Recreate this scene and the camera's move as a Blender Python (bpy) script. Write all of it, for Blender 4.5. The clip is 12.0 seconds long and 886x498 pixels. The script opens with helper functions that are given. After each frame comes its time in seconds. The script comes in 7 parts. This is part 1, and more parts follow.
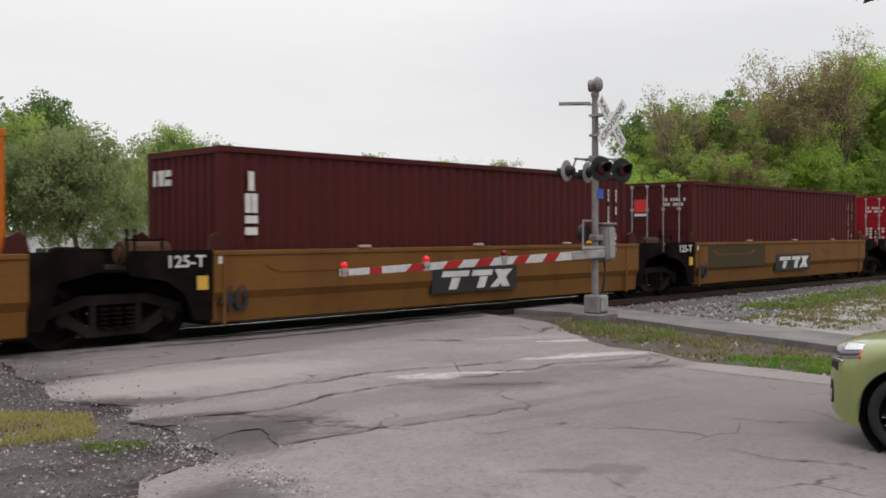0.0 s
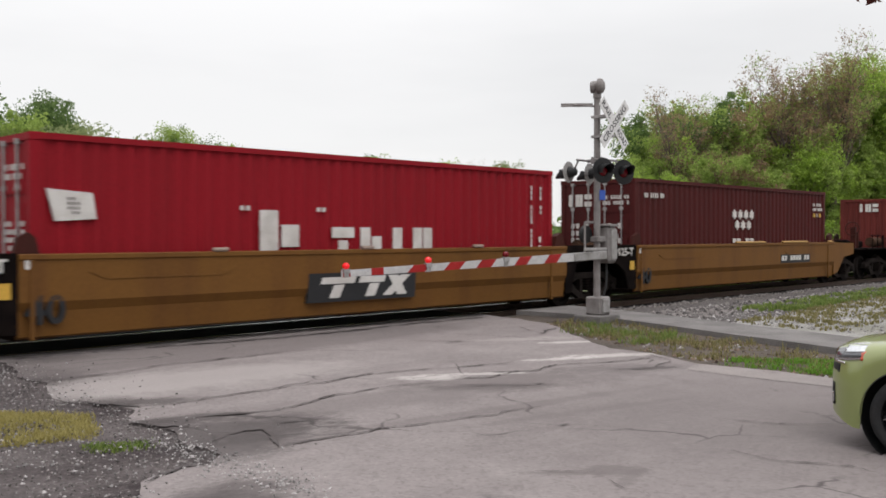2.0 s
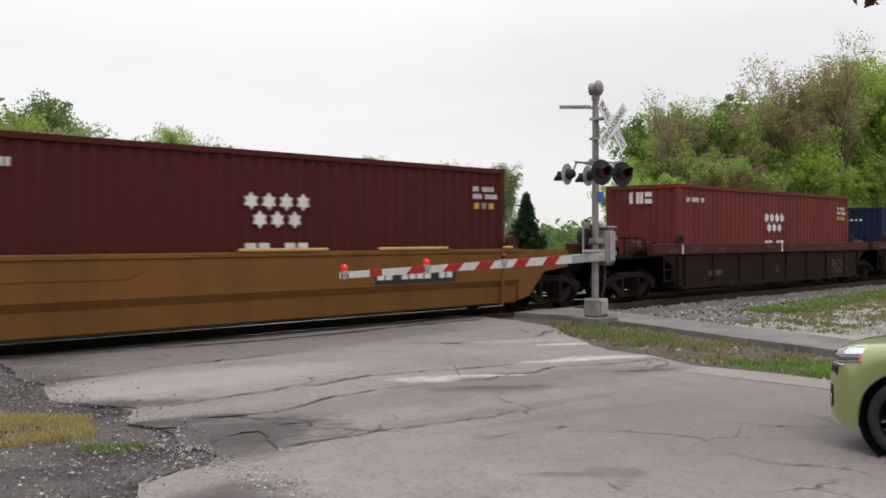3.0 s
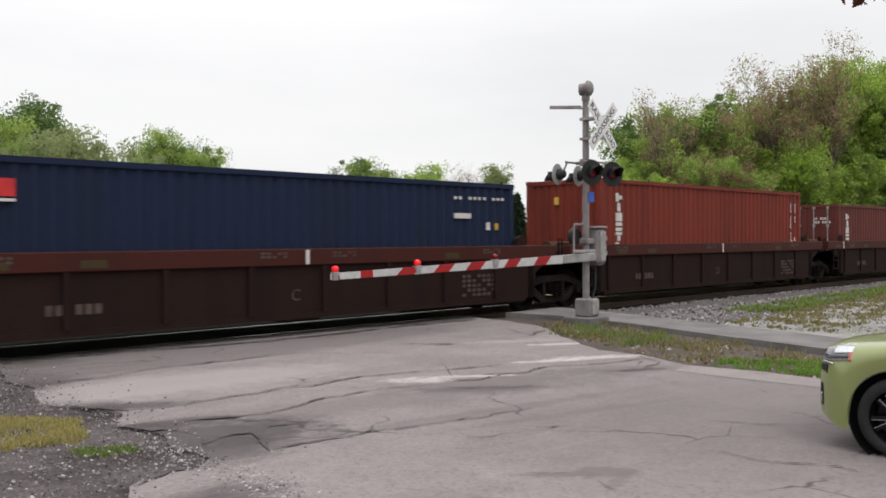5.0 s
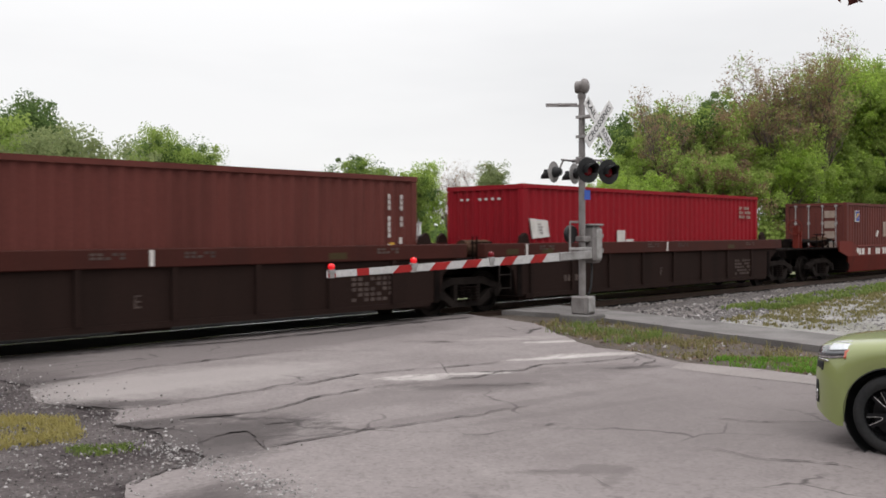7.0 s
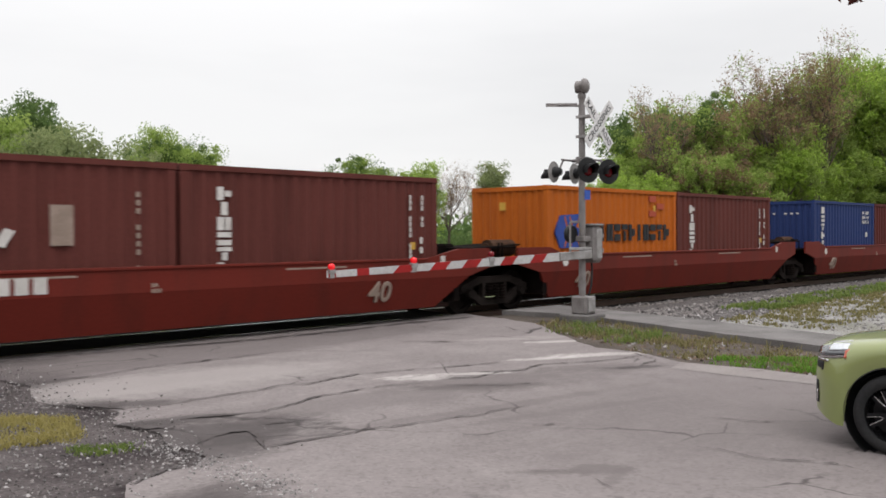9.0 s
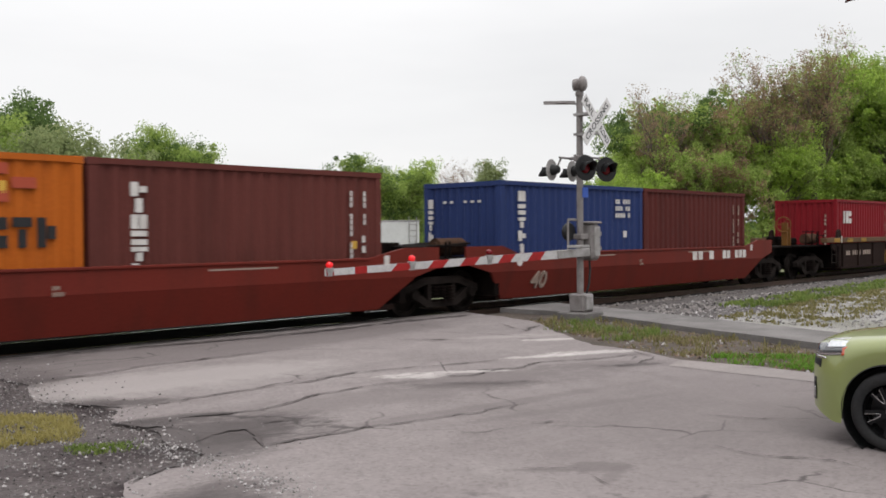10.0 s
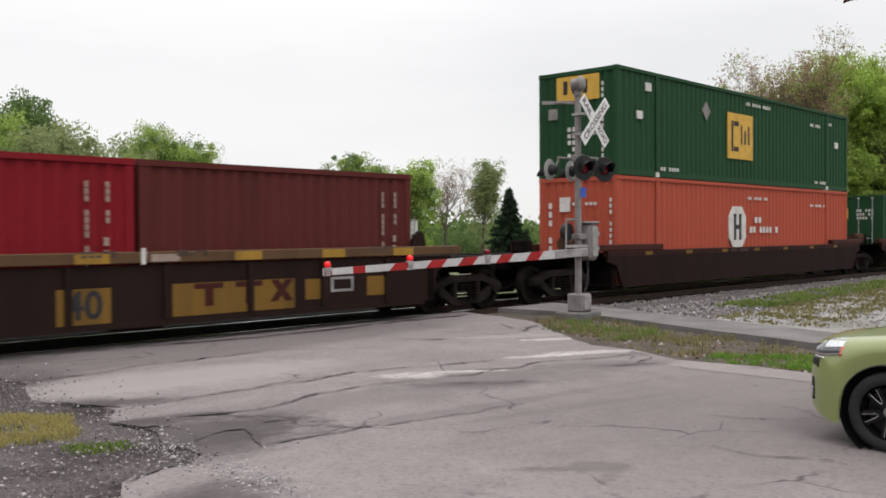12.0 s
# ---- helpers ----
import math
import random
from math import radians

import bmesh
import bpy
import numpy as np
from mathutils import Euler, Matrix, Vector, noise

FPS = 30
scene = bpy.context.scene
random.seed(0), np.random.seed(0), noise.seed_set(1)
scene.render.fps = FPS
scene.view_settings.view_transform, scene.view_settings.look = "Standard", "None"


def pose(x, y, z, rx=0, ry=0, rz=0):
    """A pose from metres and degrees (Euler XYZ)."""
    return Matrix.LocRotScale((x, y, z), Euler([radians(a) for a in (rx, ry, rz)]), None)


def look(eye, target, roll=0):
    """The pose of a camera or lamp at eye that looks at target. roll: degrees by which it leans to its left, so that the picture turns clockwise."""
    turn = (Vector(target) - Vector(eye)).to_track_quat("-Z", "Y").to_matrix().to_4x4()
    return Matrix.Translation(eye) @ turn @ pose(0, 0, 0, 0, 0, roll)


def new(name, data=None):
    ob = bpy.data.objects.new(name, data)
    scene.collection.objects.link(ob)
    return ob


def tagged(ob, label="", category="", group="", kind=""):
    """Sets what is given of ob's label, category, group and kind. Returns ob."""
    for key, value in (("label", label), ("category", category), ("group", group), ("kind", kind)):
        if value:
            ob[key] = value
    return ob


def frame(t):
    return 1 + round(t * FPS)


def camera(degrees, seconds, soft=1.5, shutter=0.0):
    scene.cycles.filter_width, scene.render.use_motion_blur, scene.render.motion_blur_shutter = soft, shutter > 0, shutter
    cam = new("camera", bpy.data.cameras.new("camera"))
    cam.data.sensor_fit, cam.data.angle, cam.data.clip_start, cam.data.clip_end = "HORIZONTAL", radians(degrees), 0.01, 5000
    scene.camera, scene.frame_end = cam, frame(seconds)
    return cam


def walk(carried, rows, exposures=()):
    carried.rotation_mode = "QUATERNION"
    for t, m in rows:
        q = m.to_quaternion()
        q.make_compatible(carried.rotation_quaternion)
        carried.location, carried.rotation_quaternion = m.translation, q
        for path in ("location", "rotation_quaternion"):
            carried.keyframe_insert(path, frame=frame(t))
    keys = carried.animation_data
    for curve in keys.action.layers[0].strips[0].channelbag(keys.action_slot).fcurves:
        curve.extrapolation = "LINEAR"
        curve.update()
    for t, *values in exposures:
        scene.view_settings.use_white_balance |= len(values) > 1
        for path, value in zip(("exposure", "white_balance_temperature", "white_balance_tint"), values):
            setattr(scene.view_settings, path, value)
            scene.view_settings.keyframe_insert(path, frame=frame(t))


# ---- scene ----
# The track runs along x, the train comes from +x; z = 0 is the top of the rails.
EYE = Vector((0.0, 0.0, 1.75))
TRACK_Y = 14.952


def aim(heading, tilt, roll):
    h, e = radians(heading), radians(tilt)
    way = Vector((math.cos(h) * math.cos(e), math.sin(h) * math.cos(e), math.sin(e)))
    return look(EYE, EYE + way * 10, roll)


cam = camera(50.43, 12.0, soft=1.7, shutter=0.12)
walk(cam, [
    (0.0, aim(44.349, -0.919, -0.155)),
    (0.5, aim(44.400, -0.995, -0.210)),
    (1.0, aim(44.414, -1.041, -0.082)),
    (1.5, aim(44.414, -0.990, -0.036)),
    (2.0, aim(44.463, -0.848, -0.056)),
    (2.5, aim(44.447, -0.796, 0.051)),
    (3.0, aim(44.358, -0.743, 0.034)),
    (3.2, aim(44.358, -0.691, 0.023)),
    (4.8, aim(43.924, -0.642, -0.250)),
    (5.0, aim(43.810, -0.701, -0.225)),
    (5.5, aim(43.747, -0.714, -0.279)),
    (6.0, aim(43.647, -0.730, -0.367)),
    (6.5, aim(43.587, -0.790, -0.304)),
    (7.0, aim(43.579, -0.840, -0.253)),
    (7.2, aim(43.593, -0.842, -0.256)),
    (8.8, aim(43.617, -0.806, -0.292)),
    (9.0, aim(43.586, -0.841, -0.282)),
    (9.5, aim(43.554, -0.909, -0.257)),
    (10.0, aim(43.461, -0.963, -0.383)),
    (10.5, aim(43.365, -0.990, -0.382)),
    (11.0, aim(43.354, -1.009, -0.284)),
    (11.5, aim(43.364, -1.004, -0.330)),
    (12.0, aim(43.346, -0.979, -0.304)),
], exposures=((0.0, -0.20), (1.0, -0.08), (3.0, -0.08), (5.0, -0.04), (9.0, -0.06), (12.0, -0.05)))

# ---- light: a bright overcast sky ----
world = bpy.data.worlds.new("overcast_sky")
scene.world = world
world.use_nodes = True
wn, wl = world.node_tree.nodes, world.node_tree.links
wn.clear()
w_out = wn.new("ShaderNodeOutputWorld")
w_bg = wn.new("ShaderNodeBackground")
w_sky = wn.new("ShaderNodeTexSky")
w_sky.sky_type, w_sky.sun_disc = "NISHITA", False
w_sky.sun_elevation, w_sky.sun_rotation = radians(52), radians(200)
w_co = wn.new("ShaderNodeTexCoord")
w_map = wn.new("ShaderNodeMapping")
w_map.inputs["Scale"].default_value = (1.0, 1.0, 4.5)
w_noise = wn.new("ShaderNodeTexNoise")
w_noise.inputs["Scale"].default_value, w_noise.inputs["Detail"].default_value = 1.6, 5.0
w_ramp = wn.new("ShaderNodeValToRGB")
w_ramp.color_ramp.elements[0].position, w_ramp.color_ramp.elements[1].position = 0.30, 0.62
w_ramp.color_ramp.elements[0].color = (0.86, 0.855, 0.86, 1)
w_ramp.color_ramp.elements[1].color = (0.985, 0.975, 0.975, 1)
w_scale = wn.new("ShaderNodeVectorMath")
w_scale.operation = "SCALE"
w_scale.inputs["Scale"].default_value = 0.10
w_mix = wn.new("ShaderNodeMix")
w_mix.data_type = "RGBA"
w_mix.inputs["Factor"].default_value = 0.93
wl.new(w_co.outputs["Generated"], w_map.inputs["Vector"])
wl.new(w_map.outputs["Vector"], w_noise.inputs["Vector"])
wl.new(w_noise.outputs["Fac"], w_ramp.inputs["Fac"])
wl.new(w_sky.outputs["Color"], w_scale.inputs[0])
wl.new(w_scale.outputs["Vector"], w_mix.inputs["A"])
wl.new(w_ramp.outputs["Color"], w_mix.inputs["B"])
wl.new(w_mix.outputs["Result"], w_bg.inputs["Color"])
# an overcast sky is about three times as bright overhead as at the horizon
w_sep = wn.new("ShaderNodeSeparateXYZ")
w_up = wn.new("ShaderNodeMapRange")
w_up.interpolation_type = "SMOOTHSTEP"
w_up.inputs["From Min"].default_value, w_up.inputs["From Max"].default_value = 0.12, 0.95
w_up.inputs["To Min"].default_value, w_up.inputs["To Max"].default_value = 1.03, 2.6
wl.new(w_co.outputs["Generated"], w_sep.inputs["Vector"])
wl.new(w_sep.outputs["Z"], w_up.inputs["Value"])
wl.new(w_up.outputs["Result"], w_bg.inputs["Strength"])
wl.new(w_bg.outputs["Background"], w_out.inputs["Surface"])

sun = new("sun", bpy.data.lights.new("sun", "SUN"))
sun.data.energy, sun.data.angle, sun.data.color = 0.7, radians(25), (1.0, 0.97, 0.93)
sun.matrix_world = look((-6, -14, 26), (0, 0, 0))


# ---- materials ----
def material(name, colour, rough=0.7, metal=0.0, spots=None, scale=3.0, amount=0.5, grain=40.0, bump=0.15, depth=0.01,
             emit=0.0, spec=0.2, spread=0.10, streak=False, coat=0.0, per_object=0.0, low=0.42, high=0.68, island=0.0):
    """A painted, rusty or earthy surface: base colour, stains of a second colour, fine grain and relief."""
    m = bpy.data.materials.new(name)
    m.use_nodes = True
    n, l = m.node_tree.nodes, m.node_tree.links
    b = n["Principled BSDF"]
    b.inputs["Roughness"].default_value, b.inputs["Metallic"].default_value = rough, metal
    b.inputs["Coat Weight"].default_value = coat
    b.inputs["Specular IOR Level"].default_value = spec
    co = n.new("ShaderNodeTexCoord")
    mp = n.new("ShaderNodeMapping")
    if streak:
        mp.inputs["Scale"].default_value = (1.0, 1.0, 0.16)
    l.new(co.outputs["Object"], mp.inputs["Vector"])
    big = n.new("ShaderNodeTexNoise")
    big.inputs["Scale"].default_value, big.inputs["Detail"].default_value = scale, 6.0
    l.new(mp.outputs["Vector"], big.inputs["Vector"])
    ramp = n.new("ShaderNodeMapRange")
    ramp.inputs["From Min"].default_value, ramp.inputs["From Max"].default_value = low, high
    ramp.inputs["To Max"].default_value = amount
    l.new(big.outputs["Fac"], ramp.inputs["Value"])
    mix = n.new("ShaderNodeMix")
    mix.data_type = "RGBA"
    second = spots or tuple(c * 0.6 for c in colour)
    mix.inputs["A"].default_value, mix.inputs["B"].default_value = (*colour, 1), (*second, 1)
    l.new(ramp.outputs["Result"], mix.inputs["Factor"])
    fine = n.new("ShaderNodeTexNoise")
    fine.inputs["Scale"].default_value, fine.inputs["Detail"].default_value = grain, 4.0
    l.new(co.outputs["Object"], fine.inputs["Vector"])
    val = n.new("ShaderNodeMapRange")
    val.inputs["From Min"].default_value, val.inputs["From Max"].default_value = 0.25, 0.75
    val.inputs["To Min"].default_value, val.inputs["To Max"].default_value = 1 - spread * 2, 1 + spread * 2
    l.new(fine.outputs["Fac"], val.inputs["Value"])
    hsv = n.new("ShaderNodeHueSaturation")
    l.new(mix.outputs["Result"], hsv.inputs["Color"])
    if per_object:
        info = n.new("ShaderNodeObjectInfo")
        r = n.new("ShaderNodeMapRange")
        r.inputs["To Min"].default_value, r.inputs["To Max"].default_value = 1 - per_object, 1 + per_object
        l.new(info.outputs["Random"], r.inputs["Value"])
        mul = n.new("ShaderNodeMath")
        mul.operation = "MULTIPLY"
        l.new(r.outputs["Result"], mul.inputs[0])
        l.new(val.outputs["Result"], mul.inputs[1])
        l.new(mul.outputs["Value"], hsv.inputs["Value"])
    elif island:
        geo = n.new("ShaderNodeNewGeometry")
        r = n.new("ShaderNodeMapRange")
        r.inputs["To Min"].default_value, r.inputs["To Max"].default_value = 1 - island, 1 + island
        l.new(geo.outputs["Random Per Island"], r.inputs["Value"])
        l.new(r.outputs["Result"], hsv.inputs["Value"])
    else:
        l.new(val.outputs["Result"], hsv.inputs["Value"])
    l.new(hsv.outputs["Color"], b.inputs["Base Color"])
    if bump:
        bp = n.new("ShaderNodeBump")
        bp.inputs["Strength"].default_value, bp.inputs["Distance"].default_value = bump, depth
        l.new(fine.outputs["Fac"], bp.inputs["Height"])
        l.new(bp.outputs["Normal"], b.inputs["Normal"])
    if emit:
        b.inputs["Emission Color"].default_value, b.inputs["Emission Strength"].default_value = (*colour, 1), emit
    return m


def paint(name, colour, rust=(0.030, 0.011, 0.009), amount=0.6, rough=0.6, spec=0.10):
    return material(name, colour, rough, 0.0, rust, 1.3, amount, 22.0, 0.06, 0.004, spec=spec, spread=0.05, streak=True, low=0.50, high=0.80)


M = {
    "brown": paint("oxide_brown_paint", (0.056, 0.0100, 0.0098)),
    "brown_mid": paint("dull_red_brown_paint", (0.078, 0.0175, 0.0150)),
    "brown_warm": paint("faded_brown_paint", (0.098, 0.029, 0.024)),
    "rust_orange": paint("rust_orange_paint", (0.1403, 0.0263, 0.0170)),
    "zim_red": paint("brownish_red_paint", (0.1152, 0.0234, 0.0198)),
    "red": paint("bright_red_paint", (0.2050, 0.0070, 0.0131), amount=0.25),
    "crimson": paint("crimson_paint", (0.1573, 0.0081, 0.0127), amount=0.3),
    "navy": paint("navy_blue_paint", (0.0104, 0.0165, 0.0398), rust=(0.011, 0.012, 0.020)),
    "blue": paint("cobalt_blue_paint", (0.0200, 0.0340, 0.1080), rust=(0.012, 0.02, 0.07)),
    "orange": paint("signal_orange_paint", (0.3680, 0.0920, 0.0112), rust=(0.22, 0.055, 0.015)),
    "coral": paint("coral_orange_paint", (0.315, 0.0640, 0.0370), rust=(0.20, 0.045, 0.028), amount=0.3),
    "green": paint("dark_green_paint", (0.0135, 0.0480, 0.0200), rust=(0.012, 0.032, 0.016)),
    "ttx_yellow": paint("ochre_yellow_paint", (0.128, 0.058, 0.0150), rust=(0.075, 0.031, 0.012), amount=0.85),
    "ttx_pale": paint("pale_ochre_paint", (0.36, 0.22, 0.085), rust=(0.2, 0.10, 0.04)),
    "ttx_olive": paint("olive_patch_paint", (0.0434, 0.0322, 0.0140), rust=(0.035, 0.026, 0.014), amount=0.6),
    "well_brown": paint("oxide_red_frame_paint", (0.046, 0.0145, 0.0115), rust=(0.024, 0.012, 0.010), amount=0.7, spec=0.06),
    "well_dark": paint("grimy_dark_steel", (0.019, 0.0112, 0.0095), rust=(0.010, 0.007, 0.006), amount=0.8, rough=0.85, spec=0.05),
    "nokl_red": paint("oxide_red_well_paint", (0.112, 0.0165, 0.0112), rust=(0.055, 0.015, 0.011), amount=0.75),
    "black_steel": material("sooty_black_steel", (0.0055, 0.0042, 0.0040), 0.9, 0.0, (0.014, 0.0100, 0.0085), 2.2, 0.8, spec=0.02),
    "wheel_steel": material("wheel_steel", (0.014, 0.011, 0.010), 0.8, 0.0, (0.007, 0.006, 0.005), 4.0, 0.7, spec=0.04),
    "rusty_gear": material("rusty_brown_gear", (0.062, 0.034, 0.022), 0.85, 0.0, (0.022, 0.014, 0.011), 4.0, 0.8, spec=0.05),
    "white": material("white_lettering_paint", (0.52, 0.50, 0.48), 0.7, spots=(0.30, 0.27, 0.25), amount=0.5, spread=0.04, bump=0),
    "cream": material("cream_lettering_paint", (0.27, 0.21, 0.175), 0.7, spots=(0.16, 0.115, 0.09), amount=0.5, bump=0),
    "dull_ochre": paint("grimy_brown_ochre", (0.088, 0.050, 0.026), rust=(0.045, 0.024, 0.016), amount=0.85),
    "patch_yellow": paint("worn_yellow_patch", (0.27, 0.155, 0.028), rust=(0.10, 0.055, 0.02), amount=0.8),
    "frame_steel": material("dusty_truck_steel", (0.020, 0.016, 0.0145), 0.9, 0.0, (0.009, 0.007, 0.0065), 3.0, 0.8, spec=0.03),
    "arm_white": material("grimy_white_board", (0.42, 0.41, 0.41), 0.6, spots=(0.30, 0.29, 0.285), amount=0.6, bump=0),
    "black": material("black_paint", (0.020, 0.020, 0.022), 0.6, bump=0),
    "decal_yellow": material("yellow_decal", (0.50, 0.30, 0.05), 0.6, bump=0),
    "faded_yellow": paint("faded_grimy_yellow", (0.150, 0.082, 0.018), rust=(0.045, 0.028, 0.012), amount=0.85),
    "stencil": material("dim_stencil_paint", (0.072, 0.052, 0.045), 0.8, spots=(0.03, 0.02, 0.018), amount=0.8, bump=0),
    "decal_blue": material("blue_logo_paint", (0.025, 0.055, 0.24), 0.6, bump=0),
    "decal_red": material("red_decal", (0.45, 0.03, 0.03), 0.6, bump=0),
    "galv": material("galvanised_steel", (0.30, 0.29, 0.285), 0.55, 0.25, (0.17, 0.155, 0.15), 6.0, 0.7, 60.0),
    "alu": material("weathered_aluminium_paint", (0.205, 0.190, 0.186), 0.6, 0.1, (0.12, 0.105, 0.10), 5.0, 0.7, 60.0),
    "sign_white": material("retroreflective_white_sheet", (0.58, 0.57, 0.57), 0.5, spots=(0.42, 0.41, 0.41), amount=0.35, bump=0),
    "gate_red": material("gate_red_sheet", (0.27, 0.014, 0.014), 0.5, spots=(0.18, 0.012, 0.012), bump=0),
    "lamp_glow": material("lit_red_lamp", (0.62, 0.010, 0.014), 0.2, coat=0.5, emit=0.65, bump=0),
    "lamp_dim": material("unlit_red_lens", (0.13, 0.004, 0.008), 0.2, coat=0.2, bump=0),
    "lamp_black": material("black_lamp_paint", (0.014, 0.014, 0.015), 0.5, spots=(0.03, 0.03, 0.03), bump=0),
    "tag_blue": material("blue_tag_sheet", (0.04, 0.10, 0.42), 0.5, bump=0),
}


# ---- building helpers ----
def obj(name, bm, mat, parent=None, label="", smooth=False):
    me = bpy.data.meshes.new(name)
    bm.to_mesh(me)
    bm.free()
    for mm in (mat if isinstance(mat, (list, tuple)) else [mat]):
        me.materials.append(mm)
    if smooth:
        for f in me.polygons:
            f.use_smooth = True
    ob = new(name, me)
    ob.parent = parent
    if label:
        ob["label"] = label
    return ob


part = obj


def box(bm, x0, x1, y0, y1, z0, z1, bevel=0.0):
    r = bmesh.ops.create_cube(bm, size=1.0)
    for v in r["verts"]:
        v.co = Vector(((x0 + x1) / 2 + v.co.x * (x1 - x0), (y0 + y1) / 2 + v.co.y * (y1 - y0), (z0 + z1) / 2 + v.co.z * (z1 - z0)))
    if bevel:
        es = {e for v in r["verts"] for e in v.link_edges}
        bmesh.ops.bevel(bm, geom=list(es), offset=bevel, segments=1, affect="EDGES")
    return r


def boxes(*specs, bevel=0.0):
    bm = bmesh.new()
    for s in specs:
        box(bm, *s, bevel=bevel)
    return bm


def rod(bm, a, b, r0, r1=None, seg=10):
    a, b = Vector(a), Vector(b)
    m = Matrix.Translation((a + b) / 2) @ (b - a).to_track_quat("Z", "Y").to_matrix().to_4x4()
    return bmesh.ops.create_cone(bm, cap_ends=True, segments=seg, radius1=r0, radius2=r0 if r1 is None else r1, depth=(b - a).length, matrix=m)


def prism(bm, pts, y0, y1):
    """A shape drawn in x and z, stretched from y0 to y1."""
    a = [bm.verts.new((x, y0, z)) for x, z in pts]
    b = [bm.verts.new((x, y1, z)) for x, z in pts]
    n = len(pts)
    bm.faces.new(a)
    bm.faces.new(list(reversed(b)))
    for i in range(n):
        bm.faces.new((a[i], b[i], b[(i + 1) % n], a[(i + 1) % n]))
    bmesh.ops.recalc_face_normals(bm, faces=bm.faces)
    return bm


def revolve(bm, prof, axis_m, seg=24):
    """Spin a profile of (radius, along) round the z axis of axis_m."""
    rings = []
    for r, h in prof:
        rings.append([bm.verts.new(axis_m @ Vector((max(r, 1e-4) * math.cos(2 * math.pi * k / seg), max(r, 1e-4) * math.sin(2 * math.pi * k / seg), h))) for k in range(seg)])
    for a, b in zip(rings, rings[1:]):
        for k in range(seg):
            bm.faces.new((a[k], a[(k + 1) % seg], b[(k + 1) % seg], b[k]))
    bmesh.ops.recalc_face_normals(bm, faces=bm.faces)
    return bm


def empty(name, m=None):
    ob = new(name)
    ob.empty_display_size = 0.2
    if m is not None:
        ob.matrix_basis = m
    return ob


def letters(text, size, mat, parent, m, name="lettering", width=None, bold=0.0, spacing=1.0, thick=0.004):
    """Raised painted letters, stood up at the pose m, whose x runs along the words."""
    cu = bpy.data.curves.new(name, "FONT")
    cu.body, cu.size, cu.extrude, cu.offset, cu.space_character = text, size, thick, bold, spacing
    cu.align_x, cu.align_y, cu.resolution_u = "CENTER", "CENTER", 3
    tmp = new("tmp_text", cu)
    bpy.context.view_layer.update()
    me = bpy.data.meshes.new_from_object(tmp.evaluated_get(bpy.context.evaluated_depsgraph_get()))
    bpy.data.objects.remove(tmp)
    bpy.data.curves.remove(cu)
    xs = [v.co.x for v in me.vertices]
    k = width / (max(xs) - min(xs)) if width else 1.0
    for v in me.vertices:
        v.co = m @ Vector((v.co.x * k, v.co.y, v.co.z))
    me.materials.clear()
    me.materials.append(mat)
    ob = new(name, me)
    ob.parent = parent
    return ob


def blocks(parent, m, n, w, h, mat, gap=0.12, down=False, name="painted_name"):
    """A painted name as plain blocks of its size and colour, one to a letter."""
    shapes = (((0.0, 0.40, 0.0, 1.0), (0.48, 0.88, 0.0, 1.0)), ((0.0, 0.40, 0.0, 1.0), (0.48, 0.88, 0.28, 0.72)), ((0.0, 0.88, 0.60, 1.0), (0.0, 0.88, 0.0, 0.40)),
              ((0.24, 0.64, 0.0, 1.0),), ((0.0, 0.88, 0.68, 1.0), (0.26, 0.62, 0.0, 0.60)))
    for i in range(n):
        bm = bmesh.new()
        ox, oy = (0.0, -i * h * (1 + gap)) if down else (i * w * (1 + gap), 0.0)
        for x0, x1, y0, y1 in shapes[(i * 2 + n) % 5]:
            box(bm, ox + w * x0, ox + w * (x0 + (x1 - x0)), oy - h + h * y0, oy - h + h * y1, -0.02, 0.004)
        ob = obj(name, moved(bm, m), mat, parent)
        ob["kind"] = "stuff"


def near_face(x, y, z):
    """A pose on a face that looks toward -y."""
    return pose(x, y, z, 90, 0, 0)


def end_face(x, y, z):
    """A pose on a face that looks toward -x (words run toward -y)."""
    return pose(x, y, z, 90, 0, -90)


# ---- ground, road, track ----
def ground_z(x, y):
    """The lie of the land: level at the track, falling slowly toward the near street and behind the line."""
    if y < 13.0:
        z = max(-0.012 * (13.0 - y), -0.28)
    elif y < 17.6:
        z = 0.0
    else:
        z = -0.10 - 1.0 * min(1.0, (y - 17.6) / 24.0)
    return z


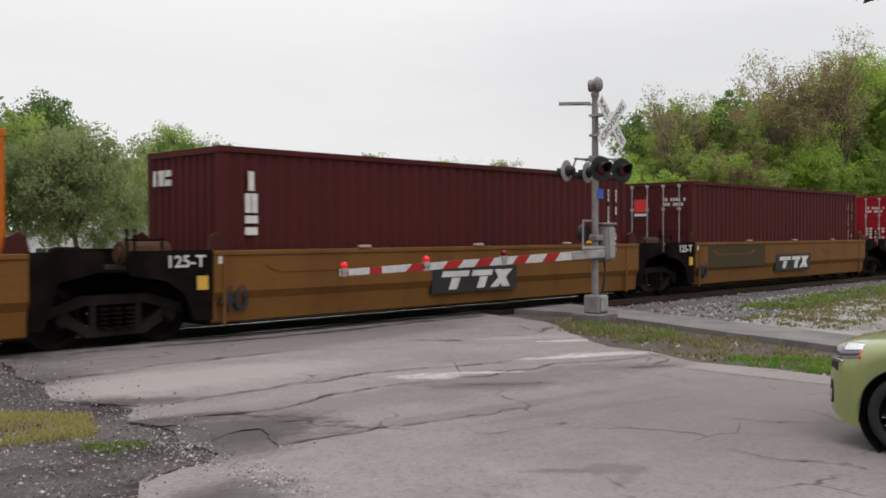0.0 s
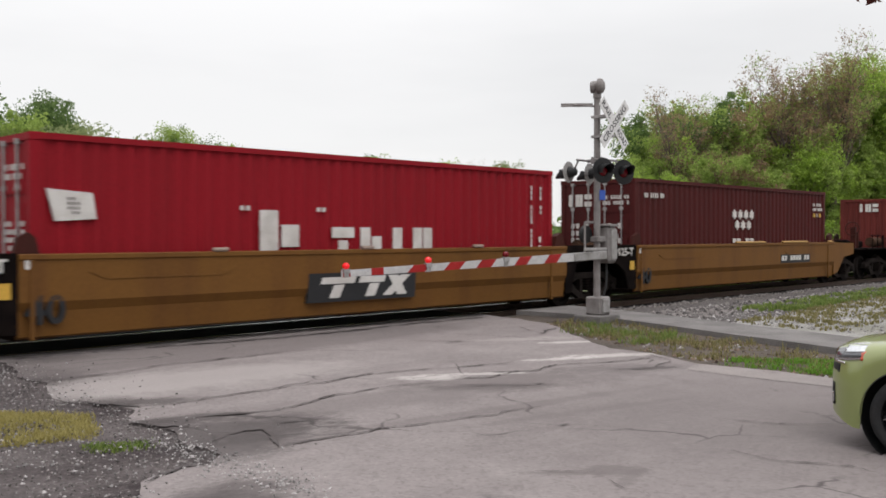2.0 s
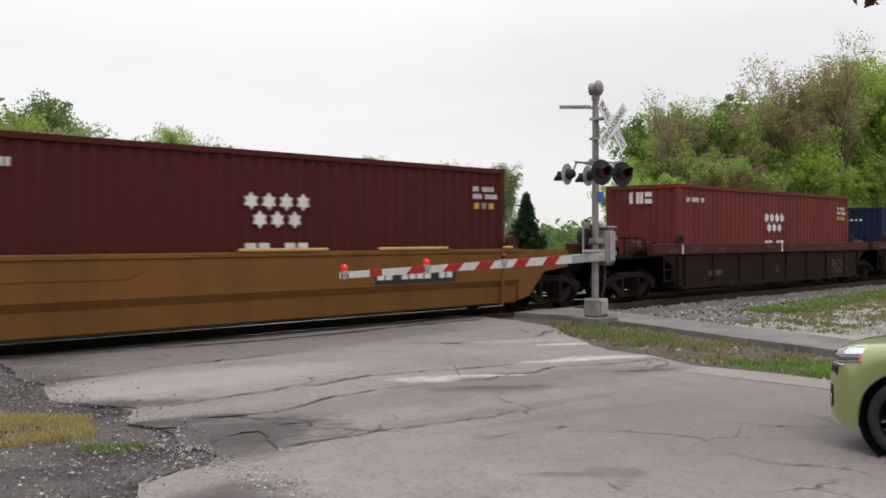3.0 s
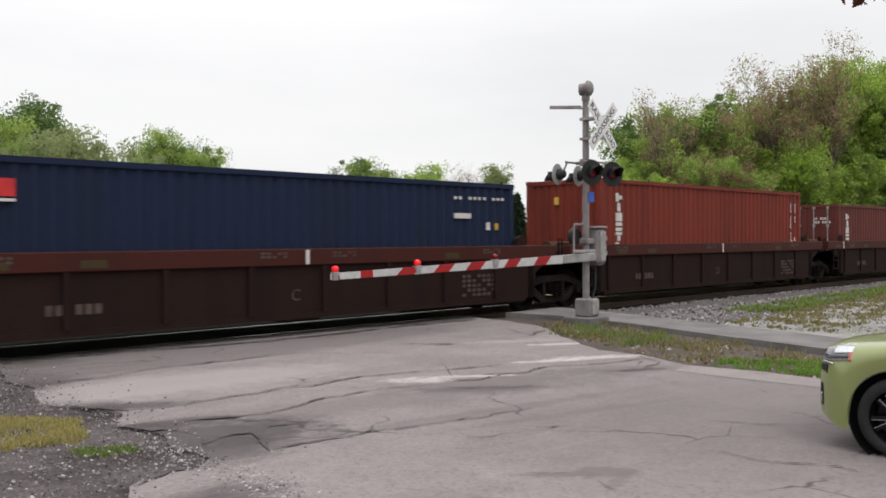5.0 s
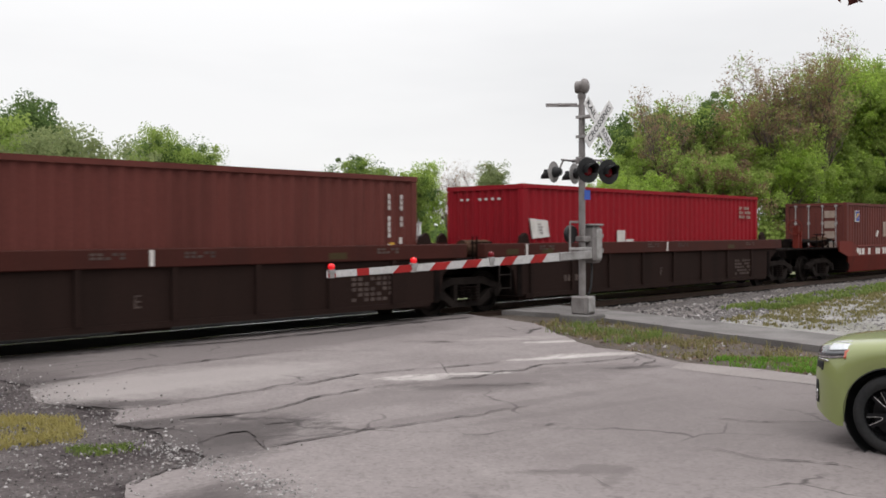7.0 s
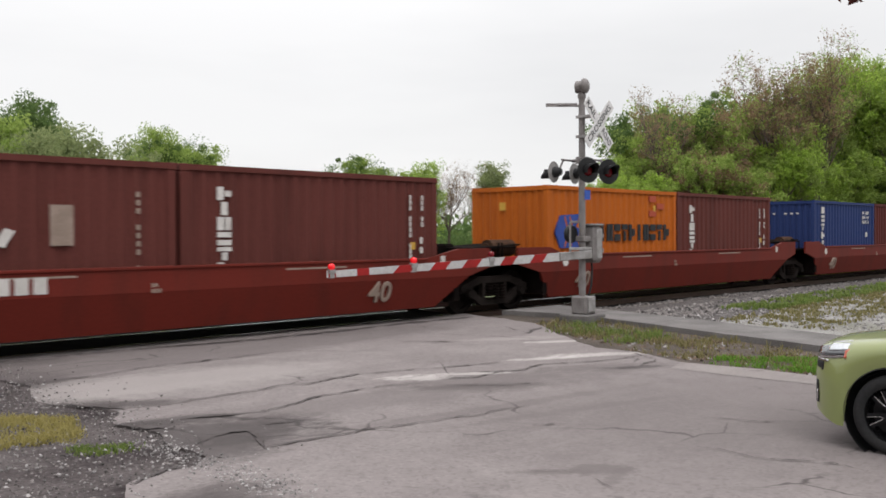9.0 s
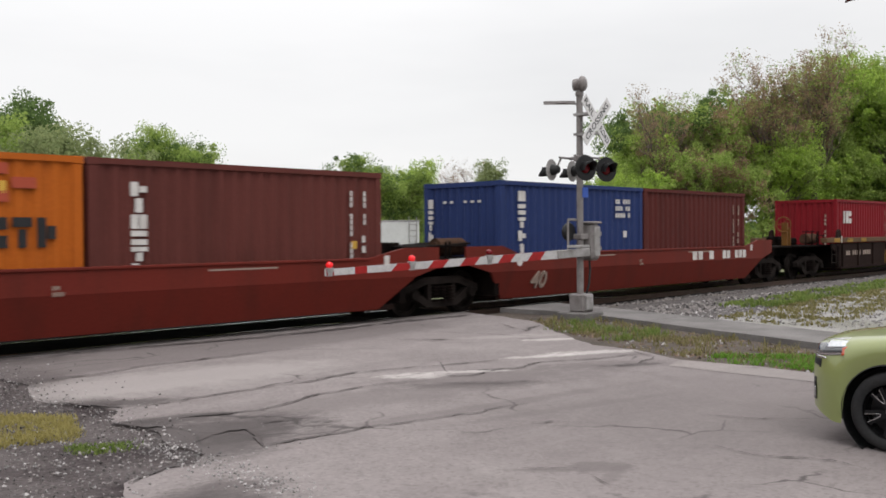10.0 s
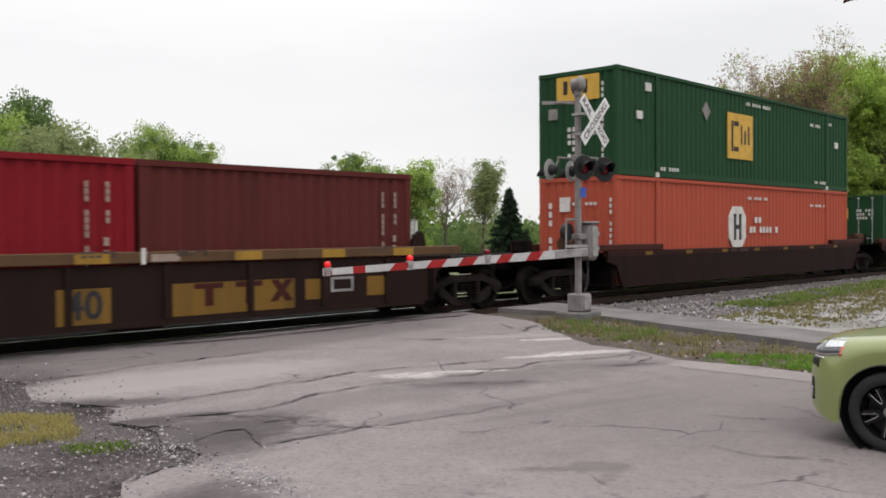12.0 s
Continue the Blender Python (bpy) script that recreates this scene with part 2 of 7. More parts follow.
def soil(name, a, b, c, scale, grain, bump=0.6, depth=0.03, spread=0.2, low=0.35, high=0.65, vor=0.0):
    """Loose ground: two tones in patches, with pebbles of a third tone."""
    m = material(name, a, 0.95, spots=b, scale=scale, amount=0.95, grain=grain, bump=bump, depth=depth, spread=spread, low=low, high=high)
    n, l = m.node_tree.nodes, m.node_tree.links
    bs = n["Principled BSDF"]
    src = bs.inputs["Base Color"].links[0].from_socket
    co = n.new("ShaderNodeTexCoord")
    vo = n.new("ShaderNodeTexVoronoi")
    vo.inputs["Scale"].default_value = vor or grain * 0.6
    l.new(co.outputs["Object"], vo.inputs["Vector"])
    r = n.new("ShaderNodeMapRange")
    r.inputs["From Min"].default_value, r.inputs["From Max"].default_value = 0.22, 0.10
    r.inputs["To Max"].default_value = 0.7
    l.new(vo.outputs["Distance"], r.inputs["Value"])
    pick = n.new("ShaderNodeMath")
    pick.operation = "MULTIPLY"
    sep = n.new("ShaderNodeSeparateColor")
    l.new(vo.outputs["Color"], sep.inputs["Color"])
    l.new(sep.outputs["Red"], pick.inputs[0])
    l.new(r.outputs["Result"], pick.inputs[1])
    mx = n.new("ShaderNodeMix")
    mx.data_type = "RGBA"
    mx.inputs["B"].default_value = (*c, 1)
    l.new(pick.outputs["Value"], mx.inputs["Factor"])
    l.new(src, mx.inputs["A"])
    l.new(mx.outputs["Result"], bs.inputs["Base Color"])
    return m


M["grass"] = soil("rough_grass_soil", (0.098, 0.084, 0.058), (0.145, 0.125, 0.105), (0.17, 0.155, 0.13), 0.7, 18)
M["lawn"] = soil("mown_lawn", (0.085, 0.105, 0.045), (0.15, 0.145, 0.09), (0.17, 0.165, 0.11), 0.3, 8)
M["asphalt_dark"] = soil("dark_patched_asphalt", (0.100, 0.086, 0.089), (0.068, 0.058, 0.060), (0.15, 0.135, 0.135), 0.8, 50, bump=0.5, depth=0.01, spread=0.14)
M["crack"] = material("crack_shadow_tar", (0.062, 0.052, 0.051), 0.9, spots=(0.09, 0.08, 0.08), bump=0.3)
M["gravel_dark"] = soil("dark_gravel_dirt", (0.034, 0.026, 0.027), (0.095, 0.081, 0.080), (0.26, 0.245, 0.24), 0.9, 24, bump=0.8, depth=0.03, spread=0.22, vor=16)
M["gravel_pale"] = soil("pale_limestone_gravel", (0.24, 0.23, 0.22), (0.16, 0.155, 0.13), (0.34, 0.325, 0.31), 0.6, 22, bump=0.8, depth=0.03, spread=0.2, vor=14)
M["ballast"] = soil("grey_ballast", (0.105, 0.094, 0.090), (0.055, 0.048, 0.047), (0.22, 0.205, 0.20), 5.0, 22, bump=0.9, depth=0.05, spread=0.25, vor=12)
M["stone"] = material("ballast_stone", (0.135, 0.122, 0.118), 0.9, spots=(0.075, 0.066, 0.063), scale=6.0, amount=0.6, grain=30, island=0.75)
M["pebble"] = material("pale_pebble", (0.27, 0.255, 0.25), 0.9, spots=(0.13, 0.12, 0.12), scale=5.0, amount=0.7, grain=30, island=0.6)
M["concrete"] = soil("weathered_concrete", (0.165, 0.154, 0.150), (0.105, 0.097, 0.094), (0.21, 0.20, 0.193), 1.2, 40, bump=0.35, depth=0.008, spread=0.10)
# near-black ground colour that stands in for the shade under the train
M["train_shade"] = material("train_shade_black", (0.016, 0.014, 0.014), 0.95, spots=(0.030, 0.026, 0.024), scale=3.0, amount=0.7, grain=30, spec=0.03)
M["litter"] = material("dead_leaf_litter", (0.115, 0.082, 0.060), 0.95, spots=(0.07, 0.05, 0.04), scale=6.0, amount=0.6, island=0.7, bump=0)
M["soil"] = soil("bare_verge_soil", (0.085, 0.068, 0.055), (0.050, 0.040, 0.034), (0.15, 0.13, 0.115), 1.6, 26, bump=0.7, depth=0.02, spread=0.2)
M["rail"] = material("rusty_rail", (0.085, 0.055, 0.042), 0.6, 0.4)
M["rail_top"] = material("polished_rail_head", (0.55, 0.54, 0.53), 0.22, 1.0, bump=0)
M["sleeper"] = material("creosoted_timber", (0.060, 0.048, 0.040), 0.9, spots=(0.11, 0.095, 0.085))


# worn and stained spots of the street: x, y, half length, half width, turn, strength, tone, softness, raggedness
BLOTS = [
    (4.85, 7.50, 0.95, 0.60, -20, 0.80, "dirt", 0.7, 2.2), (4.3, 8.2, 0.45, 0.35, 0, 0.85, "dirt", 0.5, 2.0), (4.4, 11.2, 0.5, 1.1, 0, 0.9, "dirt", 0.6, 2.0), (4.5, 9.7, 0.45, 0.40, 0, 0.8, "dirt", 0.6, 2.0),
    (4.55, 6.95, 0.60, 0.40, 20, 0.75, "dirt", 0.9, 2.4), (4.85, 8.25, 0.55, 0.22, -15, 0.8, "dirt", 0.8, 2.4), (5.0, 9.35, 0.55, 0.18, -20, 0.75, "dirt", 0.8, 2.4), (4.95, 11.9, 0.45, 0.9, 10, 0.7, "dirt", 0.9, 2.2), (5.5, 7.6, 0.45, 0.35, 0, 0.6, "dirt", 0.9, 2.6), (5.4, 13.2, 0.7, 0.3, 0, 0.7, "dirt", 0.9, 2.2),
    (3.75, 5.80, 0.40, 0.28, 0, 0.8, "dark", 0.6, 2.2), (3.2, 5.2, 0.9, 0.5, 40, 0.8, "dirt", 0.8, 2.2),
    (6.20, 4.20, 0.26, 0.16, -40, 0.75, "dark", 0.5, 2.4), (5.85, 4.45, 0.34, 0.06, -45, 0.55, "dark", 0.6, 2.0), (6.1, 4.0, 0.3, 0.07, 20, 0.5, "dark", 0.6, 2.0),
    (9.0, 7.6, 1.5, 0.60, -25, 0.75, "dark", 0.8, 2.6), (8.4, 7.5, 0.7, 0.20, -35, 0.7, "dirt", 0.8, 3.0), (10.9, 7.2, 0.95, 0.30, -30, 0.8, "dark", 0.8, 3.0), (11.2, 6.95, 0.35, 0.12, -25, 0.8, "dirt", 0.5, 2.4),
    (8.35, 8.48, 0.42, 0.17, -35, 0.55, "chalk", 0.9, 4.5), (9.1, 8.2, 0.5, 0.10, -35, 0.5, "chalk", 0.7, 3.0), (11.0, 8.36, 0.55, 0.11, -24, 0.55, "chalk", 0.8, 4.5), (11.9, 8.05, 0.8, 0.17, -28, 0.5, "chalk", 0.9, 4.5), (12.7, 9.5, 0.5, 0.14, -30, 0.5, "chalk", 0.7, 3.0),
    (12.5, 10.3, 0.8, 0.22, -25, 0.55, "pale", 0.7, 2.8), (6.0, 10.4, 2.4, 0.75, -6, 0.7, "pale", 0.6, 1.8),
    (8.0, 12.6, 5.5, 0.95, 1, 0.60, "dark", 0.3, 0.6), (9.5, 4.6, 3.2, 2.2, 10, 0.55, "dark", 0.9, 1.2), (7.0, 7.7, 1.9, 0.50, -14, 0.55, "dark", 0.7, 2.4),
    (10.4, 3.4, 1.6, 0.9, 0, 0.5, "dark", 0.9, 1.0), (7.3, 6.5, 2.4, 0.14, -8, 0.55, "dark", 0.7, 1.6), (8.0, 5.8, 1.6, 0.10, -12, 0.45, "dark", 0.7, 1.6),
]


def worn_asphalt(name, base, dark, pale):
    """Old asphalt: broad worn and dark areas, tyre-polished streaks, aggregate speckle and fine net cracks."""
    m = bpy.data.materials.new(name)
    m.use_nodes = True
    n, l = m.node_tree.nodes, m.node_tree.links
    b = n["Principled BSDF"]
    b.inputs["Roughness"].default_value, b.inputs["Specular IOR Level"].default_value = 0.9, 0.15
    co = n.new("ShaderNodeTexCoord")

    def tex(scale, detail, stretch=None, rough=0.55, dist=0.0):
        t = n.new("ShaderNodeTexNoise")
        t.inputs["Scale"].default_value, t.inputs["Detail"].default_value, t.inputs["Roughness"].default_value, t.inputs["Distortion"].default_value = scale, detail, rough, dist
        if stretch:
            mp = n.new("ShaderNodeMapping")
            mp.inputs["Scale"].default_value, mp.inputs["Rotation"].default_value = stretch, (0, 0, radians(20))
            l.new(co.outputs["Object"], mp.inputs["Vector"])
            l.new(mp.outputs["Vector"], t.inputs["Vector"])
        else:
            l.new(co.outputs["Object"], t.inputs["Vector"])
        return t.outputs["Fac"]

    def ranged(src, lo, hi, to):
        r = n.new("ShaderNodeMapRange")
        r.inputs["From Min"].default_value, r.inputs["From Max"].default_value, r.inputs["To Max"].default_value = lo, hi, to
        l.new(src, r.inputs["Value"])
        return r.outputs["Result"]

    def mixed(fac, a, colour):
        x = n.new("ShaderNodeMix")
        x.data_type = "RGBA"
        l.new(fac, x.inputs["Factor"])
        if isinstance(a, tuple):
            x.inputs["A"].default_value = (*a, 1)
        else:
            l.new(a, x.inputs["A"])
        x.inputs["B"].default_value = (*colour, 1)
        return x.outputs["Result"]

    c = mixed(ranged(tex(0.28, 5, None, 0.6, 0.6), 0.46, 0.66, 0.45), base, dark)
    c = mixed(ranged(tex(0.55, 6, (0.25, 1.6, 1), 0.65, 0.4), 0.50, 0.72, 0.45), c, dark)
    c = mixed(ranged(tex(0.8, 6, (1.0, 0.5, 1), 0.65, 0.5), 0.55, 0.75, 0.40), c, pale)
    c = mixed(ranged(tex(5.0, 5, None, 0.7), 0.48, 0.75, 0.32), c, dark)
    c = mixed(ranged(tex(2.2, 6, (0.4, 1.0, 1), 0.7, 0.3), 0.50, 0.70, 0.30), c, pale)
    c = mixed(ranged(tex(70.0, 3, None, 0.8), 0.55, 0.78, 0.30), c, pale)
    c = mixed(ranged(tex(38.0, 3, None, 0.8), 0.58, 0.80, 0.30), c, tuple(v * 0.45 for v in dark))
    ag = n.new("ShaderNodeTexVoronoi")
    ag.inputs["Scale"].default_value = 34.0
    l.new(co.outputs["Object"], ag.inputs["Vector"])
    ags = n.new("ShaderNodeSeparateColor")
    l.new(ag.outputs["Color"], ags.inputs["Color"])
    c = mixed(ranged(ags.outputs["Red"], 0.62, 1.0, 0.28), c, pale)
    c = mixed(ranged(ags.outputs["Green"], 0.60, 1.0, 0.34), c, tuple(v * 0.7 for v in dark))
    coarse, fine = tex(2.6, 8, None, 0.75), tex(7.0, 8, (0.6, 1.2, 1), 0.78)

    def blot(c, x, y, rx, ry, turn, amount, colour, soft=0.5, rag=1.6):
        """A worn or stained spot with a ragged border."""
        mp = n.new("ShaderNodeMapping")
        mp.vector_type = "TEXTURE"
        mp.inputs["Location"].default_value, mp.inputs["Rotation"].default_value, mp.inputs["Scale"].default_value = (x, y, 0), (0, 0, radians(turn)), (rx, ry, 1000)
        l.new(co.outputs["Object"], mp.inputs["Vector"])
        ln = n.new("ShaderNodeVectorMath")
        ln.operation = "LENGTH"
        l.new(mp.outputs["Vector"], ln.inputs[0])
        ad = n.new("ShaderNodeMath")
        ad.operation = "MULTIPLY_ADD"
        ad.inputs[1].default_value = rag
        l.new(fine if max(rx, ry) < 1.0 else coarse, ad.inputs[0])
        l.new(ln.outputs["Value"], ad.inputs[2])
        return mixed(ranged(ad.outputs["Value"], 1.0 + rag * 0.5 + soft * 0.5, 1.0 + rag * 0.5 - soft * 0.5, amount), c, colour)

    for spot in BLOTS:
        c = blot(c, *spot[:6], {"dark": dark, "pale": pale, "dirt": tuple(v * 0.48 for v in dark), "chalk": (0.46, 0.43, 0.41)}[spot[6]], *spot[7:])
    # net cracks, only where the surface is tired
    warp = n.new("ShaderNodeTexNoise")
    warp.inputs["Scale"].default_value, warp.inputs["Detail"].default_value = 0.9, 7.0
    l.new(co.outputs["Object"], warp.inputs["Vector"])
    add = n.new("ShaderNodeMixRGB")
    add.blend_type = "ADD"
    add.inputs["Fac"].default_value = 1.0
    l.new(co.outputs["Object"], add.inputs[1])
    l.new(warp.outputs["Color"], add.inputs[2])
    vo = n.new("ShaderNodeTexVoronoi")
    vo.feature = "DISTANCE_TO_EDGE"
    vo.inputs["Scale"].default_value = 0.42
    l.new(add.outputs["Color"], vo.inputs["Vector"])
    line = ranged(vo.outputs["Distance"], 0.010, 0.002, 1.0)
    where = ranged(tex(0.6, 4), 0.50, 0.62, 0.75)
    mul = n.new("ShaderNodeMath")
    mul.operation = "MULTIPLY"
    l.new(line, mul.inputs[0])
    l.new(where, mul.inputs[1])
    c = mixed(mul.outputs["Value"], c, tuple(v * 0.35 for v in dark))
    c = mixed(ranged(tex(16.0, 4, None, 0.75), 0.62, 0.74, 0.3), c, dark)
    l.new(c, b.inputs["Base Color"])
    bp = n.new("ShaderNodeBump")
    bp.inputs["Strength"].default_value, bp.inputs["Distance"].default_value = 0.5, 0.006
    l.new(tex(60.0, 4, None, 0.8), bp.inputs["Height"])
    l.new(bp.outputs["Normal"], b.inputs["Normal"])
    return m


M["asphalt"] = worn_asphalt("old_grey_asphalt", (0.200, 0.175, 0.172), (0.120, 0.103, 0.102), (0.275, 0.248, 0.240))
M["asphalt_edge"] = worn_asphalt("pale_concrete_edge", (0.235, 0.208, 0.20), (0.165, 0.145, 0.14), (0.30, 0.275, 0.265))


def sheet(name, x0, x1, y0, y1, step, mat, lift=0.0, rough=0.0):
    nx, ny = max(1, round((x1 - x0) / step)), max(1, round((y1 - y0) / step))
    vs, fs = [], []
    for i in range(nx + 1):
        for j in range(ny + 1):
            x, y = x0 + (x1 - x0) * i / nx, y0 + (y1 - y0) * j / ny
            vs.append((x, y, ground_z(x, y) + lift + (noise.noise(Vector((x * 1.7, y * 1.7, 0))) * rough if rough else 0)))
    for i in range(nx):
        for j in range(ny):
            a = i * (ny + 1) + j
            fs.append((a, a + ny + 1, a + ny + 2, a + 1))
    me = bpy.data.meshes.new(name)
    me.from_pydata(vs, [], fs)
    me.materials.append(mat)
    return new(name, me)


def flat(name, outline, mat, lift, label, step=0.35, wobble=0.0, thick=0.0, parent=None, grid=0.0):
    """A patch of ground cover with the given outline, lying on the ground."""
    pts = []
    for (xa, ya), (xb, yb) in zip(outline, outline[1:] + outline[:1]):
        n = max(1, int(math.hypot(xb - xa, yb - ya) / step))
        for k in range(n):
            x, y = xa + (xb - xa) * k / n, ya + (yb - ya) * k / n
            w = noise.noise_vector(Vector((x * 1.3, y * 1.3, lift * 50))) * wobble + noise.noise_vector(Vector((x * 4, y * 4, lift * 50))) * wobble * 0.5
            pts.append((x + w.x, y + w.y))
    bm = bmesh.new()
    top = [bm.verts.new((x, y, ground_z(x, y) + lift)) for x, y in pts]
    bm.faces.new(top)
    if thick:
        low = [bm.verts.new((x, y, ground_z(x, y) + lift - thick)) for x, y in pts]
        for i in range(len(pts)):
            bm.faces.new((top[i], low[i], low[(i + 1) % len(pts)], top[(i + 1) % len(pts)]))
    bm.normal_update()
    bmesh.ops.triangulate(bm, faces=[f for f in bm.faces if len(f.verts) > 4], ngon_method="EAR_CLIP")
    bmesh.ops.recalc_face_normals(bm, faces=bm.faces)
    return tagged(obj(name, bm, mat, parent), label, kind="structure")


ground = sheet("ground", -1200, 2000, -800, 2400, 80, M["lawn"], 0.0)
for v in ground.data.vertices:
    v.co.z = -1.16
tagged(ground, "grass land reaching to the horizon", kind="structure")
tagged(sheet("ground_behind_line", -120, 260, 17.4, 46, 1.2, M["lawn"], -0.02, 0.05), "mown grass behind the railway line", kind="structure")
tagged(sheet("verge", -60, 200, -30, 12.8, 0.5, M["grass"], -0.075, 0.03), "patchy short grass and soil beside the street", kind="structure")

ROAD = [(5.0, 13.45), (4.66, 12.0), (4.7, 11.4), (4.36, 10.2), (4.42, 9.8), (4.76, 9.1), (4.36, 8.5), (4.5, 7.95), (4.25, 7.4), (4.25, 6.8), (4.05, 6.6), (3.8, 6.66), (3.4, 6.42), (3.1, 6.0), (2.5, 5.1), (0.5, 4.0), (-3, 2.5), (-6, -28), (12.0, -28), (12.15, 4.8),
        (12.2, 5.65), (12.05, 6.75), (12.45, 7.8), (12.55, 8.6), (13.4, 9.8), (14.9, 11.6), (15.3, 13.45)]
flat("road", ROAD, M["asphalt"], 0.0, "old cracked grey asphalt street leading to the crossing", 0.07, 0.09, 0.06)
flat("gravel_shoulder", [(-40, 13.2), (5.25, 13.3), (5.0, 11.3), (5.1, 9.2), (5.1, 8.1), (4.8, 6.8), (4.0, 6.2), (2.9, 5.2), (0.6, 3.7), (-8, 2), (-40, 2)], M["gravel_dark"], -0.024, "dark gravel and dirt shoulder with scattered stones", 0.4, 0.12)
flat("road", [(4.9, 17.3), (15.8, 17.3), (19.6, 30), (26, 60), (18, 60), (9, 30)], M["asphalt_edge"], 0.012, "grey asphalt street behind the crossing", 0.5, 0.05)
flat("road_edge", [(11.38, 6.57), (11.36, 5.7), (11.42, 4.87), (11.4, 3.0), (12.14, 3.0), (12.14, 4.85), (12.17, 5.65), (12.0, 6.74)], M["asphalt_edge"], 0.004, "pale worn concrete edge of the street", 0.1, 0.03)
flat("bare_soil", [(15.4, 13.3), (15.0, 11.9), (14.0, 10.8), (12.3, 8.3), (11.9, 6.5), (12.0, 0), (14.2, 0), (14.9, 6.0), (15.6, 8.8), (16.4, 11.6), (16.2, 13.3)], M["soil"], -0.014, "bare brown soil of the verge with dead leaves", 0.3, 0.1)


# ---- the train: containers ----
HALF = 1.219


def corrugated(bm, length, z0, z1, depth=0.036, pitch=0.278):
    """A pressed steel panel along x from 0 to length at y = 0, its ribs standing back to y = depth."""
    n = max(1, round(length / pitch))
    p = length / n
    prof = []
    for i in range(n):
        a = i * p
        prof += [(a, 0.0), (a + p * 0.26, 0.0), (a + p * 0.50, depth), (a + p * 0.76, depth)]
    prof.append((length, 0.0))
    lo = [bm.verts.new((x, y, z0)) for x, y in prof]
    hi = [bm.verts.new((x, y, z1)) for x, y in prof]
    for i in range(len(prof) - 1):
        bm.faces.new((lo[i], lo[i + 1], hi[i + 1], hi[i]))
    return bm


def moved(bm, m):
    bmesh.ops.transform(bm, matrix=m, verts=bm.verts)
    return bm


def container(mat, length, height, label, doors=False, half=HALF, group="containers on the train"):
    """A shipping container, its origin at the middle of its left end's foot line."""
    c = empty("shipping_container")
    tagged(c, label, "shipping container", group)
    h, w = height, half
    post = 0.16
    for sx in (-1, 1):
        bm = corrugated(bmesh.new(), length - 2 * post, 0.16, h - 0.10)
        if sx < 0:
            moved(bm, pose(post, -w + 0.028, 0))
        else:
            moved(bm, pose(length - post, w - 0.028, 0, 0, 0, 180))
        part("side_panel", bm, mat, c)
        part("top_rail", boxes((post, length - post, sx * w - 0.06 if sx > 0 else -w, sx * w if sx > 0 else -w + 0.06, h - 0.10, h - 0.005)), mat, c)
        part("bottom_rail", boxes((post, length - post, sx * w - 0.08 if sx > 0 else -w, sx * w if sx > 0 else -w + 0.08, 0.012, 0.16)), mat, c)
    for x0, x1 in ((0.0, post), (length - post, length)):
        for y0, y1 in ((-w, -w + 0.15), (w - 0.15, w)):
            part("corner_post", boxes((x0 + 0.004, x1 - 0.004, y0 + 0.004, y1 - 0.004, 0.12, h - 0.12), bevel=0.01), mat, c)
            for z0, z1 in ((0.0, 0.118), (h - 0.118, h)):
                part("corner_casting", boxes((x0 - 0.002, x1 + 0.012, y0 - 0.002, y1 + 0.002, z0, z1), bevel=0.008), mat, c)
    part("roof_panel", moved(corrugated(bmesh.new(), length - 0.16, -w + 0.05, w - 0.05, 0.02, 0.22), pose(0.08, 0, h - 0.03, -90, 0, 0)), mat, c)
    part("far_end_panel", moved(corrugated(bmesh.new(), 2 * w - 0.30, 0.10, h - 0.08, 0.045, 0.25), pose(length - 0.02, -w + 0.15, 0, 0, 0, 90)), mat, c)
    if not doors:
        part("end_panel", moved(corrugated(bmesh.new(), 2 * w - 0.30, 0.16, h - 0.12, 0.045, 0.25), pose(0.02, w - 0.15, 0, 0, 0, -90)), mat, c)
        part("end_sill", boxes((0.0, 0.10, -w + 0.15, w - 0.15, 0.012, 0.16)), mat, c)
        part("end_header", boxes((0.0, 0.10, -w + 0.15, w - 0.15, h - 0.12, h - 0.01)), mat, c)
    else:
        part("end_sill", boxes((0.0, 0.10, -w + 0.15, w - 0.15, 0.012, 0.14)), mat, c)
        part("end_header", boxes((0.0, 0.10, -w + 0.15, w - 0.15, h - 0.12, h - 0.01)), mat, c)
        for s in (-1, 1):
            y0, y1 = (s * 0.008, s * (w - 0.16))
            y0, y1 = min(y0, y1), max(y0, y1)
            spec = [(0.03, 0.08, y0, y1, 0.15, h - 0.13)]
            for k in range(4):
                zz = 0.35 + (h - 0.7) * k / 4
                spec.append((0.012, 0.03, y0 + 0.08, y1 - 0.08, zz, zz + (h - 0.7) / 4 - 0.12))
            d = part("door", boxes(*spec), mat, c)
            for yy in (y0 + (y1 - y0) * 0.25, y0 + (y1 - y0) * 0.75):
                bm = bmesh.new()
                rod(bm, (-0.01, yy, 0.10), (-0.01, yy, h - 0.08), 0.02, seg=6)
                for zz in (0.12, 0.75, h - 0.8, h - 0.12):
                    box(bm, -0.03, 0.03, yy - 0.05, yy + 0.05, zz - 0.04, zz + 0.04)
                part("locking_bar", bm, M["galv"], d, "galvanised locking bar")
            bm = boxes((-0.03, -0.012, y0 + 0.3, y1 - 0.1, 1.05, 1.09))
            part("door_handle", bm, M["galv"], d, "galvanised door handle")
    return c


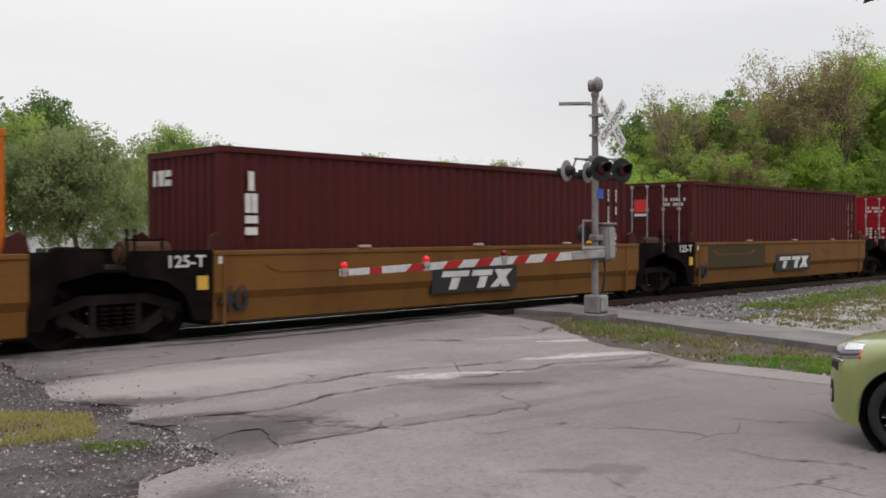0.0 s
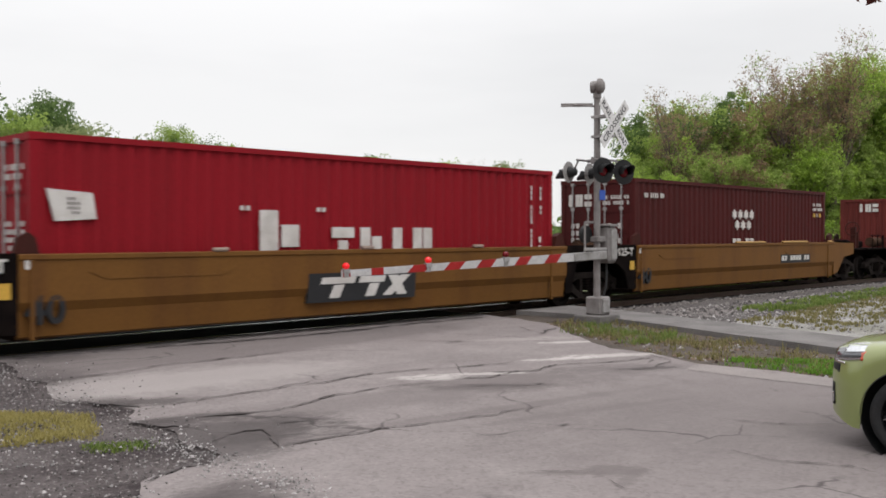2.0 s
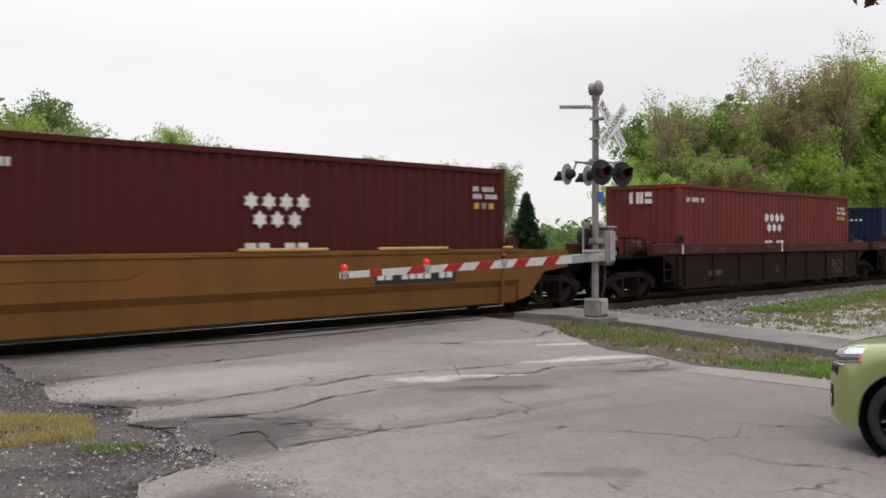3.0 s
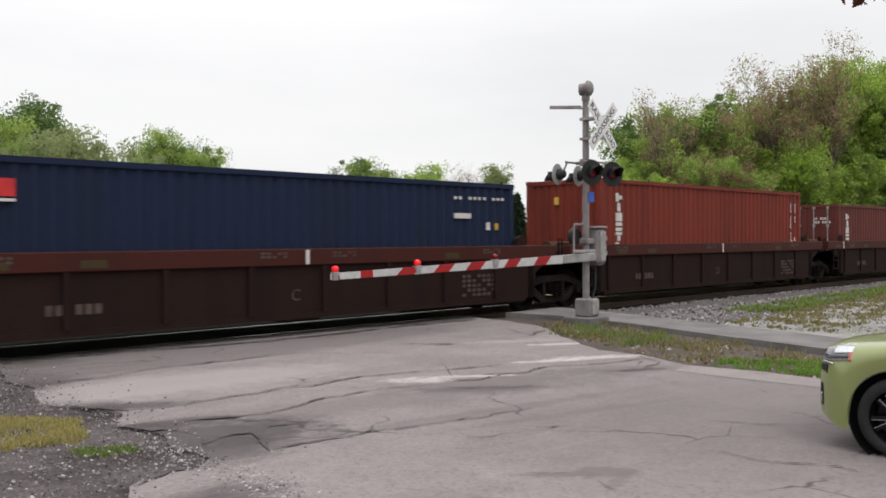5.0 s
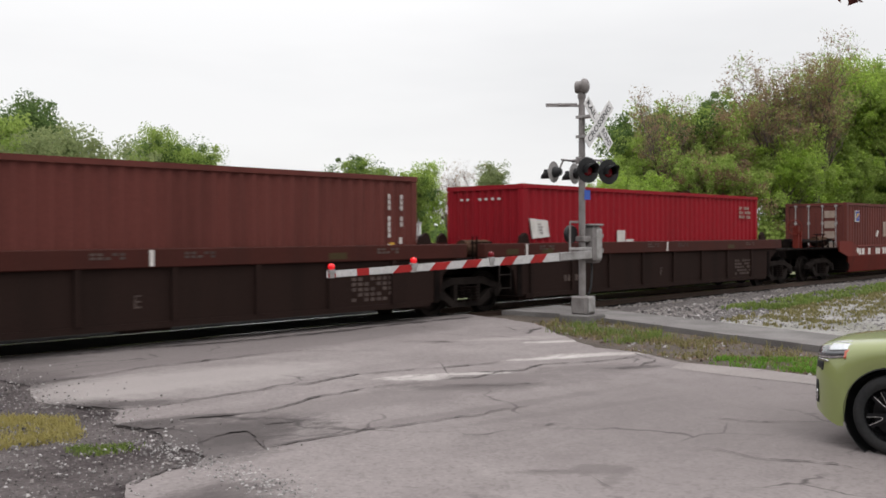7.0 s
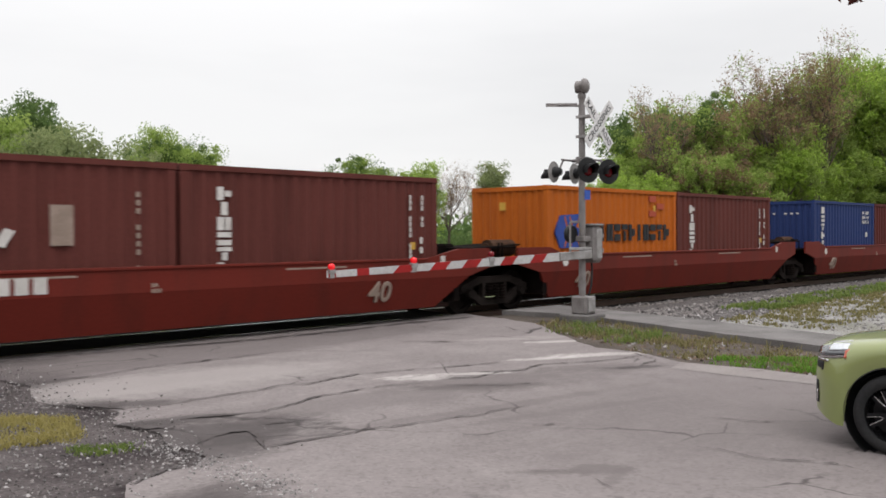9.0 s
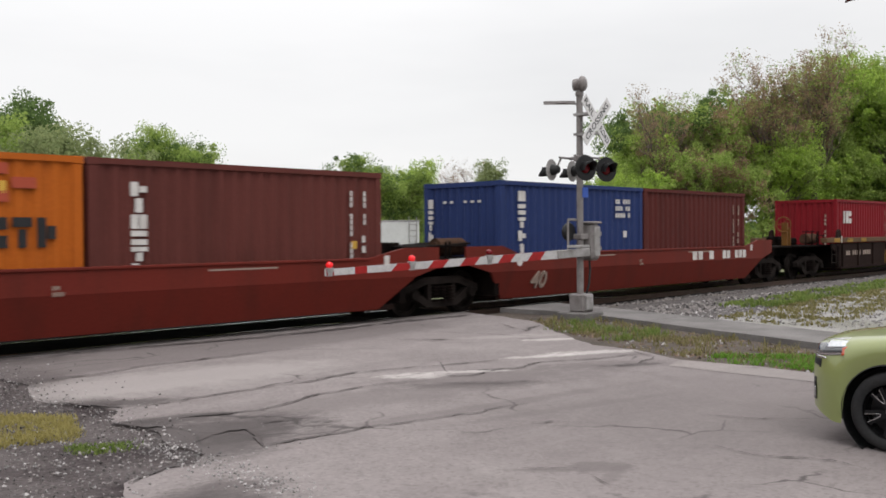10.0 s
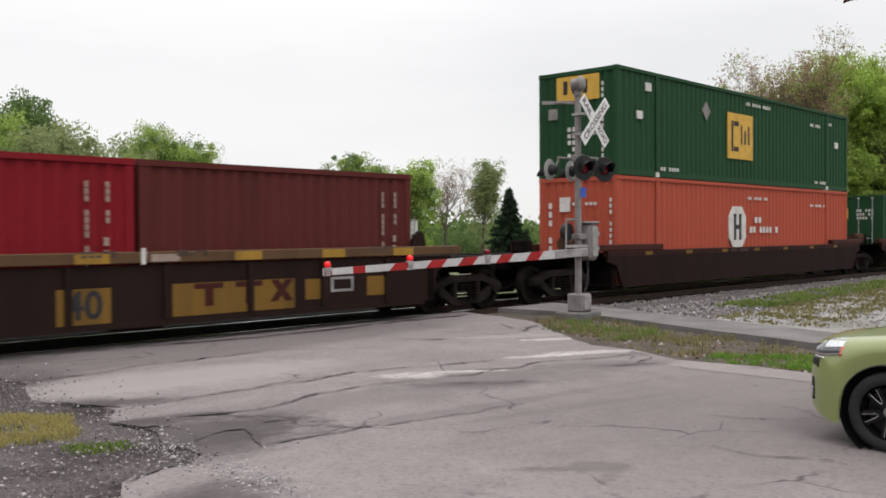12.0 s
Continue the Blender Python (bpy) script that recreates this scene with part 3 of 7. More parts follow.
def bars(c, m, mat, cols, rows_n, w, h, gap=0.35, name="marking"):
    """Small unreadable lettering as plain bars in rows and columns."""
    bm = bmesh.new()
    for i in range(cols):
        for j in range(rows_n):
            if (i * 7 + j * 3) % 5 == 4:
                continue
            box(bm, i * w, i * w + w * (1 - gap), -j * h - h * (1 - gap), -j * h, -0.002, 0.003)
    ob = part(name, moved(bm, m), mat, c)
    ob["kind"] = "stuff"
    return ob


def face_bar(c, name, mat, x0, x1, z0, z1, y=-HALF, t=0.004):
    return part(name, boxes((x0, x1, y - t, y + 0.02, z0, z1)), mat, c)


def right_end_marks(c, length, h, mat, y=-HALF, cols=2):
    for k in range(cols):
        bars(c, near_face(length - 0.82 + 0.34 * k, y, h - 0.38), mat, 1, 14 - 8 * k, 0.062, 0.11, 0.16, name="number_column")
    bars(c, near_face(length - 0.52, y, 1.35), mat, 1, 2, 0.12, 0.20, name="number_column")


# ---- the train: well cars ----
def truck(x):
    """A two-axle railway truck standing on the rails, its origin midway between the axles."""
    t = empty("railway_truck", pose(x, TRACK_Y, 0))
    tagged(t, "grimy black two-axle railway truck under the wagon ends", "railway truck", "trucks under the train")
    for s in (-1, 1):
        y = s * 0.98
        bm = bmesh.new()
        prism(bm, [(-1.15, 0.46), (-1.15, 0.62), (-0.55, 0.82), (0.55, 0.82), (1.15, 0.62), (1.15, 0.46), (0.50, 0.67), (-0.50, 0.67)], y - 0.08, y + 0.08)
        prism(bm, [(-0.48, 0.18), (0.48, 0.18), (0.42, 0.30), (-0.42, 0.30)], y - 0.075, y + 0.075)
        for d in (-1, 1):
            prism(bm, [(d * 0.78, 0.56), (d * 1.02, 0.50), (d * 0.48, 0.181), (d * 0.36, 0.28)], y - 0.07, y + 0.07)
            prism(bm, [(d * 0.32, 0.29), (d * 0.42, 0.29), (d * 0.42, 0.68), (d * 0.32, 0.68)], y - 0.065, y + 0.065)
        side = part("side_frame", bm, M["frame_steel"], t)
        for dx in (-0.22, 0.0, 0.22):
            bm = bmesh.new()
            for k in range(5):
                rod(bm, (dx, y - s * -0.09, 0.30 + k * 0.07), (dx, y - s * -0.09, 0.34 + k * 0.07), 0.085, seg=10)
            part("spring", bm, M["black_steel"], side)
        for dx in (-0.89, 0.89):
            bm = bmesh.new()
            rod(bm, (dx, y + s * 0.06, 0.46), (dx, y + s * 0.17, 0.46), 0.12, 0.10, 12)
            part("bearing_cap", bm, M["wheel_steel"], side)
    part("bolster", boxes((-0.2, 0.2, -0.95, 0.95, 0.50, 0.80), bevel=0.03), M["black_steel"], t)
    axles = []
    for dx in (-0.89, 0.89):
        bm = bmesh.new()
        rod(bm, (0, -0.95, 0), (0, 0.95, 0), 0.085, seg=12)
        for s in (-1, 1):
            m = pose(0, s * 0.75, 0, -90 * s, 0, 0)
            revolve(bm, [(0.0, 0.02), (0.14, 0.03), (0.16, 0.0), (0.34, -0.02), (0.36, 0.05), (0.455, 0.055), (0.462, -0.05), (0.49, -0.055), (0.49, -0.085), (0.36, -0.085), (0.15, -0.05), (0.0, -0.05)], m, 24)
            box(bm, -0.04, 0.04, s * 0.79 - 0.012, s * 0.79 + 0.012, 0.20, 0.30)
        ax = part("wheelset", bm, M["wheel_steel"], t, "worn steel wheels on an axle")
        ax.location = (dx, 0, 0.46)
        axles.append(ax)
    return t, axles


def well_common(u, L, frame_m, a0, a1, well_half=1.28):
    """Floor, bulkheads and end platforms that all well cars share; the box stands from x = 0 to L."""
    part("well_floor", boxes((-0.1, 0.5, -well_half, well_half, 0.24, 0.33), (L - 0.5, L + 0.1, -well_half, well_half, 0.24, 0.33),
                             (L / 2 - 0.4, L / 2 + 0.4, -well_half, well_half, 0.24, 0.33), (0.5, L - 0.5, -0.12, 0.12, 0.24, 0.33)), M["well_dark"], u)
    for x0, x1 in ((a0, -0.12), (L + 0.12, a1)):
        if x1 - x0 < 0.3:
            continue
        part("end_bulkhead", boxes((-0.30, -0.14, -1.42, 1.42, 0.36, 1.18) if x1 < 1 else (L + 0.14, L + 0.30, -1.42, 1.42, 0.36, 1.18)), M["black_steel"], u)
        lo, hi = min(x0, x1), max(x0, x1)
        part("centre_sill", boxes((lo, hi, -0.32, 0.32, 0.84, 1.16), bevel=0.02), M["black_steel"], u)
        part("platform", boxes((lo + 0.05, hi - 0.05, -1.25, 1.25, 1.17, 1.22)), M["black_steel"], u)


def end_gear(u, x, y=0.0, tall=0.55, rail=True):
    """Hand brake gear, hoses and grab irons standing on an end platform."""
    bm = bmesh.new()
    for dx, hh in ((-0.25, tall), (-0.12, tall), (0.35, tall * 0.8)):
        rod(bm, (x + dx, -1.12, 1.22), (x + dx, -1.12, 1.22 + hh), 0.022, seg=6)
    rod(bm, (x - 0.30, -1.12, 1.22 + tall * 0.72), (x + 0.4, -1.12, 1.22 + tall * 0.72), 0.018, seg=6)
    part("grab_iron", bm, M["black_steel"], u)
    bm = bmesh.new()
    rod(bm, (x + 0.0, y - 0.55, 1.44), (x + 0.85, y - 0.55, 1.44), 0.20, seg=14)
    rod(bm, (x - 0.05, y - 0.55, 1.44), (x + 0.90, y - 0.55, 1.44), 0.12, seg=12)
    part("brake_reservoir", bm, M["rusty_gear"], u)
    bm = boxes((x - 0.75, x - 0.4, 0.1, 0.6, 1.22, 1.55), bevel=0.04)
    part("brake_valve", bm, M["black_steel"], u)


def brake_stand(u, x, mat):
    """A hand brake wheel on its stand at the end of a wagon."""
    st = part("brake_stand", boxes((x - 0.07, x + 0.07, -0.62, -0.42, 1.22, 2.05), (x + 0.25, x + 0.33, -0.60, -0.48, 1.22, 1.85), bevel=0.01), mat, u, "rusty ochre hand brake stand")
    bm = bmesh.new()
    pts = [Vector((x - 0.12, -0.52 + 0.27 * math.cos(k / 14 * 6.283), 1.98 + 0.27 * math.sin(k / 14 * 6.283))) for k in range(15)]
    for a, b in zip(pts, pts[1:]):
        rod(bm, a, b, 0.022, seg=6)
    for k in (0, 5, 9):
        rod(bm, (x - 0.12, -0.52, 1.98), pts[k], 0.014, seg=5)
    part("brake_wheel", bm, mat, st)
    bm = bmesh.new()
    for dx in (0.7, 1.25):
        rod(bm, (x + dx, -1.0, 1.22), (x + dx, -1.0, 1.75), 0.02, seg=6)
    rod(bm, (x + 0.4, -1.0, 1.72), (x + 1.5, -1.0, 1.72), 0.016, seg=6)
    part("hand_rail", bm, M["black_steel"], u)
    bm = boxes((x + 0.9, x + 1.5, -0.35, 0.3, 1.22, 1.50), bevel=0.06)
    part("brake_valve", bm, M["black_steel"], u)


def corner_guides(u, L, mat):
    for x in (-0.02, L - 0.12):
        for s in (-1, 1):
            bm = prism(bmesh.new(), [(x - 0.12, 1.46), (x + 0.26, 1.46), (x + 0.20, 1.72), (x + 0.10, 1.80), (x - 0.06, 1.72)], s * 1.31 - 0.05, s * 1.31 + 0.05)
            part("container_guide", bm, mat, u)


def ttx_well(x, first=False, last=False, olive=False, logo=True, number=False):
    L = 12.5
    u = empty("well_car_unit", pose(x, TRACK_Y, 0))
    tagged(u, "ochre yellow double-stack well wagon with rusty weathered sides", "well wagon", "well wagons of the train")
    xa, xb = -0.10, L + 0.06
    for s in (-1, 1):
        y = s * 1.47
        # side sheet with a slight break line along its lower third
        bm = bmesh.new()
        prof = [(y, 1.48), (y, 0.80), (y - s * 0.07, 0.66), (y - s * 0.10, 0.30), (y - s * 0.16, 0.27), (y - s * 0.16, 1.48)]
        for xx0, xx1 in ((xa, xb),):
            a = [bm.verts.new((xx0, yy, zz)) for yy, zz in prof]
            b = [bm.verts.new((xx1, yy, zz)) for yy, zz in prof]
            bm.faces.new(a)
            bm.faces.new(list(reversed(b)))
            for i in range(len(prof)):
                bm.faces.new((a[i], b[i], b[(i + 1) % len(prof)], a[(i + 1) % len(prof)]))
        bmesh.ops.recalc_face_normals(bm, faces=bm.faces)
        side = part("side_sheet", bm, M["ttx_yellow"], u)
        part("top_chord", boxes((xa, xb, min(y - s * 0.16, y + s * 0.025), max(y - s * 0.16, y + s * 0.025), 1.40, 1.485), bevel=0.012), M["ttx_yellow"], side)
        for k, xx in enumerate((0.05, L - 0.55)):
            part("stiffener", boxes((xx, xx + 0.06, y - 0.02, y + 0.02, 0.26, 1.40)), M["ttx_yellow"], side)
        for xx in ((5.2, 8.35, 12.0) if number else (3.0, 6.2, 9.3)):
            part("tie_down_cap", boxes((xx, xx + (1.9 if number and xx < 10 else 0.30), y - 0.05, y + 0.04, 1.485, 1.55), bevel=0.02), M["ttx_pale"] if number else M["cream"], side)
        if olive and s < 0:
            part("paint_patch", boxes((0.6, 4.2, y - 0.004, y + 0.01, 0.74, 1.39)), M["ttx_olive"], side, "olive painted-out patch")
        for xa2 in (0.9, 8.5):
            bm = prism(bmesh.new(), [(xa2, 1.22), (xa2 + 0.28, 1.10), (xa2 + 2.3, 1.10), (xa2 + 2.6, 1.22), (xa2 + 2.55, 1.25), (xa2 + 2.27, 1.13), (xa2 + 0.31, 1.13), (xa2 + 0.05, 1.25)], y - 0.012, y + 0.012)
            part("weld_seam", bm, M["ttx_yellow"], side)
        if s < 0:
            if logo:
                plate = part("emblem_plate", prism(bmesh.new(), [(4.93, 0.53), (7.58, 0.53), (7.62, 1.06), (4.97, 1.06)], y - 0.008, y + 0.09), M["black"], side, "black emblem plate")
                for q in ([(5.22, 0.86), (6.02, 0.86), (6.07, 0.98), (5.27, 0.98)], [(5.42, 0.60), (5.66, 0.60), (5.78, 0.84), (5.54, 0.84)], [(6.12, 0.86), (6.76, 0.86), (6.81, 0.98), (6.17, 0.98)],
                          [(6.28, 0.60), (6.52, 0.60), (6.64, 0.84), (6.40, 0.84)], [(6.72, 0.60), (6.96, 0.60), (7.46, 0.98), (7.20, 0.98)], [(7.10, 0.60), (7.36, 0.60), (7.12, 0.98), (6.88, 0.98)]):
                    part("emblem", prism(bmesh.new(), q, y - 0.014, y - 0.006), M["white"], plate, "white slanted emblem bar")
            if number:
                part("number_panel", boxes((8.25, 10.48, y - 0.006, y + 0.01, 0.83, 1.11)), M["black"], side)
                bars(side, near_face(8.32, y - 0.008, 1.07), M["white"], 10, 1, 0.21, 0.20, 0.22, "number")
            letters("40", 0.58, M["black"], side, near_face(0.28, y + 0.06, 0.66), "size_mark", thick=0.06, bold=0.012)
            part("reflector", boxes((-0.02, 0.06, y - 0.005, y + 0.01, 1.27, 1.42)), M["white"], side)
    a0, a1 = (-3.6 if first else -1.75), (L + 3.3 if last else L + 1.75)
    well_common(u, L, None, a0, a1)
    # side plates over the truck
    for s in (-1, 1):
        y = s * 1.40
        bm = prism(bmesh.new(), [(-1.55, 1.50), (-0.11, 1.50), (-0.11, 0.34), (-0.45, 0.36), (-0.62, 0.80), (-0.95, 1.02), (-1.55, 1.12)], y - 0.03, y + 0.03)
        pl = part("end_plate", bm, M["black_steel"], u, "black end plate")
        if s < 0:
            letters("125-T", 0.27, M["white"], pl, near_face(-0.60, y - 0.034, 1.31), "capacity_mark", bold=0.006, width=0.66)
            part("label_plate", boxes((-0.40, -0.20, y - 0.036, y, 0.85, 1.08)), M["decal_yellow"], pl)
        bm = prism(bmesh.new(), [(L + 0.07, 1.50), (L + 1.2, 1.50), (L + 1.2, 1.20), (L + 0.5, 1.05), (L + 0.30, 0.40), (L + 0.07, 0.36)] if not last else [(L + 0.07, 1.48), (L + 1.9, 1.44), (L + 1.9, 1.05), (L + 1.0, 0.95), (L + 0.45, 0.42), (L + 0.07, 0.34)], y - 0.03, y + 0.03)
        part("end_plate", bm, M["ttx_yellow"] if last else M["black_steel"], u, "ochre yellow end plate" if last else "black end plate")
    corner_guides(u, L, M["well_brown"])
    end_gear(u, -1.2, 0.2, 0.62)
    return u


def brown_well(x, L=12.5, first=False, last=False, dirty=False, mark="E"):
    u = empty("well_car_unit", pose(x, TRACK_Y, 0))
    top = M["ttx_olive"] if dirty else M["well_brown"]
    low = M["well_dark"]
    tagged(u, "dirty ochre and brown well wagon with ribbed sides" if dirty else "oxide brown well wagon with ribbed grimy lower sides", "well wagon", "well wagons of the train")
    xa, xb = -1.5, L + 1.1
    for s in (-1, 1):
        y = s * 1.47
        lo, hi = min(y, y - s * 0.22), max(y, y - s * 0.22)
        chord = part("top_chord", boxes((xa, xb, lo, hi, 1.26 if not dirty else 1.30, 1.56 if not dirty else 1.48), bevel=0.015), M["dull_ochre"] if dirty else top, u)
        ys = y - s * 0.10
        side = part("side_sheet", prism(bmesh.new(), [(0.0, 1.27), (L, 1.27), (L, 0.34), (0.0, 0.34)], ys - 0.03, ys + 0.03), low, u)
        part("bottom_chord", boxes((0.0, L, min(ys, ys + s * 0.06), max(ys, ys + s * 0.06), 0.30, 0.40)), low, side)
        for k in range(int((L - 0.2) / 1.61) + 1):
            xx = 0.14 + k * 1.61
            part("rib", boxes((xx, xx + 0.10, min(ys, ys + s * 0.09), max(ys, ys + s * 0.09), 0.40, 1.26)), low, side)
        if s < 0:
            for k, xx in enumerate((-0.06, 6.18)):
                part("white_stripe", boxes((xx, xx + 0.07, y - 0.005, y, 1.28, 1.54)), M["white"], chord)
            for k, xx in enumerate((-0.75, 0.55, 2.0, 5.1, 7.9, 9.8, 11.6) if dirty else (-0.75, 0.55, 2.0, 9.8)):
                part("yellow_patch", boxes((xx, xx + (0.55 if dirty else 0.42), y - 0.004, y, 1.31, 1.46 if dirty else 1.43)), M["patch_yellow"] if dirty else M["ttx_olive"], chord)
            if dirty:
                part("white_patch", boxes((6.35, 6.85, y - 0.004, y, 1.32, 1.44)), M["cream"], chord)
            # end ladder with worn bright rungs
            lad = bmesh.new()
            for dx in (-1.02, -0.62):
                rod(lad, (dx, y - 0.01, 0.50), (dx, y - 0.01, 1.28), 0.020, seg=6)
            for k in range(3):
                rod(lad, (-1.02, y - 0.01, 0.56 + k * 0.30), (-0.62, y - 0.01, 0.56 + k * 0.30), 0.016, seg=6)
            part("end_ladder", lad, M["frame_steel"], chord)
            for xx in (0.45, 5.2, 6.8, 11.0):
                bars(chord, near_face(xx, y - 0.004, 1.50), M["stencil"], 5, 2, 0.12, 0.06, 0.3, "stencil")
            if dirty:
                part("panel_patch", boxes((6.75, 9.2, ys - 0.036, ys, 0.42, 0.95)), M["faded_yellow"], side, "faded yellow panel")
                for a in (7.15, 7.95):
                    part("emblem_bar", boxes((a, a + 0.55, ys - 0.042, ys - 0.03, 0.85, 0.94), (a + 0.20, a + 0.36, ys - 0.042, ys - 0.03, 0.56, 0.85)), M["well_brown"], side)
                part("emblem_bar", prism(bmesh.new(), [(8.66, 0.56), (8.82, 0.56), (9.16, 0.94), (9.0, 0.94)], ys - 0.0425, ys - 0.03), M["well_brown"], side)
                part("emblem_bar", prism(bmesh.new(), [(9.0, 0.56), (9.16, 0.56), (8.84, 0.94), (8.68, 0.94)], ys - 0.0445, ys - 0.03), M["well_brown"], side)
                part("yellow_patch", boxes((4.85, 5.70, ys - 0.034, ys, 0.40, 0.94)), M["faded_yellow"], side)
                for a, b in ((9.45, 9.95), (10.95, 11.5)):
                    part("yellow_patch", boxes((a, b, ys - 0.036, ys, 0.55, 0.92)), M["faded_yellow"], side)
                letters("40", 0.60, M["black"], side, near_face(5.27, ys - 0.037, 0.67), "size_mark", bold=0.01)
                part("hatch_frame", boxes((10.05, 10.60, ys - 0.04, ys, 0.66, 0.94)), M["galv"], side)
                part("hatch", boxes((10.11, 10.54, ys - 0.045, ys, 0.71, 0.89)), M["well_dark"], side)
                bars(side, near_face(0.6, ys - 0.034, 0.98), M["cream"], 12, 1, 0.22, 0.25, 0.3, "number")
            else:
                letters(mark, 0.30, M["stencil"], side, near_face(6.0, ys - 0.032, 0.72), "end_mark")
                bars(side, near_face(1.5, ys - 0.034, 0.78), M["stencil"], 6, 1, 0.15, 0.22, 0.3, "number")
                bars(side, near_face(10.4, ys - 0.034, 0.95), M["stencil"], 7, 5, 0.16, 0.10, 0.35, "stencil")
        # tapering end plates above the trucks
        for x0, d in ((0.0, -1), (L, 1)):
            bm = prism(bmesh.new(), [(x0, 1.27), (x0, 0.36), (x0 + d * 0.30, 0.36), (x0 + d * 0.42, 0.95), (x0 + d * 0.85, 1.15), (x0 + d * 0.85, 1.27)], ys - 0.03, ys + 0.03)
            part("end_plate", bm, low, side)
    a0, a1 = (-3.4 if first else -1.75), (L + 3.4 if last else L + 1.75)
    well_common(u, L, None, a0, a1)
    corner_guides(u, L, low)
    if first:
        brake_stand(u, -2.9, M["ttx_yellow"] if dirty else M["well_brown"])
    end_gear(u, -1.25, 0.0, 0.5)
    return u


def red_well(x, first=False, last=False, number=True):
    L = 12.5
    u = empty("well_car_unit", pose(x, TRACK_Y, 0))
    tagged(u, "oxide red well wagon with sloping ends and worn white lettering", "well wagon", "well wagons of the train")
    for s in (-1, 1):
        y = s * 1.47
        bm = bmesh.new()
        up = [(-1.3, 1.46), (-0.10, 1.46), (0.50, 1.27), (L - 0.75, 1.27), (L + 0.2, 1.46), (L + 1.2, 1.46), (L + 1.2, 1.05), (L + 0.55, 0.88), (-0.50, 0.88), (-1.3, 1.08)]
        prism(bm, up, y - 0.03, y + 0.03)
        side = part("side_sheet", bm, M["nokl_red"], u)
        bm = bmesh.new()
        lowp = [(-0.50, 0.89), (L + 0.55, 0.89), (L - 0.35, 0.26), (0.05, 0.26)]
        a = [bm.verts.new((q[0], y + s * 0.03, q[1])) for q in lowp[:2]] + [bm.verts.new((q[0], y - s * 0.16, q[1])) for q in lowp[2:]]
        b = [bm.verts.new((v.co.x, v.co.y - s * 0.05, v.co.z)) for v in a]
        bm.faces.new(a)
        bm.faces.new(list(reversed(b)))
        for i in range(4):
            bm.faces.new((a[i], b[i], b[(i + 1) % 4], a[(i + 1) % 4]))
        bmesh.ops.recalc_face_normals(bm, faces=bm.faces)
        part("lower_sheet", bm, M["nokl_red"], side)
        part("top_chord", boxes((0.5, L - 0.75, y - 0.06, y + 0.06, 1.235, 1.285), bevel=0.01), M["nokl_red"], side)
        for xx in (3.0, 8.2):
            part("rust_streak", boxes((xx, xx + 1.4, y - 0.034, y, 1.15, 1.18)), M["cream"], side)
        if s < 0:
            letters("40", 0.58, M["cream"], side, pose(1.28 if number != 1 else 10.5, y + 0.035, 0.63, 106.5, 0, 0), "size_mark", bold=0.008, thick=0.02)
            part("round_patch", prism(bmesh.new(), [(0.50 + 0.11 * math.cos(k / 12 * 6.283), 1.10 + 0.11 * math.sin(k / 12 * 6.283)) for k in range(12)], y - 0.034, y), M["white"], side)
            if number:
                nx = 0.60 if number == 1 else 8.45
                bars(side, near_face(nx, y - 0.036, 1.17), M["white"], 4, 1, 0.33, 0.32, 0.25, "reporting_mark")
                bars(side, near_face(nx + 1.83, y - 0.036, 1.17), M["white"], 6, 1, 0.265, 0.32, 0.25, "number")
            bars(side, near_face(5.6, y - 0.034, 1.02), M["cream"], 3, 2, 0.06, 0.09, 0.3, "stencil")
            part("white_stripe", boxes((L - 0.35, L - 0.22, y - 0.034, y, 1.14, 1.32)), M["white"], side)
    a0, a1 = (-3.4 if first else -1.75), (L + 3.4 if last else L + 1.75)
    well_common(u, L, None, a0, a1)
    for dx in (-0.6, L + 0.5):
        for s in (-1, 1):
            part("side_step", boxes((dx - 0.25, dx + 0.25, s * 1.45 - 0.04, s * 1.45 + 0.04, 1.02, 1.10)), M["black_steel"], u)
    end_gear(u, -1.3, 0.0, 0.35)
    if first:
        brake_stand(u, -2.9, M["nokl_red"])
    bm = prism(bmesh.new(), [(-2.0, 1.40), (-0.5, 1.50), (-0.5, 1.54), (-2.0, 1.46)], -0.9, 0.5)
    part("cover_plate", bm, M["black_steel"], u)
    return u


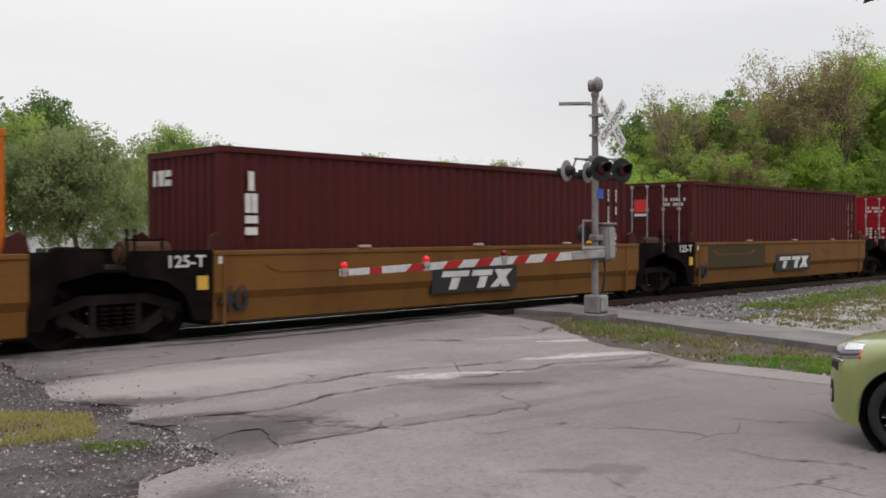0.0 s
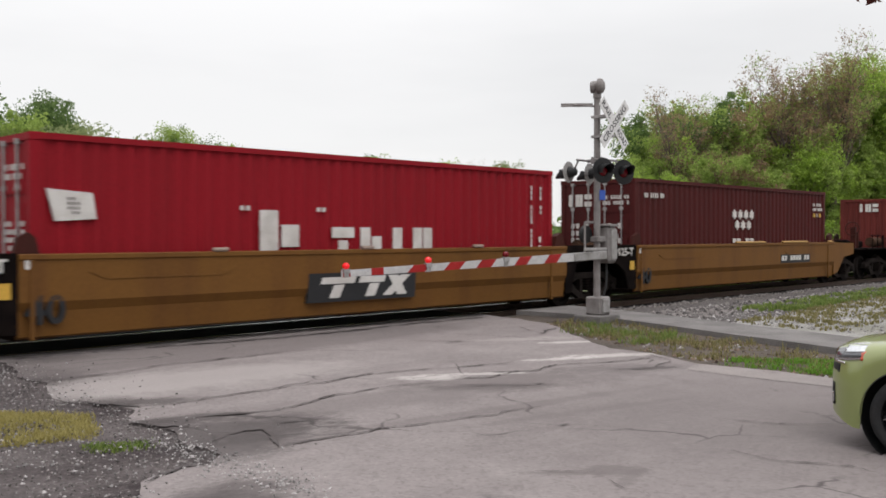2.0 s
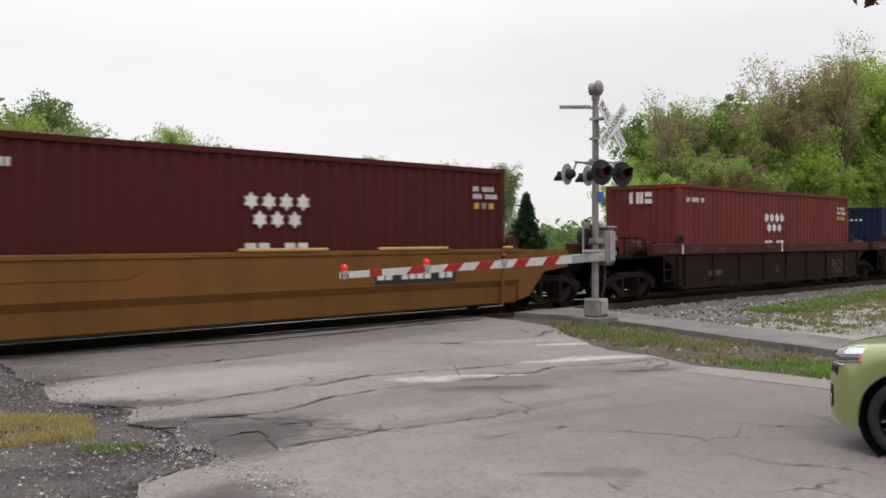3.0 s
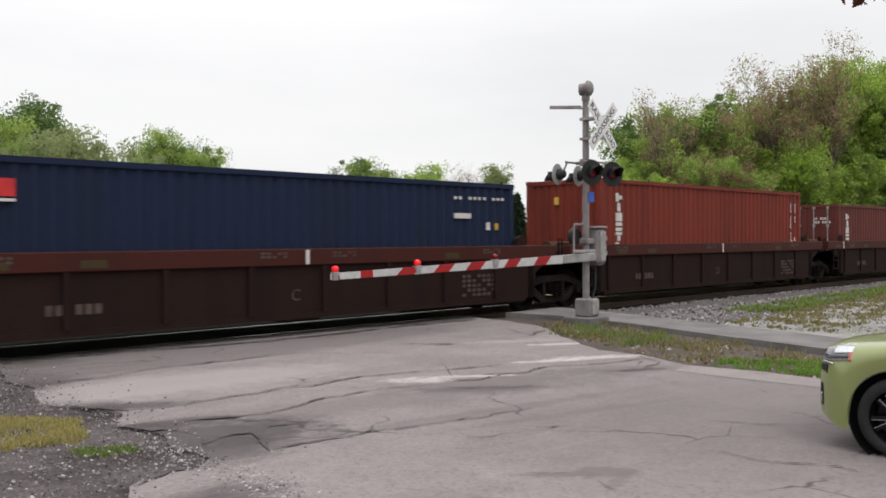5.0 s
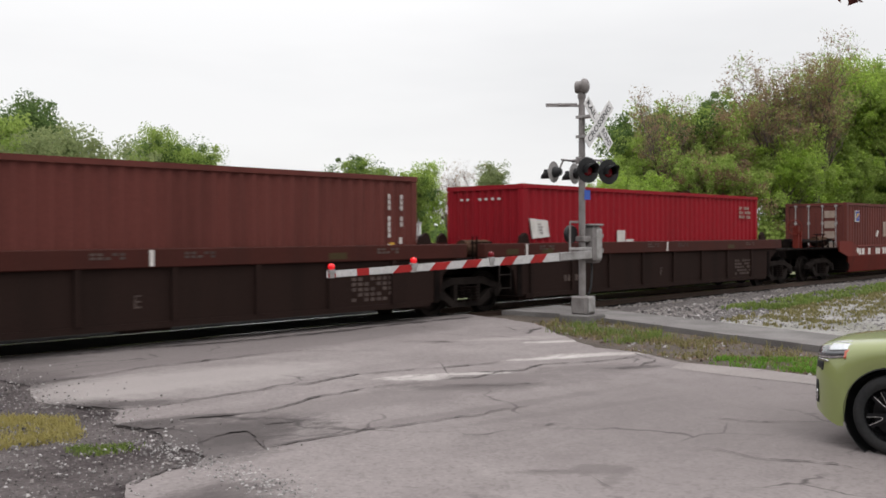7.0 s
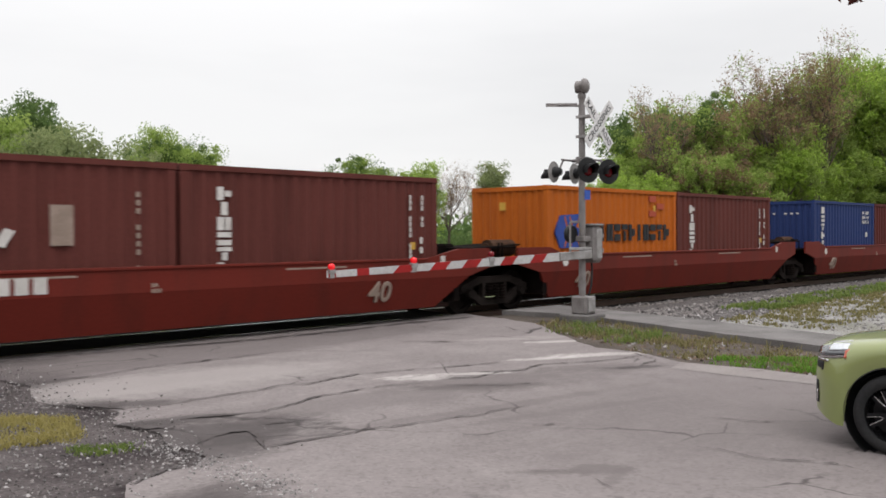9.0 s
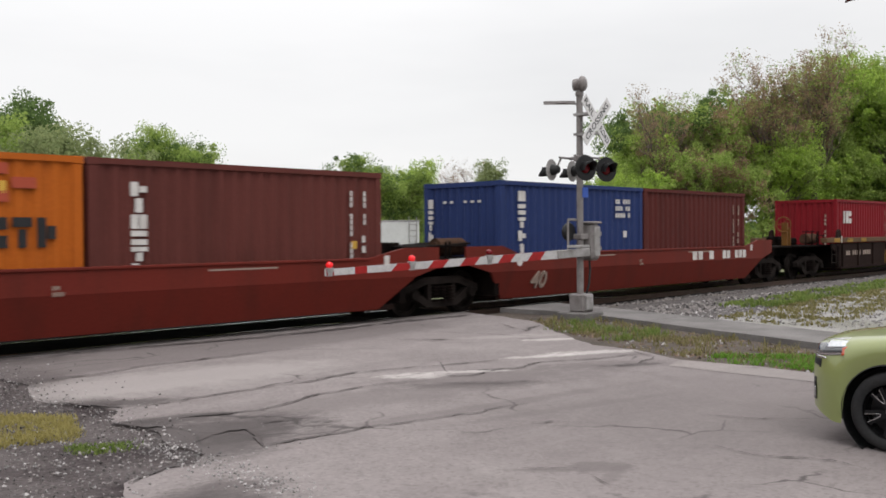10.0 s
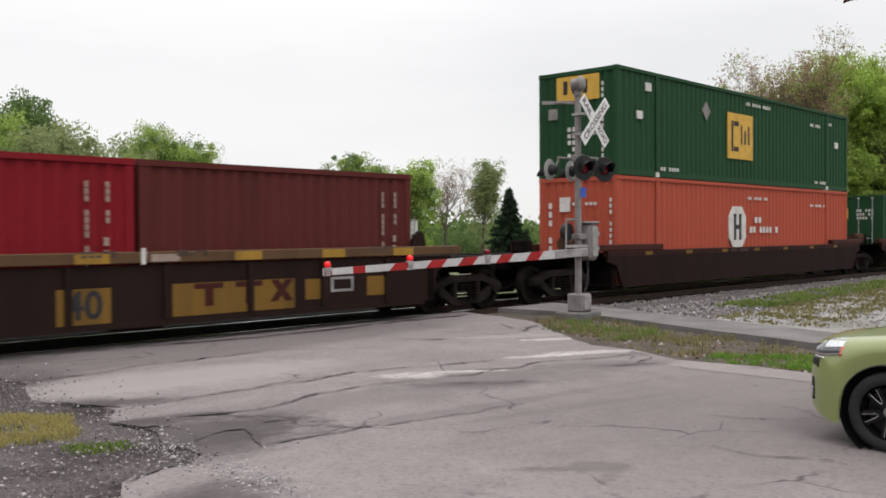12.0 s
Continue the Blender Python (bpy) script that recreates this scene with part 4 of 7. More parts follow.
def long_well(x, first=False, last=False):
    """A fifty-three foot well with a plain tapering hull and raised end sills."""
    L = 16.46
    u = empty("well_car_unit", pose(x, TRACK_Y, 0))
    tagged(u, "dark brown long well wagon with plain tapering sides", "well wagon", "well wagons of the train")
    for s in (-1, 1):
        y = s * 1.47
        side = part("side_sheet", prism(bmesh.new(), [(-0.6, 1.24), (L + 0.6, 1.24), (L + 0.6, 0.98), (L + 0.2, 0.88), (L - 0.1, 0.30), (0.1, 0.30), (-0.2, 0.88), (-0.6, 0.98)], y - 0.03, y + 0.03), M["well_dark"], u)
        part("top_chord", boxes((-0.6, L + 0.6, min(y + s * 0.03, y - s * 0.14), max(y + s * 0.03, y - s * 0.14), 1.10, 1.26), bevel=0.012), M["well_brown"], side)
        for a, b in ((-0.9, 2.15), (L - 2.15, L + 0.9)):
            part("end_sill_beam", boxes((a, b, min(y + s * 0.035, y - s * 0.14), max(y + s * 0.035, y - s * 0.14), 1.265, 1.42), bevel=0.015), M["well_brown"], side)
        if s < 0:
            for k in range(7):
                part("yellow_patch", boxes((1.2 + k * 2.2, 1.55 + k * 2.2, y - 0.036, y - 0.02, 1.13, 1.22)), M["faded_yellow"], side)
            bars(side, near_face(6.2, y - 0.036, 1.21), M["stencil"], 6, 1, 0.2, 0.1, 0.3, "stencil")
    well_common(u, L, None, -3.4 if first else -1.75, L + 3.4 if last else L + 1.75)
    end_gear(u, -1.25, 0.0, 0.4)
    return u


# ---- the train put together: x of each container's left end at 6 s ----
SPEED, GAIN = 17.372, 0.017
# how far the train is ahead (-) or behind (+) an even pace, seconds and metres
PACE = ((0.0, -0.18), (0.5, 0.38), (0.8, -0.17), (1.0, 0.02), (1.5, 0.40), (2.0, -0.13), (2.5, 0.33), (3.0, -0.19), (3.2, -0.25), (4.8, -0.31),
        (5.0, -0.19), (5.5, 0.28), (5.8, -0.33), (6.0, -0.25), (6.5, 0.29), (7.0, 0.23), (7.2, 0.25), (8.8, -0.02), (9.0, 0.06), (9.5, -0.04),
        (10.0, -0.04), (10.5, 0.0), (11.0, 0.04), (11.5, -0.09), (12.0, 0.02))
RIDERS, AXLES = [], []


def along(t, e):
    u = t - 6.0
    return -(SPEED * u + GAIN * u * u / 2) + e


def ride(ob, x):
    RIDERS.append((ob, x))
    return ob


BED = 0.36
HC, STD, L40, L20, L53 = 2.896, 2.591, 12.192, 6.058, 16.154


def place(c, x, z=BED):
    c.matrix_basis = pose(x, TRACK_Y, z)
    return ride(c, x)


def stand_truck(x):
    t, axles = truck(x)
    ride(t, x)
    AXLES.extend(axles)


def coupler(x):
    c = empty("coupler", pose(x, TRACK_Y, 0))
    tagged(c, "black steel coupler and air hoses between two wagons", "coupler", "couplers of the train")
    part("knuckle", boxes((-0.9, 0.9, -0.09, 0.09, 0.78, 0.96), (-0.22, 0.22, -0.17, 0.17, 0.72, 1.0), bevel=0.03), M["black_steel"], c)
    for s in (-1, 1):
        bm = bmesh.new()
        pts = [Vector((s * 0.9, -0.35, 0.85)), Vector((s * 0.75, -0.38, 0.6)), Vector((s * 0.45, -0.38, 0.42)), Vector((0.0, -0.38, 0.36))]
        for a, b in zip(pts, pts[1:]):
            rod(bm, a, b, 0.025, seg=6)
        part("air_hose", bm, M["black_steel"], c)
    ride(c, x)


OFF = 0.155
units = [  # kind, x, first, last
    ("ttx", -110.74, False, False), ("ttx", -95.07, False, False), ("ttx_olive", -79.47, False, False), ("ttx", -63.72, False, False), ("ttx_num", -48.02, False, True),
    ("brown", -28.37, True, False), ("brown", -12.70, False, False), ("brown", 2.97, False, False), ("brown", 18.63, False, False), ("brown", 34.29, False, True),
    ("red_left", 54.20, True, False), ("red", 70.20, False, False), ("red_right", 86.05, False, True),
    ("dirty", 105.93, True, True), ("long", 125.69, True, False), ("long", 145.90, False, True)]
marks = iter("BCDEFGHK")
for kind, s, first, last in units:
    x = s - OFF
    if kind.startswith("ttx"):
        u = ttx_well(x, first, last, kind == "ttx_olive", kind != "ttx_num", kind == "ttx_num")
        L = 12.5
    elif kind == "brown":
        u, L = brown_well(x, 12.5, first, last, False, next(marks)), 12.5
    elif kind == "dirty":
        u, L = brown_well(x, 12.5, first, last, True), 12.5
    elif kind == "long":
        u, L = long_well(x, first, last), 16.46
    else:
        u, L = red_well(x, first, last, {"red_left": 1, "red_right": 2}.get(kind, 0)), 12.5
    ride(u, x)
    stand_truck(x - (1.95 if first else 1.60))
    if last:
        stand_truck(x + L + 1.75)
        coupler(x + L + 3.55)

WHT, CRM = M["white"], M["cream"]


# orange box on the first wagon
c = container(M["orange"], L40, HC, "orange steel shipping container")
place(c, -110.74)
# dark brown box with a tall lettering down its side
c = container(M["brown"], L40, HC, "dark oxide brown forty-foot container with white lettering")
blocks(c, near_face(0.52, -HALF, 2.48), 3, 0.28, 0.335, WHT, 0.14, True)
blocks(c, end_face(-0.004, 1.02, 2.55), 3, 0.21, 0.28, WHT, 0.14)
right_end_marks(c, L40, HC, WHT)
for z0, z1 in ((1.15, 1.38), (0.72, 0.98)):
    face_bar(c, "warning_label", M["decal_yellow"], L40 - 1.75, L40 - 1.30, z0, z1)
place(c, -95.07)
# brown box with doors toward the front
c = container(M["brown"], L40, HC, "oxide brown container with doors and a red and white label", doors=True)
part("door_label", boxes((-0.012, 0.03, 0.30, 0.72, 2.02, 2.40)), M["decal_red"], c)
part("door_label", boxes((-0.012, 0.03, 0.30, 0.72, 1.90, 1.98)), WHT, c)
bars(c, end_face(0.006, -0.25, 2.42), WHT, 9, 2, 0.085, 0.14)
right_end_marks(c, L40, HC, CRM)
place(c, -79.47)
# red box with a large white name
c = container(M["red"], L40, HC, "bright red container with large white lettering and flag", doors=True)
blocks(c, near_face(3.95, -HALF, 1.83), 1, 0.95, 0.90, WHT)
blocks(c, near_face(5.55, -HALF, 1.54), 4, 0.60, 0.62, WHT, 0.16)
for xx in (3.55, 5.20):
    for dx in (0.0, 0.12):
        face_bar(c, "painted_mark", WHT, xx + dx, xx + dx + 0.07, 1.82, 1.90)
part("flag_panel", prism(bmesh.new(), [(0.24, 2.08), (0.94, 2.03), (1.00, 1.64), (0.36, 1.60)], -HALF - 0.004, -HALF + 0.03), WHT, c, "white painted flag")
bars(c, near_face(0.55, -HALF - 0.006, 1.96), M["alu"], 3, 4, 0.07, 0.07)
bars(c, end_face(0.006, -0.25, 2.45), WHT, 9, 2, 0.085, 0.14)
part("door_label", boxes((-0.014, 0.03, 0.25, 0.95, 1.85, 2.02)), WHT, c)
part("door_label", boxes((-0.014, 0.03, 0.40, 0.60, 2.15, 2.40)), WHT, c)
bars(c, end_face(0.006, -0.25, 1.6), WHT, 5, 6, 0.16, 0.12)
right_end_marks(c, L40, HC, WHT)
place(c, -63.72)


def zim(mat, x, doors, label):
    c = container(mat, L40, HC, label, doors=doors)
    blocks(c, end_face(-0.012, 0.98 if doors else 0.44, 2.50 if doors else 2.68), 3, 0.26, 0.33, WHT, 0.12)
    bars(c, near_face(0.46, -HALF, 2.52), WHT, 10, 1, 0.10, 0.20, name="small_lettering")
    for r, n, xo in ((0, 4, 0.0), (1, 3, 0.18)):
        for k in range(n):
            cx, cz = 5.48 + xo + k * 0.373, 2.01 - r * 0.32
            bm = prism(bmesh.new(), [(cx + (0.155 if i % 2 == 0 else 0.095) * math.sin(i * math.pi / 6), cz + (0.155 if i % 2 == 0 else 0.095) * math.cos(i * math.pi / 6)) for i in range(12)], -HALF - 0.004, -HALF + 0.03)
            part("painted_star", bm, WHT, c)
    bars(c, near_face(5.35, -HALF, 1.28), WHT, 5, 1, 0.28, 0.16, 0.2, name="small_lettering")
    bars(c, near_face(L40 - 1.05, -HALF, 2.48), WHT, 8, 2, 0.10, 0.16, name="number_row")
    for k in range(3):
        face_bar(c, "warning_label", M["decal_yellow"] if k != 1 else CRM, L40 - 1.0 + k * 0.24, L40 - 0.87 + k * 0.24, 2.0, 2.13)
    if doors:
        bars(c, end_face(0.006, -0.2, 2.45), WHT, 10, 2, 0.085, 0.15)
        for sy in (0.85, -0.2):
            bars(c, end_face(0.006, sy, 1.70), WHT, 4, 3, 0.16, 0.20)
    place(c, x)


zim(M["brown"], -48.02, True, "dark maroon container with white stars on its side")
zim(M["zim_red"], -28.37, False, "brownish red container with white stars on its side")
# navy box
c = container(M["navy"], L40, STD, "navy blue forty-foot container with faded paint")
part("red_label", boxes((0.62, 1.01, -HALF - 0.004, -HALF + 0.03, 2.0, 2.26)), M["decal_red"], c)
part("white_label", boxes((0.62, 1.01, -HALF - 0.004, -HALF + 0.03, 1.93, 1.97)), WHT, c)
bars(c, near_face(L40 - 2.0, -HALF, 2.27), WHT, 11, 1, 0.155, 0.11, 0.45, name="small_lettering")
face_bar(c, "white_label", WHT, L40 - 2.0, L40 - 1.47, 1.80, 1.91)
face_bar(c, "warning_label", WHT, L40 - 0.96, L40 - 0.84, 1.55, 1.72)
face_bar(c, "warning_label", M["decal_yellow"], L40 - 0.66, L40 - 0.56, 1.55, 1.70)
bars(c, end_face(-0.004, 0.75, 2.12), WHT, 8, 1, 0.18, 0.16, 0.5)
place(c, -12.70)


def triton(mat, x, length, h, label, doors, z_top=2.5, word="TRITON"):
    c = container(mat, length, h, label, doors=doors)
    blocks(c, near_face(0.70, -HALF, h - 0.36), 6, 0.31, 0.225, WHT, 0.14, True)
    right_end_marks(c, length, h, WHT)
    face_bar(c, "warning_label", M["decal_yellow"], length - 0.78, length - 0.66, 1.1, 1.25)
    if doors:
        bars(c, end_face(0.006, -0.25, 2.1), WHT, 8, 2, 0.085, 0.14)
        part("door_label", boxes((-0.012, 0.03, 0.45, 0.60, 1.75, 2.0)), WHT, c)
    else:
        bars(c, end_face(-0.004, -0.66, h - 0.45), WHT, 1, 10, 0.10, 0.15)
        part("warning_label", boxes((-0.004, 0.05, 0.12, 0.26, h - 0.65, h - 0.45)), M["decal_yellow"], c)
    place(c, x)


triton(M["rust_orange"], 2.97, L40, HC, "rust orange container with white letters down its side", False)
triton(M["brown_warm"], 18.63, L40, STD, "faded brown container with white letters and doors", True)
# second red box with the large name
c = container(M["red"], L40, STD, "bright red container with white name and flag panel")
blocks(c, near_face(3.95, -HALF, 1.50), 1, 0.90, 0.85, WHT)
blocks(c, near_face(5.45, -HALF, 1.20), 4, 0.60, 0.58, WHT, 0.16)
part("flag_panel", prism(bmesh.new(), [(0.24, 1.78), (0.94, 1.73), (1.00, 1.34), (0.36, 1.30)], -HALF - 0.004, -HALF + 0.03), WHT, c, "white painted flag")
bars(c, near_face(0.55, -HALF - 0.006, 1.66), M["alu"], 3, 4, 0.07, 0.07)
bars(c, end_face(-0.004, 0.75, 2.28), WHT, 8, 1, 0.2, 0.14, 0.6)
bars(c, near_face(L40 - 1.3, -HALF, 2.25), CRM, 8, 3, 0.10, 0.14, name="number_row")
place(c, 34.29)

# two short boxes in each red well
G20 = L40 - L20
c = container(M["brown_warm"], L20, STD, "faded brown short container with blue label and doors", doors=True)
part("blue_label", boxes((0.88, 1.29, -HALF - 0.004, -HALF + 0.03, 1.85, 2.29)), WHT, c)
part("blue_label", boxes((0.91, 1.26, -HALF - 0.008, -HALF + 0.02, 1.88, 2.26)), M["decal_blue"], c)
part("flash", prism(bmesh.new(), [(0.94, 2.03), (1.05, 2.17), (1.24, 2.19), (1.15, 2.07), (1.05, 2.03), (0.97, 1.92)], -HALF - 0.011, -HALF), M["decal_yellow"], c)
part("white_label", prism(bmesh.new(), [(3.18, 1.28), (3.33, 1.52), (3.47, 1.48), (3.32, 1.24)], -HALF - 0.004, -HALF + 0.03), WHT, c)
face_bar(c, "white_label", CRM, 3.98, 4.33, 1.26, 1.87)
bars(c, near_face(5.35, -HALF, 2.1), CRM, 1, 12, 0.10, 0.13)
for zz in (2.0, 1.6, 1.2, 0.8):
    part("door_label", boxes((-0.012, 0.03, -0.75, -0.35, zz, zz + 0.28)), CRM, c)
place(c, 54.20)
triton(M["brown_warm"], 54.20 + G20, L20, STD, "faded brown short container with white letters", False)
c = container(M["orange"], L20, STD, "orange short container with black name and blue emblem")
blocks(c, near_face(1.83, -HALF, 1.66), 11, 0.315, 0.44, M["black"], 0.12)
bm = prism(bmesh.new(), [(0.30, 1.45), (0.52, 1.86), (1.32, 1.90), (1.16, 1.58), (1.46, 1.50), (1.18, 1.32), (1.30, 1.06), (0.50, 1.06)], -HALF - 0.004, -HALF + 0.03)
part("painted_emblem", bm, M["decal_blue"], c, "blue angular emblem")
for q in (0.0, 0.22):
    part("emblem_line", prism(bmesh.new(), [(0.66 + q, 1.08), (0.71 + q, 1.08), (0.86 + q, 1.48), (0.70 + q, 1.84), (0.66 + q, 1.83), (0.80 + q, 1.48)], -HALF - 0.008, -HALF), M["orange"], c)
face_bar(c, "yellow_label", M["decal_yellow"], 4.82, 4.92, 2.0, 2.18)
for k in range(3):
    face_bar(c, "repair_patch", M["coral"], 4.60 + (k % 2) * 0.40, 4.95 + (k % 2) * 0.40, 1.88 + k * 0.20, 2.04 + k * 0.20)
part("warning_label", boxes((-0.004, 0.05, 0.1, 0.28, 2.0, 2.2)), M["decal_yellow"], c)
place(c, 70.20)
triton(M["brown_warm"], 70.20 + G20, L20, STD, "faded brown short container with white letters", False)
c = container(M["blue"], L20, STD, "cobalt blue short container with white letters", doors=False)
blocks(c, near_face(0.66, -HALF, 2.36), 5, 0.29, 0.24, WHT, 0.28, True)
blocks(c, end_face(-0.004, 1.05, 2.2), 5, 0.16, 0.22, WHT, 0.2, True)
bars(c, near_face(4.72, -HALF, 2.25), WHT, 6, 3, 0.12, 0.18, name="number_row")
face_bar(c, "white_label", WHT, 5.1, 5.24, 1.25, 1.42)
bars(c, end_face(-0.004, 0.55, 2.15), WHT, 6, 1, 0.22, 0.14, 0.6)
place(c, 86.05)
c = container(M["brown_mid"], L20, STD, "dark brown short container")
right_end_marks(c, L20, STD, CRM)
place(c, 86.05 + G20)
# crimson and brown boxes on the dirty well
c = container(M["crimson"], L20, STD, "crimson red short container with white letters")
blocks(c, near_face(0.63, -HALF, 2.14), 3, 0.27, 0.47, WHT, 0.12)
right_end_marks(c, L20, STD, CRM)
bars(c, end_face(-0.004, -0.75, 2.0), CRM, 1, 9, 0.10, 0.15)
place(c, 105.93)
c = container(M["brown_mid"], L20, STD, "dark brown short container")
right_end_marks(c, L20, STD, CRM)
place(c, 105.93 + G20)


def big_box(mat, x, z, label, doors=False):
    """A fifty-three foot box with lifting posts at the forty-foot points."""
    c = container(mat, L53, HC, label, doors=doors, half=1.295)
    for xx in (1.95, L53 - 2.10):
        part("lifting_post", boxes((xx, xx + 0.12, -1.303, -1.20, 0.03, HC - 0.03)), mat, c)
        part("lifting_post", boxes((xx, xx + 0.12, 1.20, 1.303, 0.03, HC - 0.03)), mat, c)
        part("post_foot", boxes((xx - 0.03, xx + 0.15, -1.306, -1.20, -0.0, 0.14)), M["white"] if z > 2 else mat, c)
    place(c, x, z)
    return c


c = big_box(M["coral"], 125.69, BED, "coral orange fifty-three foot container with white emblem")
Y53 = -1.295
part("emblem_plate", prism(bmesh.new(), [(6.30, 1.20), (6.58, 0.88), (7.18, 0.88), (7.46, 1.20), (7.46, 1.86), (7.18, 2.18), (6.58, 2.18), (6.30, 1.86)], Y53 - 0.004, Y53 + 0.03), WHT, c, "white eight-sided emblem")
for a, b, z0, z1 in ((6.62, 6.78, 1.12, 1.95), (6.98, 7.14, 1.12, 1.95), (6.75, 7.0, 1.46, 1.60)):
    part("emblem_bar", boxes((a, b, Y53 - 0.008, Y53, z0, z1)), M["black"], c)
bars(c, near_face(8.1, Y53, 1.85), WHT, 3, 1, 0.28, 0.26, 0.3, name="small_lettering")
bars(c, near_face(7.75, Y53, 1.54), WHT, 9, 1, 0.24, 0.28, 0.3, name="small_lettering")
for xx, zz, n in ((7.6, 2.5, 10), (12.6, 2.35, 9)):
    bars(c, near_face(xx, Y53, zz), WHT, n, 1, 0.15, 0.14, name="small_lettering")
part("end_emblem", boxes((-0.004, 0.05, 0.25, 0.58, 1.95, 2.35)), WHT, c)
bars(c, end_face(-0.004, 0.15, 2.2), WHT, 6, 1, 0.14, 0.12)
bars(c, end_face(-0.004, 0.95, 2.2), WHT, 1, 8, 0.16, 0.24)
bars(c, end_face(-0.004, -1.05, 2.3), WHT, 1, 12, 0.10, 0.16)
c = big_box(M["green"], 125.69, BED + HC + 0.01, "dark green fifty-three foot container with yellow panel")
part("emblem_panel", boxes((6.22, 7.95, Y53 - 0.004, Y53 + 0.03, 0.77, 2.2)), M["decal_yellow"], c, "yellow panel")
for a, b, z0, z1 in ((6.45, 6.58, 1.0, 1.95), (6.62, 6.95, 1.80, 1.95), (6.62, 6.95, 1.0, 1.15), (7.1, 7.2, 1.25, 1.85), (7.35, 7.45, 1.25, 1.7), (7.6, 7.7, 1.25, 1.85)):
    part("emblem_bar", boxes((a, b, Y53 - 0.008, Y53, z0, z1)), M["black"], c)
part("end_panel_emblem", boxes((-0.004, 0.05, -0.72, 0.67, 2.06, 2.74)), M["decal_yellow"], c, "yellow panel")
for yy in (-0.35, 0.0, 0.3):
    part("emblem_bar", boxes((-0.008, 0.03, yy, yy + 0.14, 2.25, 2.62)), M["black"], c)
for xx, zz, n in ((2.2, 0.30, 8), (7.5, 2.62, 12), (12.6, 2.35, 6), (13.0, 0.30, 7), (14.3, 2.5, 2)):
    bars(c, near_face(xx, Y53, zz), WHT, n, 1, 0.15, 0.16, name="small_lettering")
for xx, zz in ((1.40, 2.35), (0.95, 1.55), (14.9, 1.6)):
    face_bar(c, "white_label", WHT, xx, xx + 0.30, zz, zz + 0.22, Y53)
part("placard", prism(bmesh.new(), [(4.6, 2.1), (4.85, 2.38), (5.1, 2.1), (4.85, 1.82)], Y53 - 0.004, Y53 + 0.03), M["alu"], c)
bars(c, end_face(-0.004, -0.8, 2.5), WHT, 1, 13, 0.10, 0.16)
bars(c, end_face(-0.004, 0.3, 1.35), WHT, 3, 5, 0.16, 0.18)
part("placard", boxes((-0.006, 0.05, 0.65, 0.95, 1.6, 1.9)), M["alu"], c)
c = big_box(M["green"], 145.90, BED, "dark green fifty-three foot container with doors", doors=True)
part("door_panel_emblem", boxes((-0.014, 0.02, 0.15, 0.85, 1.9, 2.35)), M["decal_yellow"], c)
bars(c, end_face(0.006, -0.2, 2.3), WHT, 6, 3, 0.12, 0.16)


# ---- track and its surroundings ----
def strip(name, prof, x0, x1, mat, label, step=1.0, rough=0.0, kind="structure", parent=None):
    """A band along the track whose cross-section is given as (y, z)."""
    n = int((x1 - x0) / step)
    vs, fs, k = [], [], len(prof)
    for i in range(n + 1):
        x = x0 + (x1 - x0) * i / n
        for y, z in prof:
            vs.append((x, y, z + noise.noise(Vector((x * 2.1, y * 2.1, 3))) * rough))
    for i in range(n):
        for j in range(k - 1):
            a = i * k + j
            fs.append((a, a + k, a + k + 1, a + 1))
    me = bpy.data.meshes.new(name)
    me.from_pydata(vs, [], fs)
    me.materials.append(mat)
    ob = new(name, me)
    ob.parent = parent
    return tagged(ob, label, kind=kind) if kind else ob


T = TRACK_Y
BANK = [(T - 3.1, -0.30), (T - 2.2, -0.16), (T - 1.5, -0.17), (T - 0.5, -0.19), (T + 0.5, -0.19), (T + 1.5, -0.17), (T + 2.2, -0.16), (T + 3.1, -0.32)]
strip("ballast_bed", BANK, 16.6, 200, M["ballast"], "grey crushed stone ballast under the track", 0.5, 0.035)
# dark sheet over the ballast: the train's shade painted as colour
strip("shade_dark_ballast", [(T - 1.45, -0.135), (T - 0.9, -0.15), (T + 0.9, -0.15), (T + 1.6, -0.135)], 16.7, 200, M["train_shade"], "ballast between the rails, coloured black for the train's shade", 0.5, 0.02)
strip("ballast_bed", BANK, -90, 4.9, M["ballast"], "grey crushed stone ballast under the track", 0.5, 0.035)
strip("crossing_base", [(T - 1.55, -0.20), (T + 1.55, -0.20)], 4.9, 16.6, M["asphalt_dark"], "dark asphalt base under the level crossing", 1.0)
# the two panels past the near rail carry the train's shade in their colour
for y0, y1, pm, pl in ((13.38, T - 0.80, "asphalt", "grey asphalt approach beside the near rail"), (T - 0.68, T + 0.68, "train_shade", "filling between the rails, coloured black for the train's shade"), (T + 0.80, 17.4, "train_shade", "filling beyond the far rail, coloured black for the train's shade")):
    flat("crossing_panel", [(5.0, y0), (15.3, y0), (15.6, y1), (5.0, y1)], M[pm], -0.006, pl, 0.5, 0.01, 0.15)
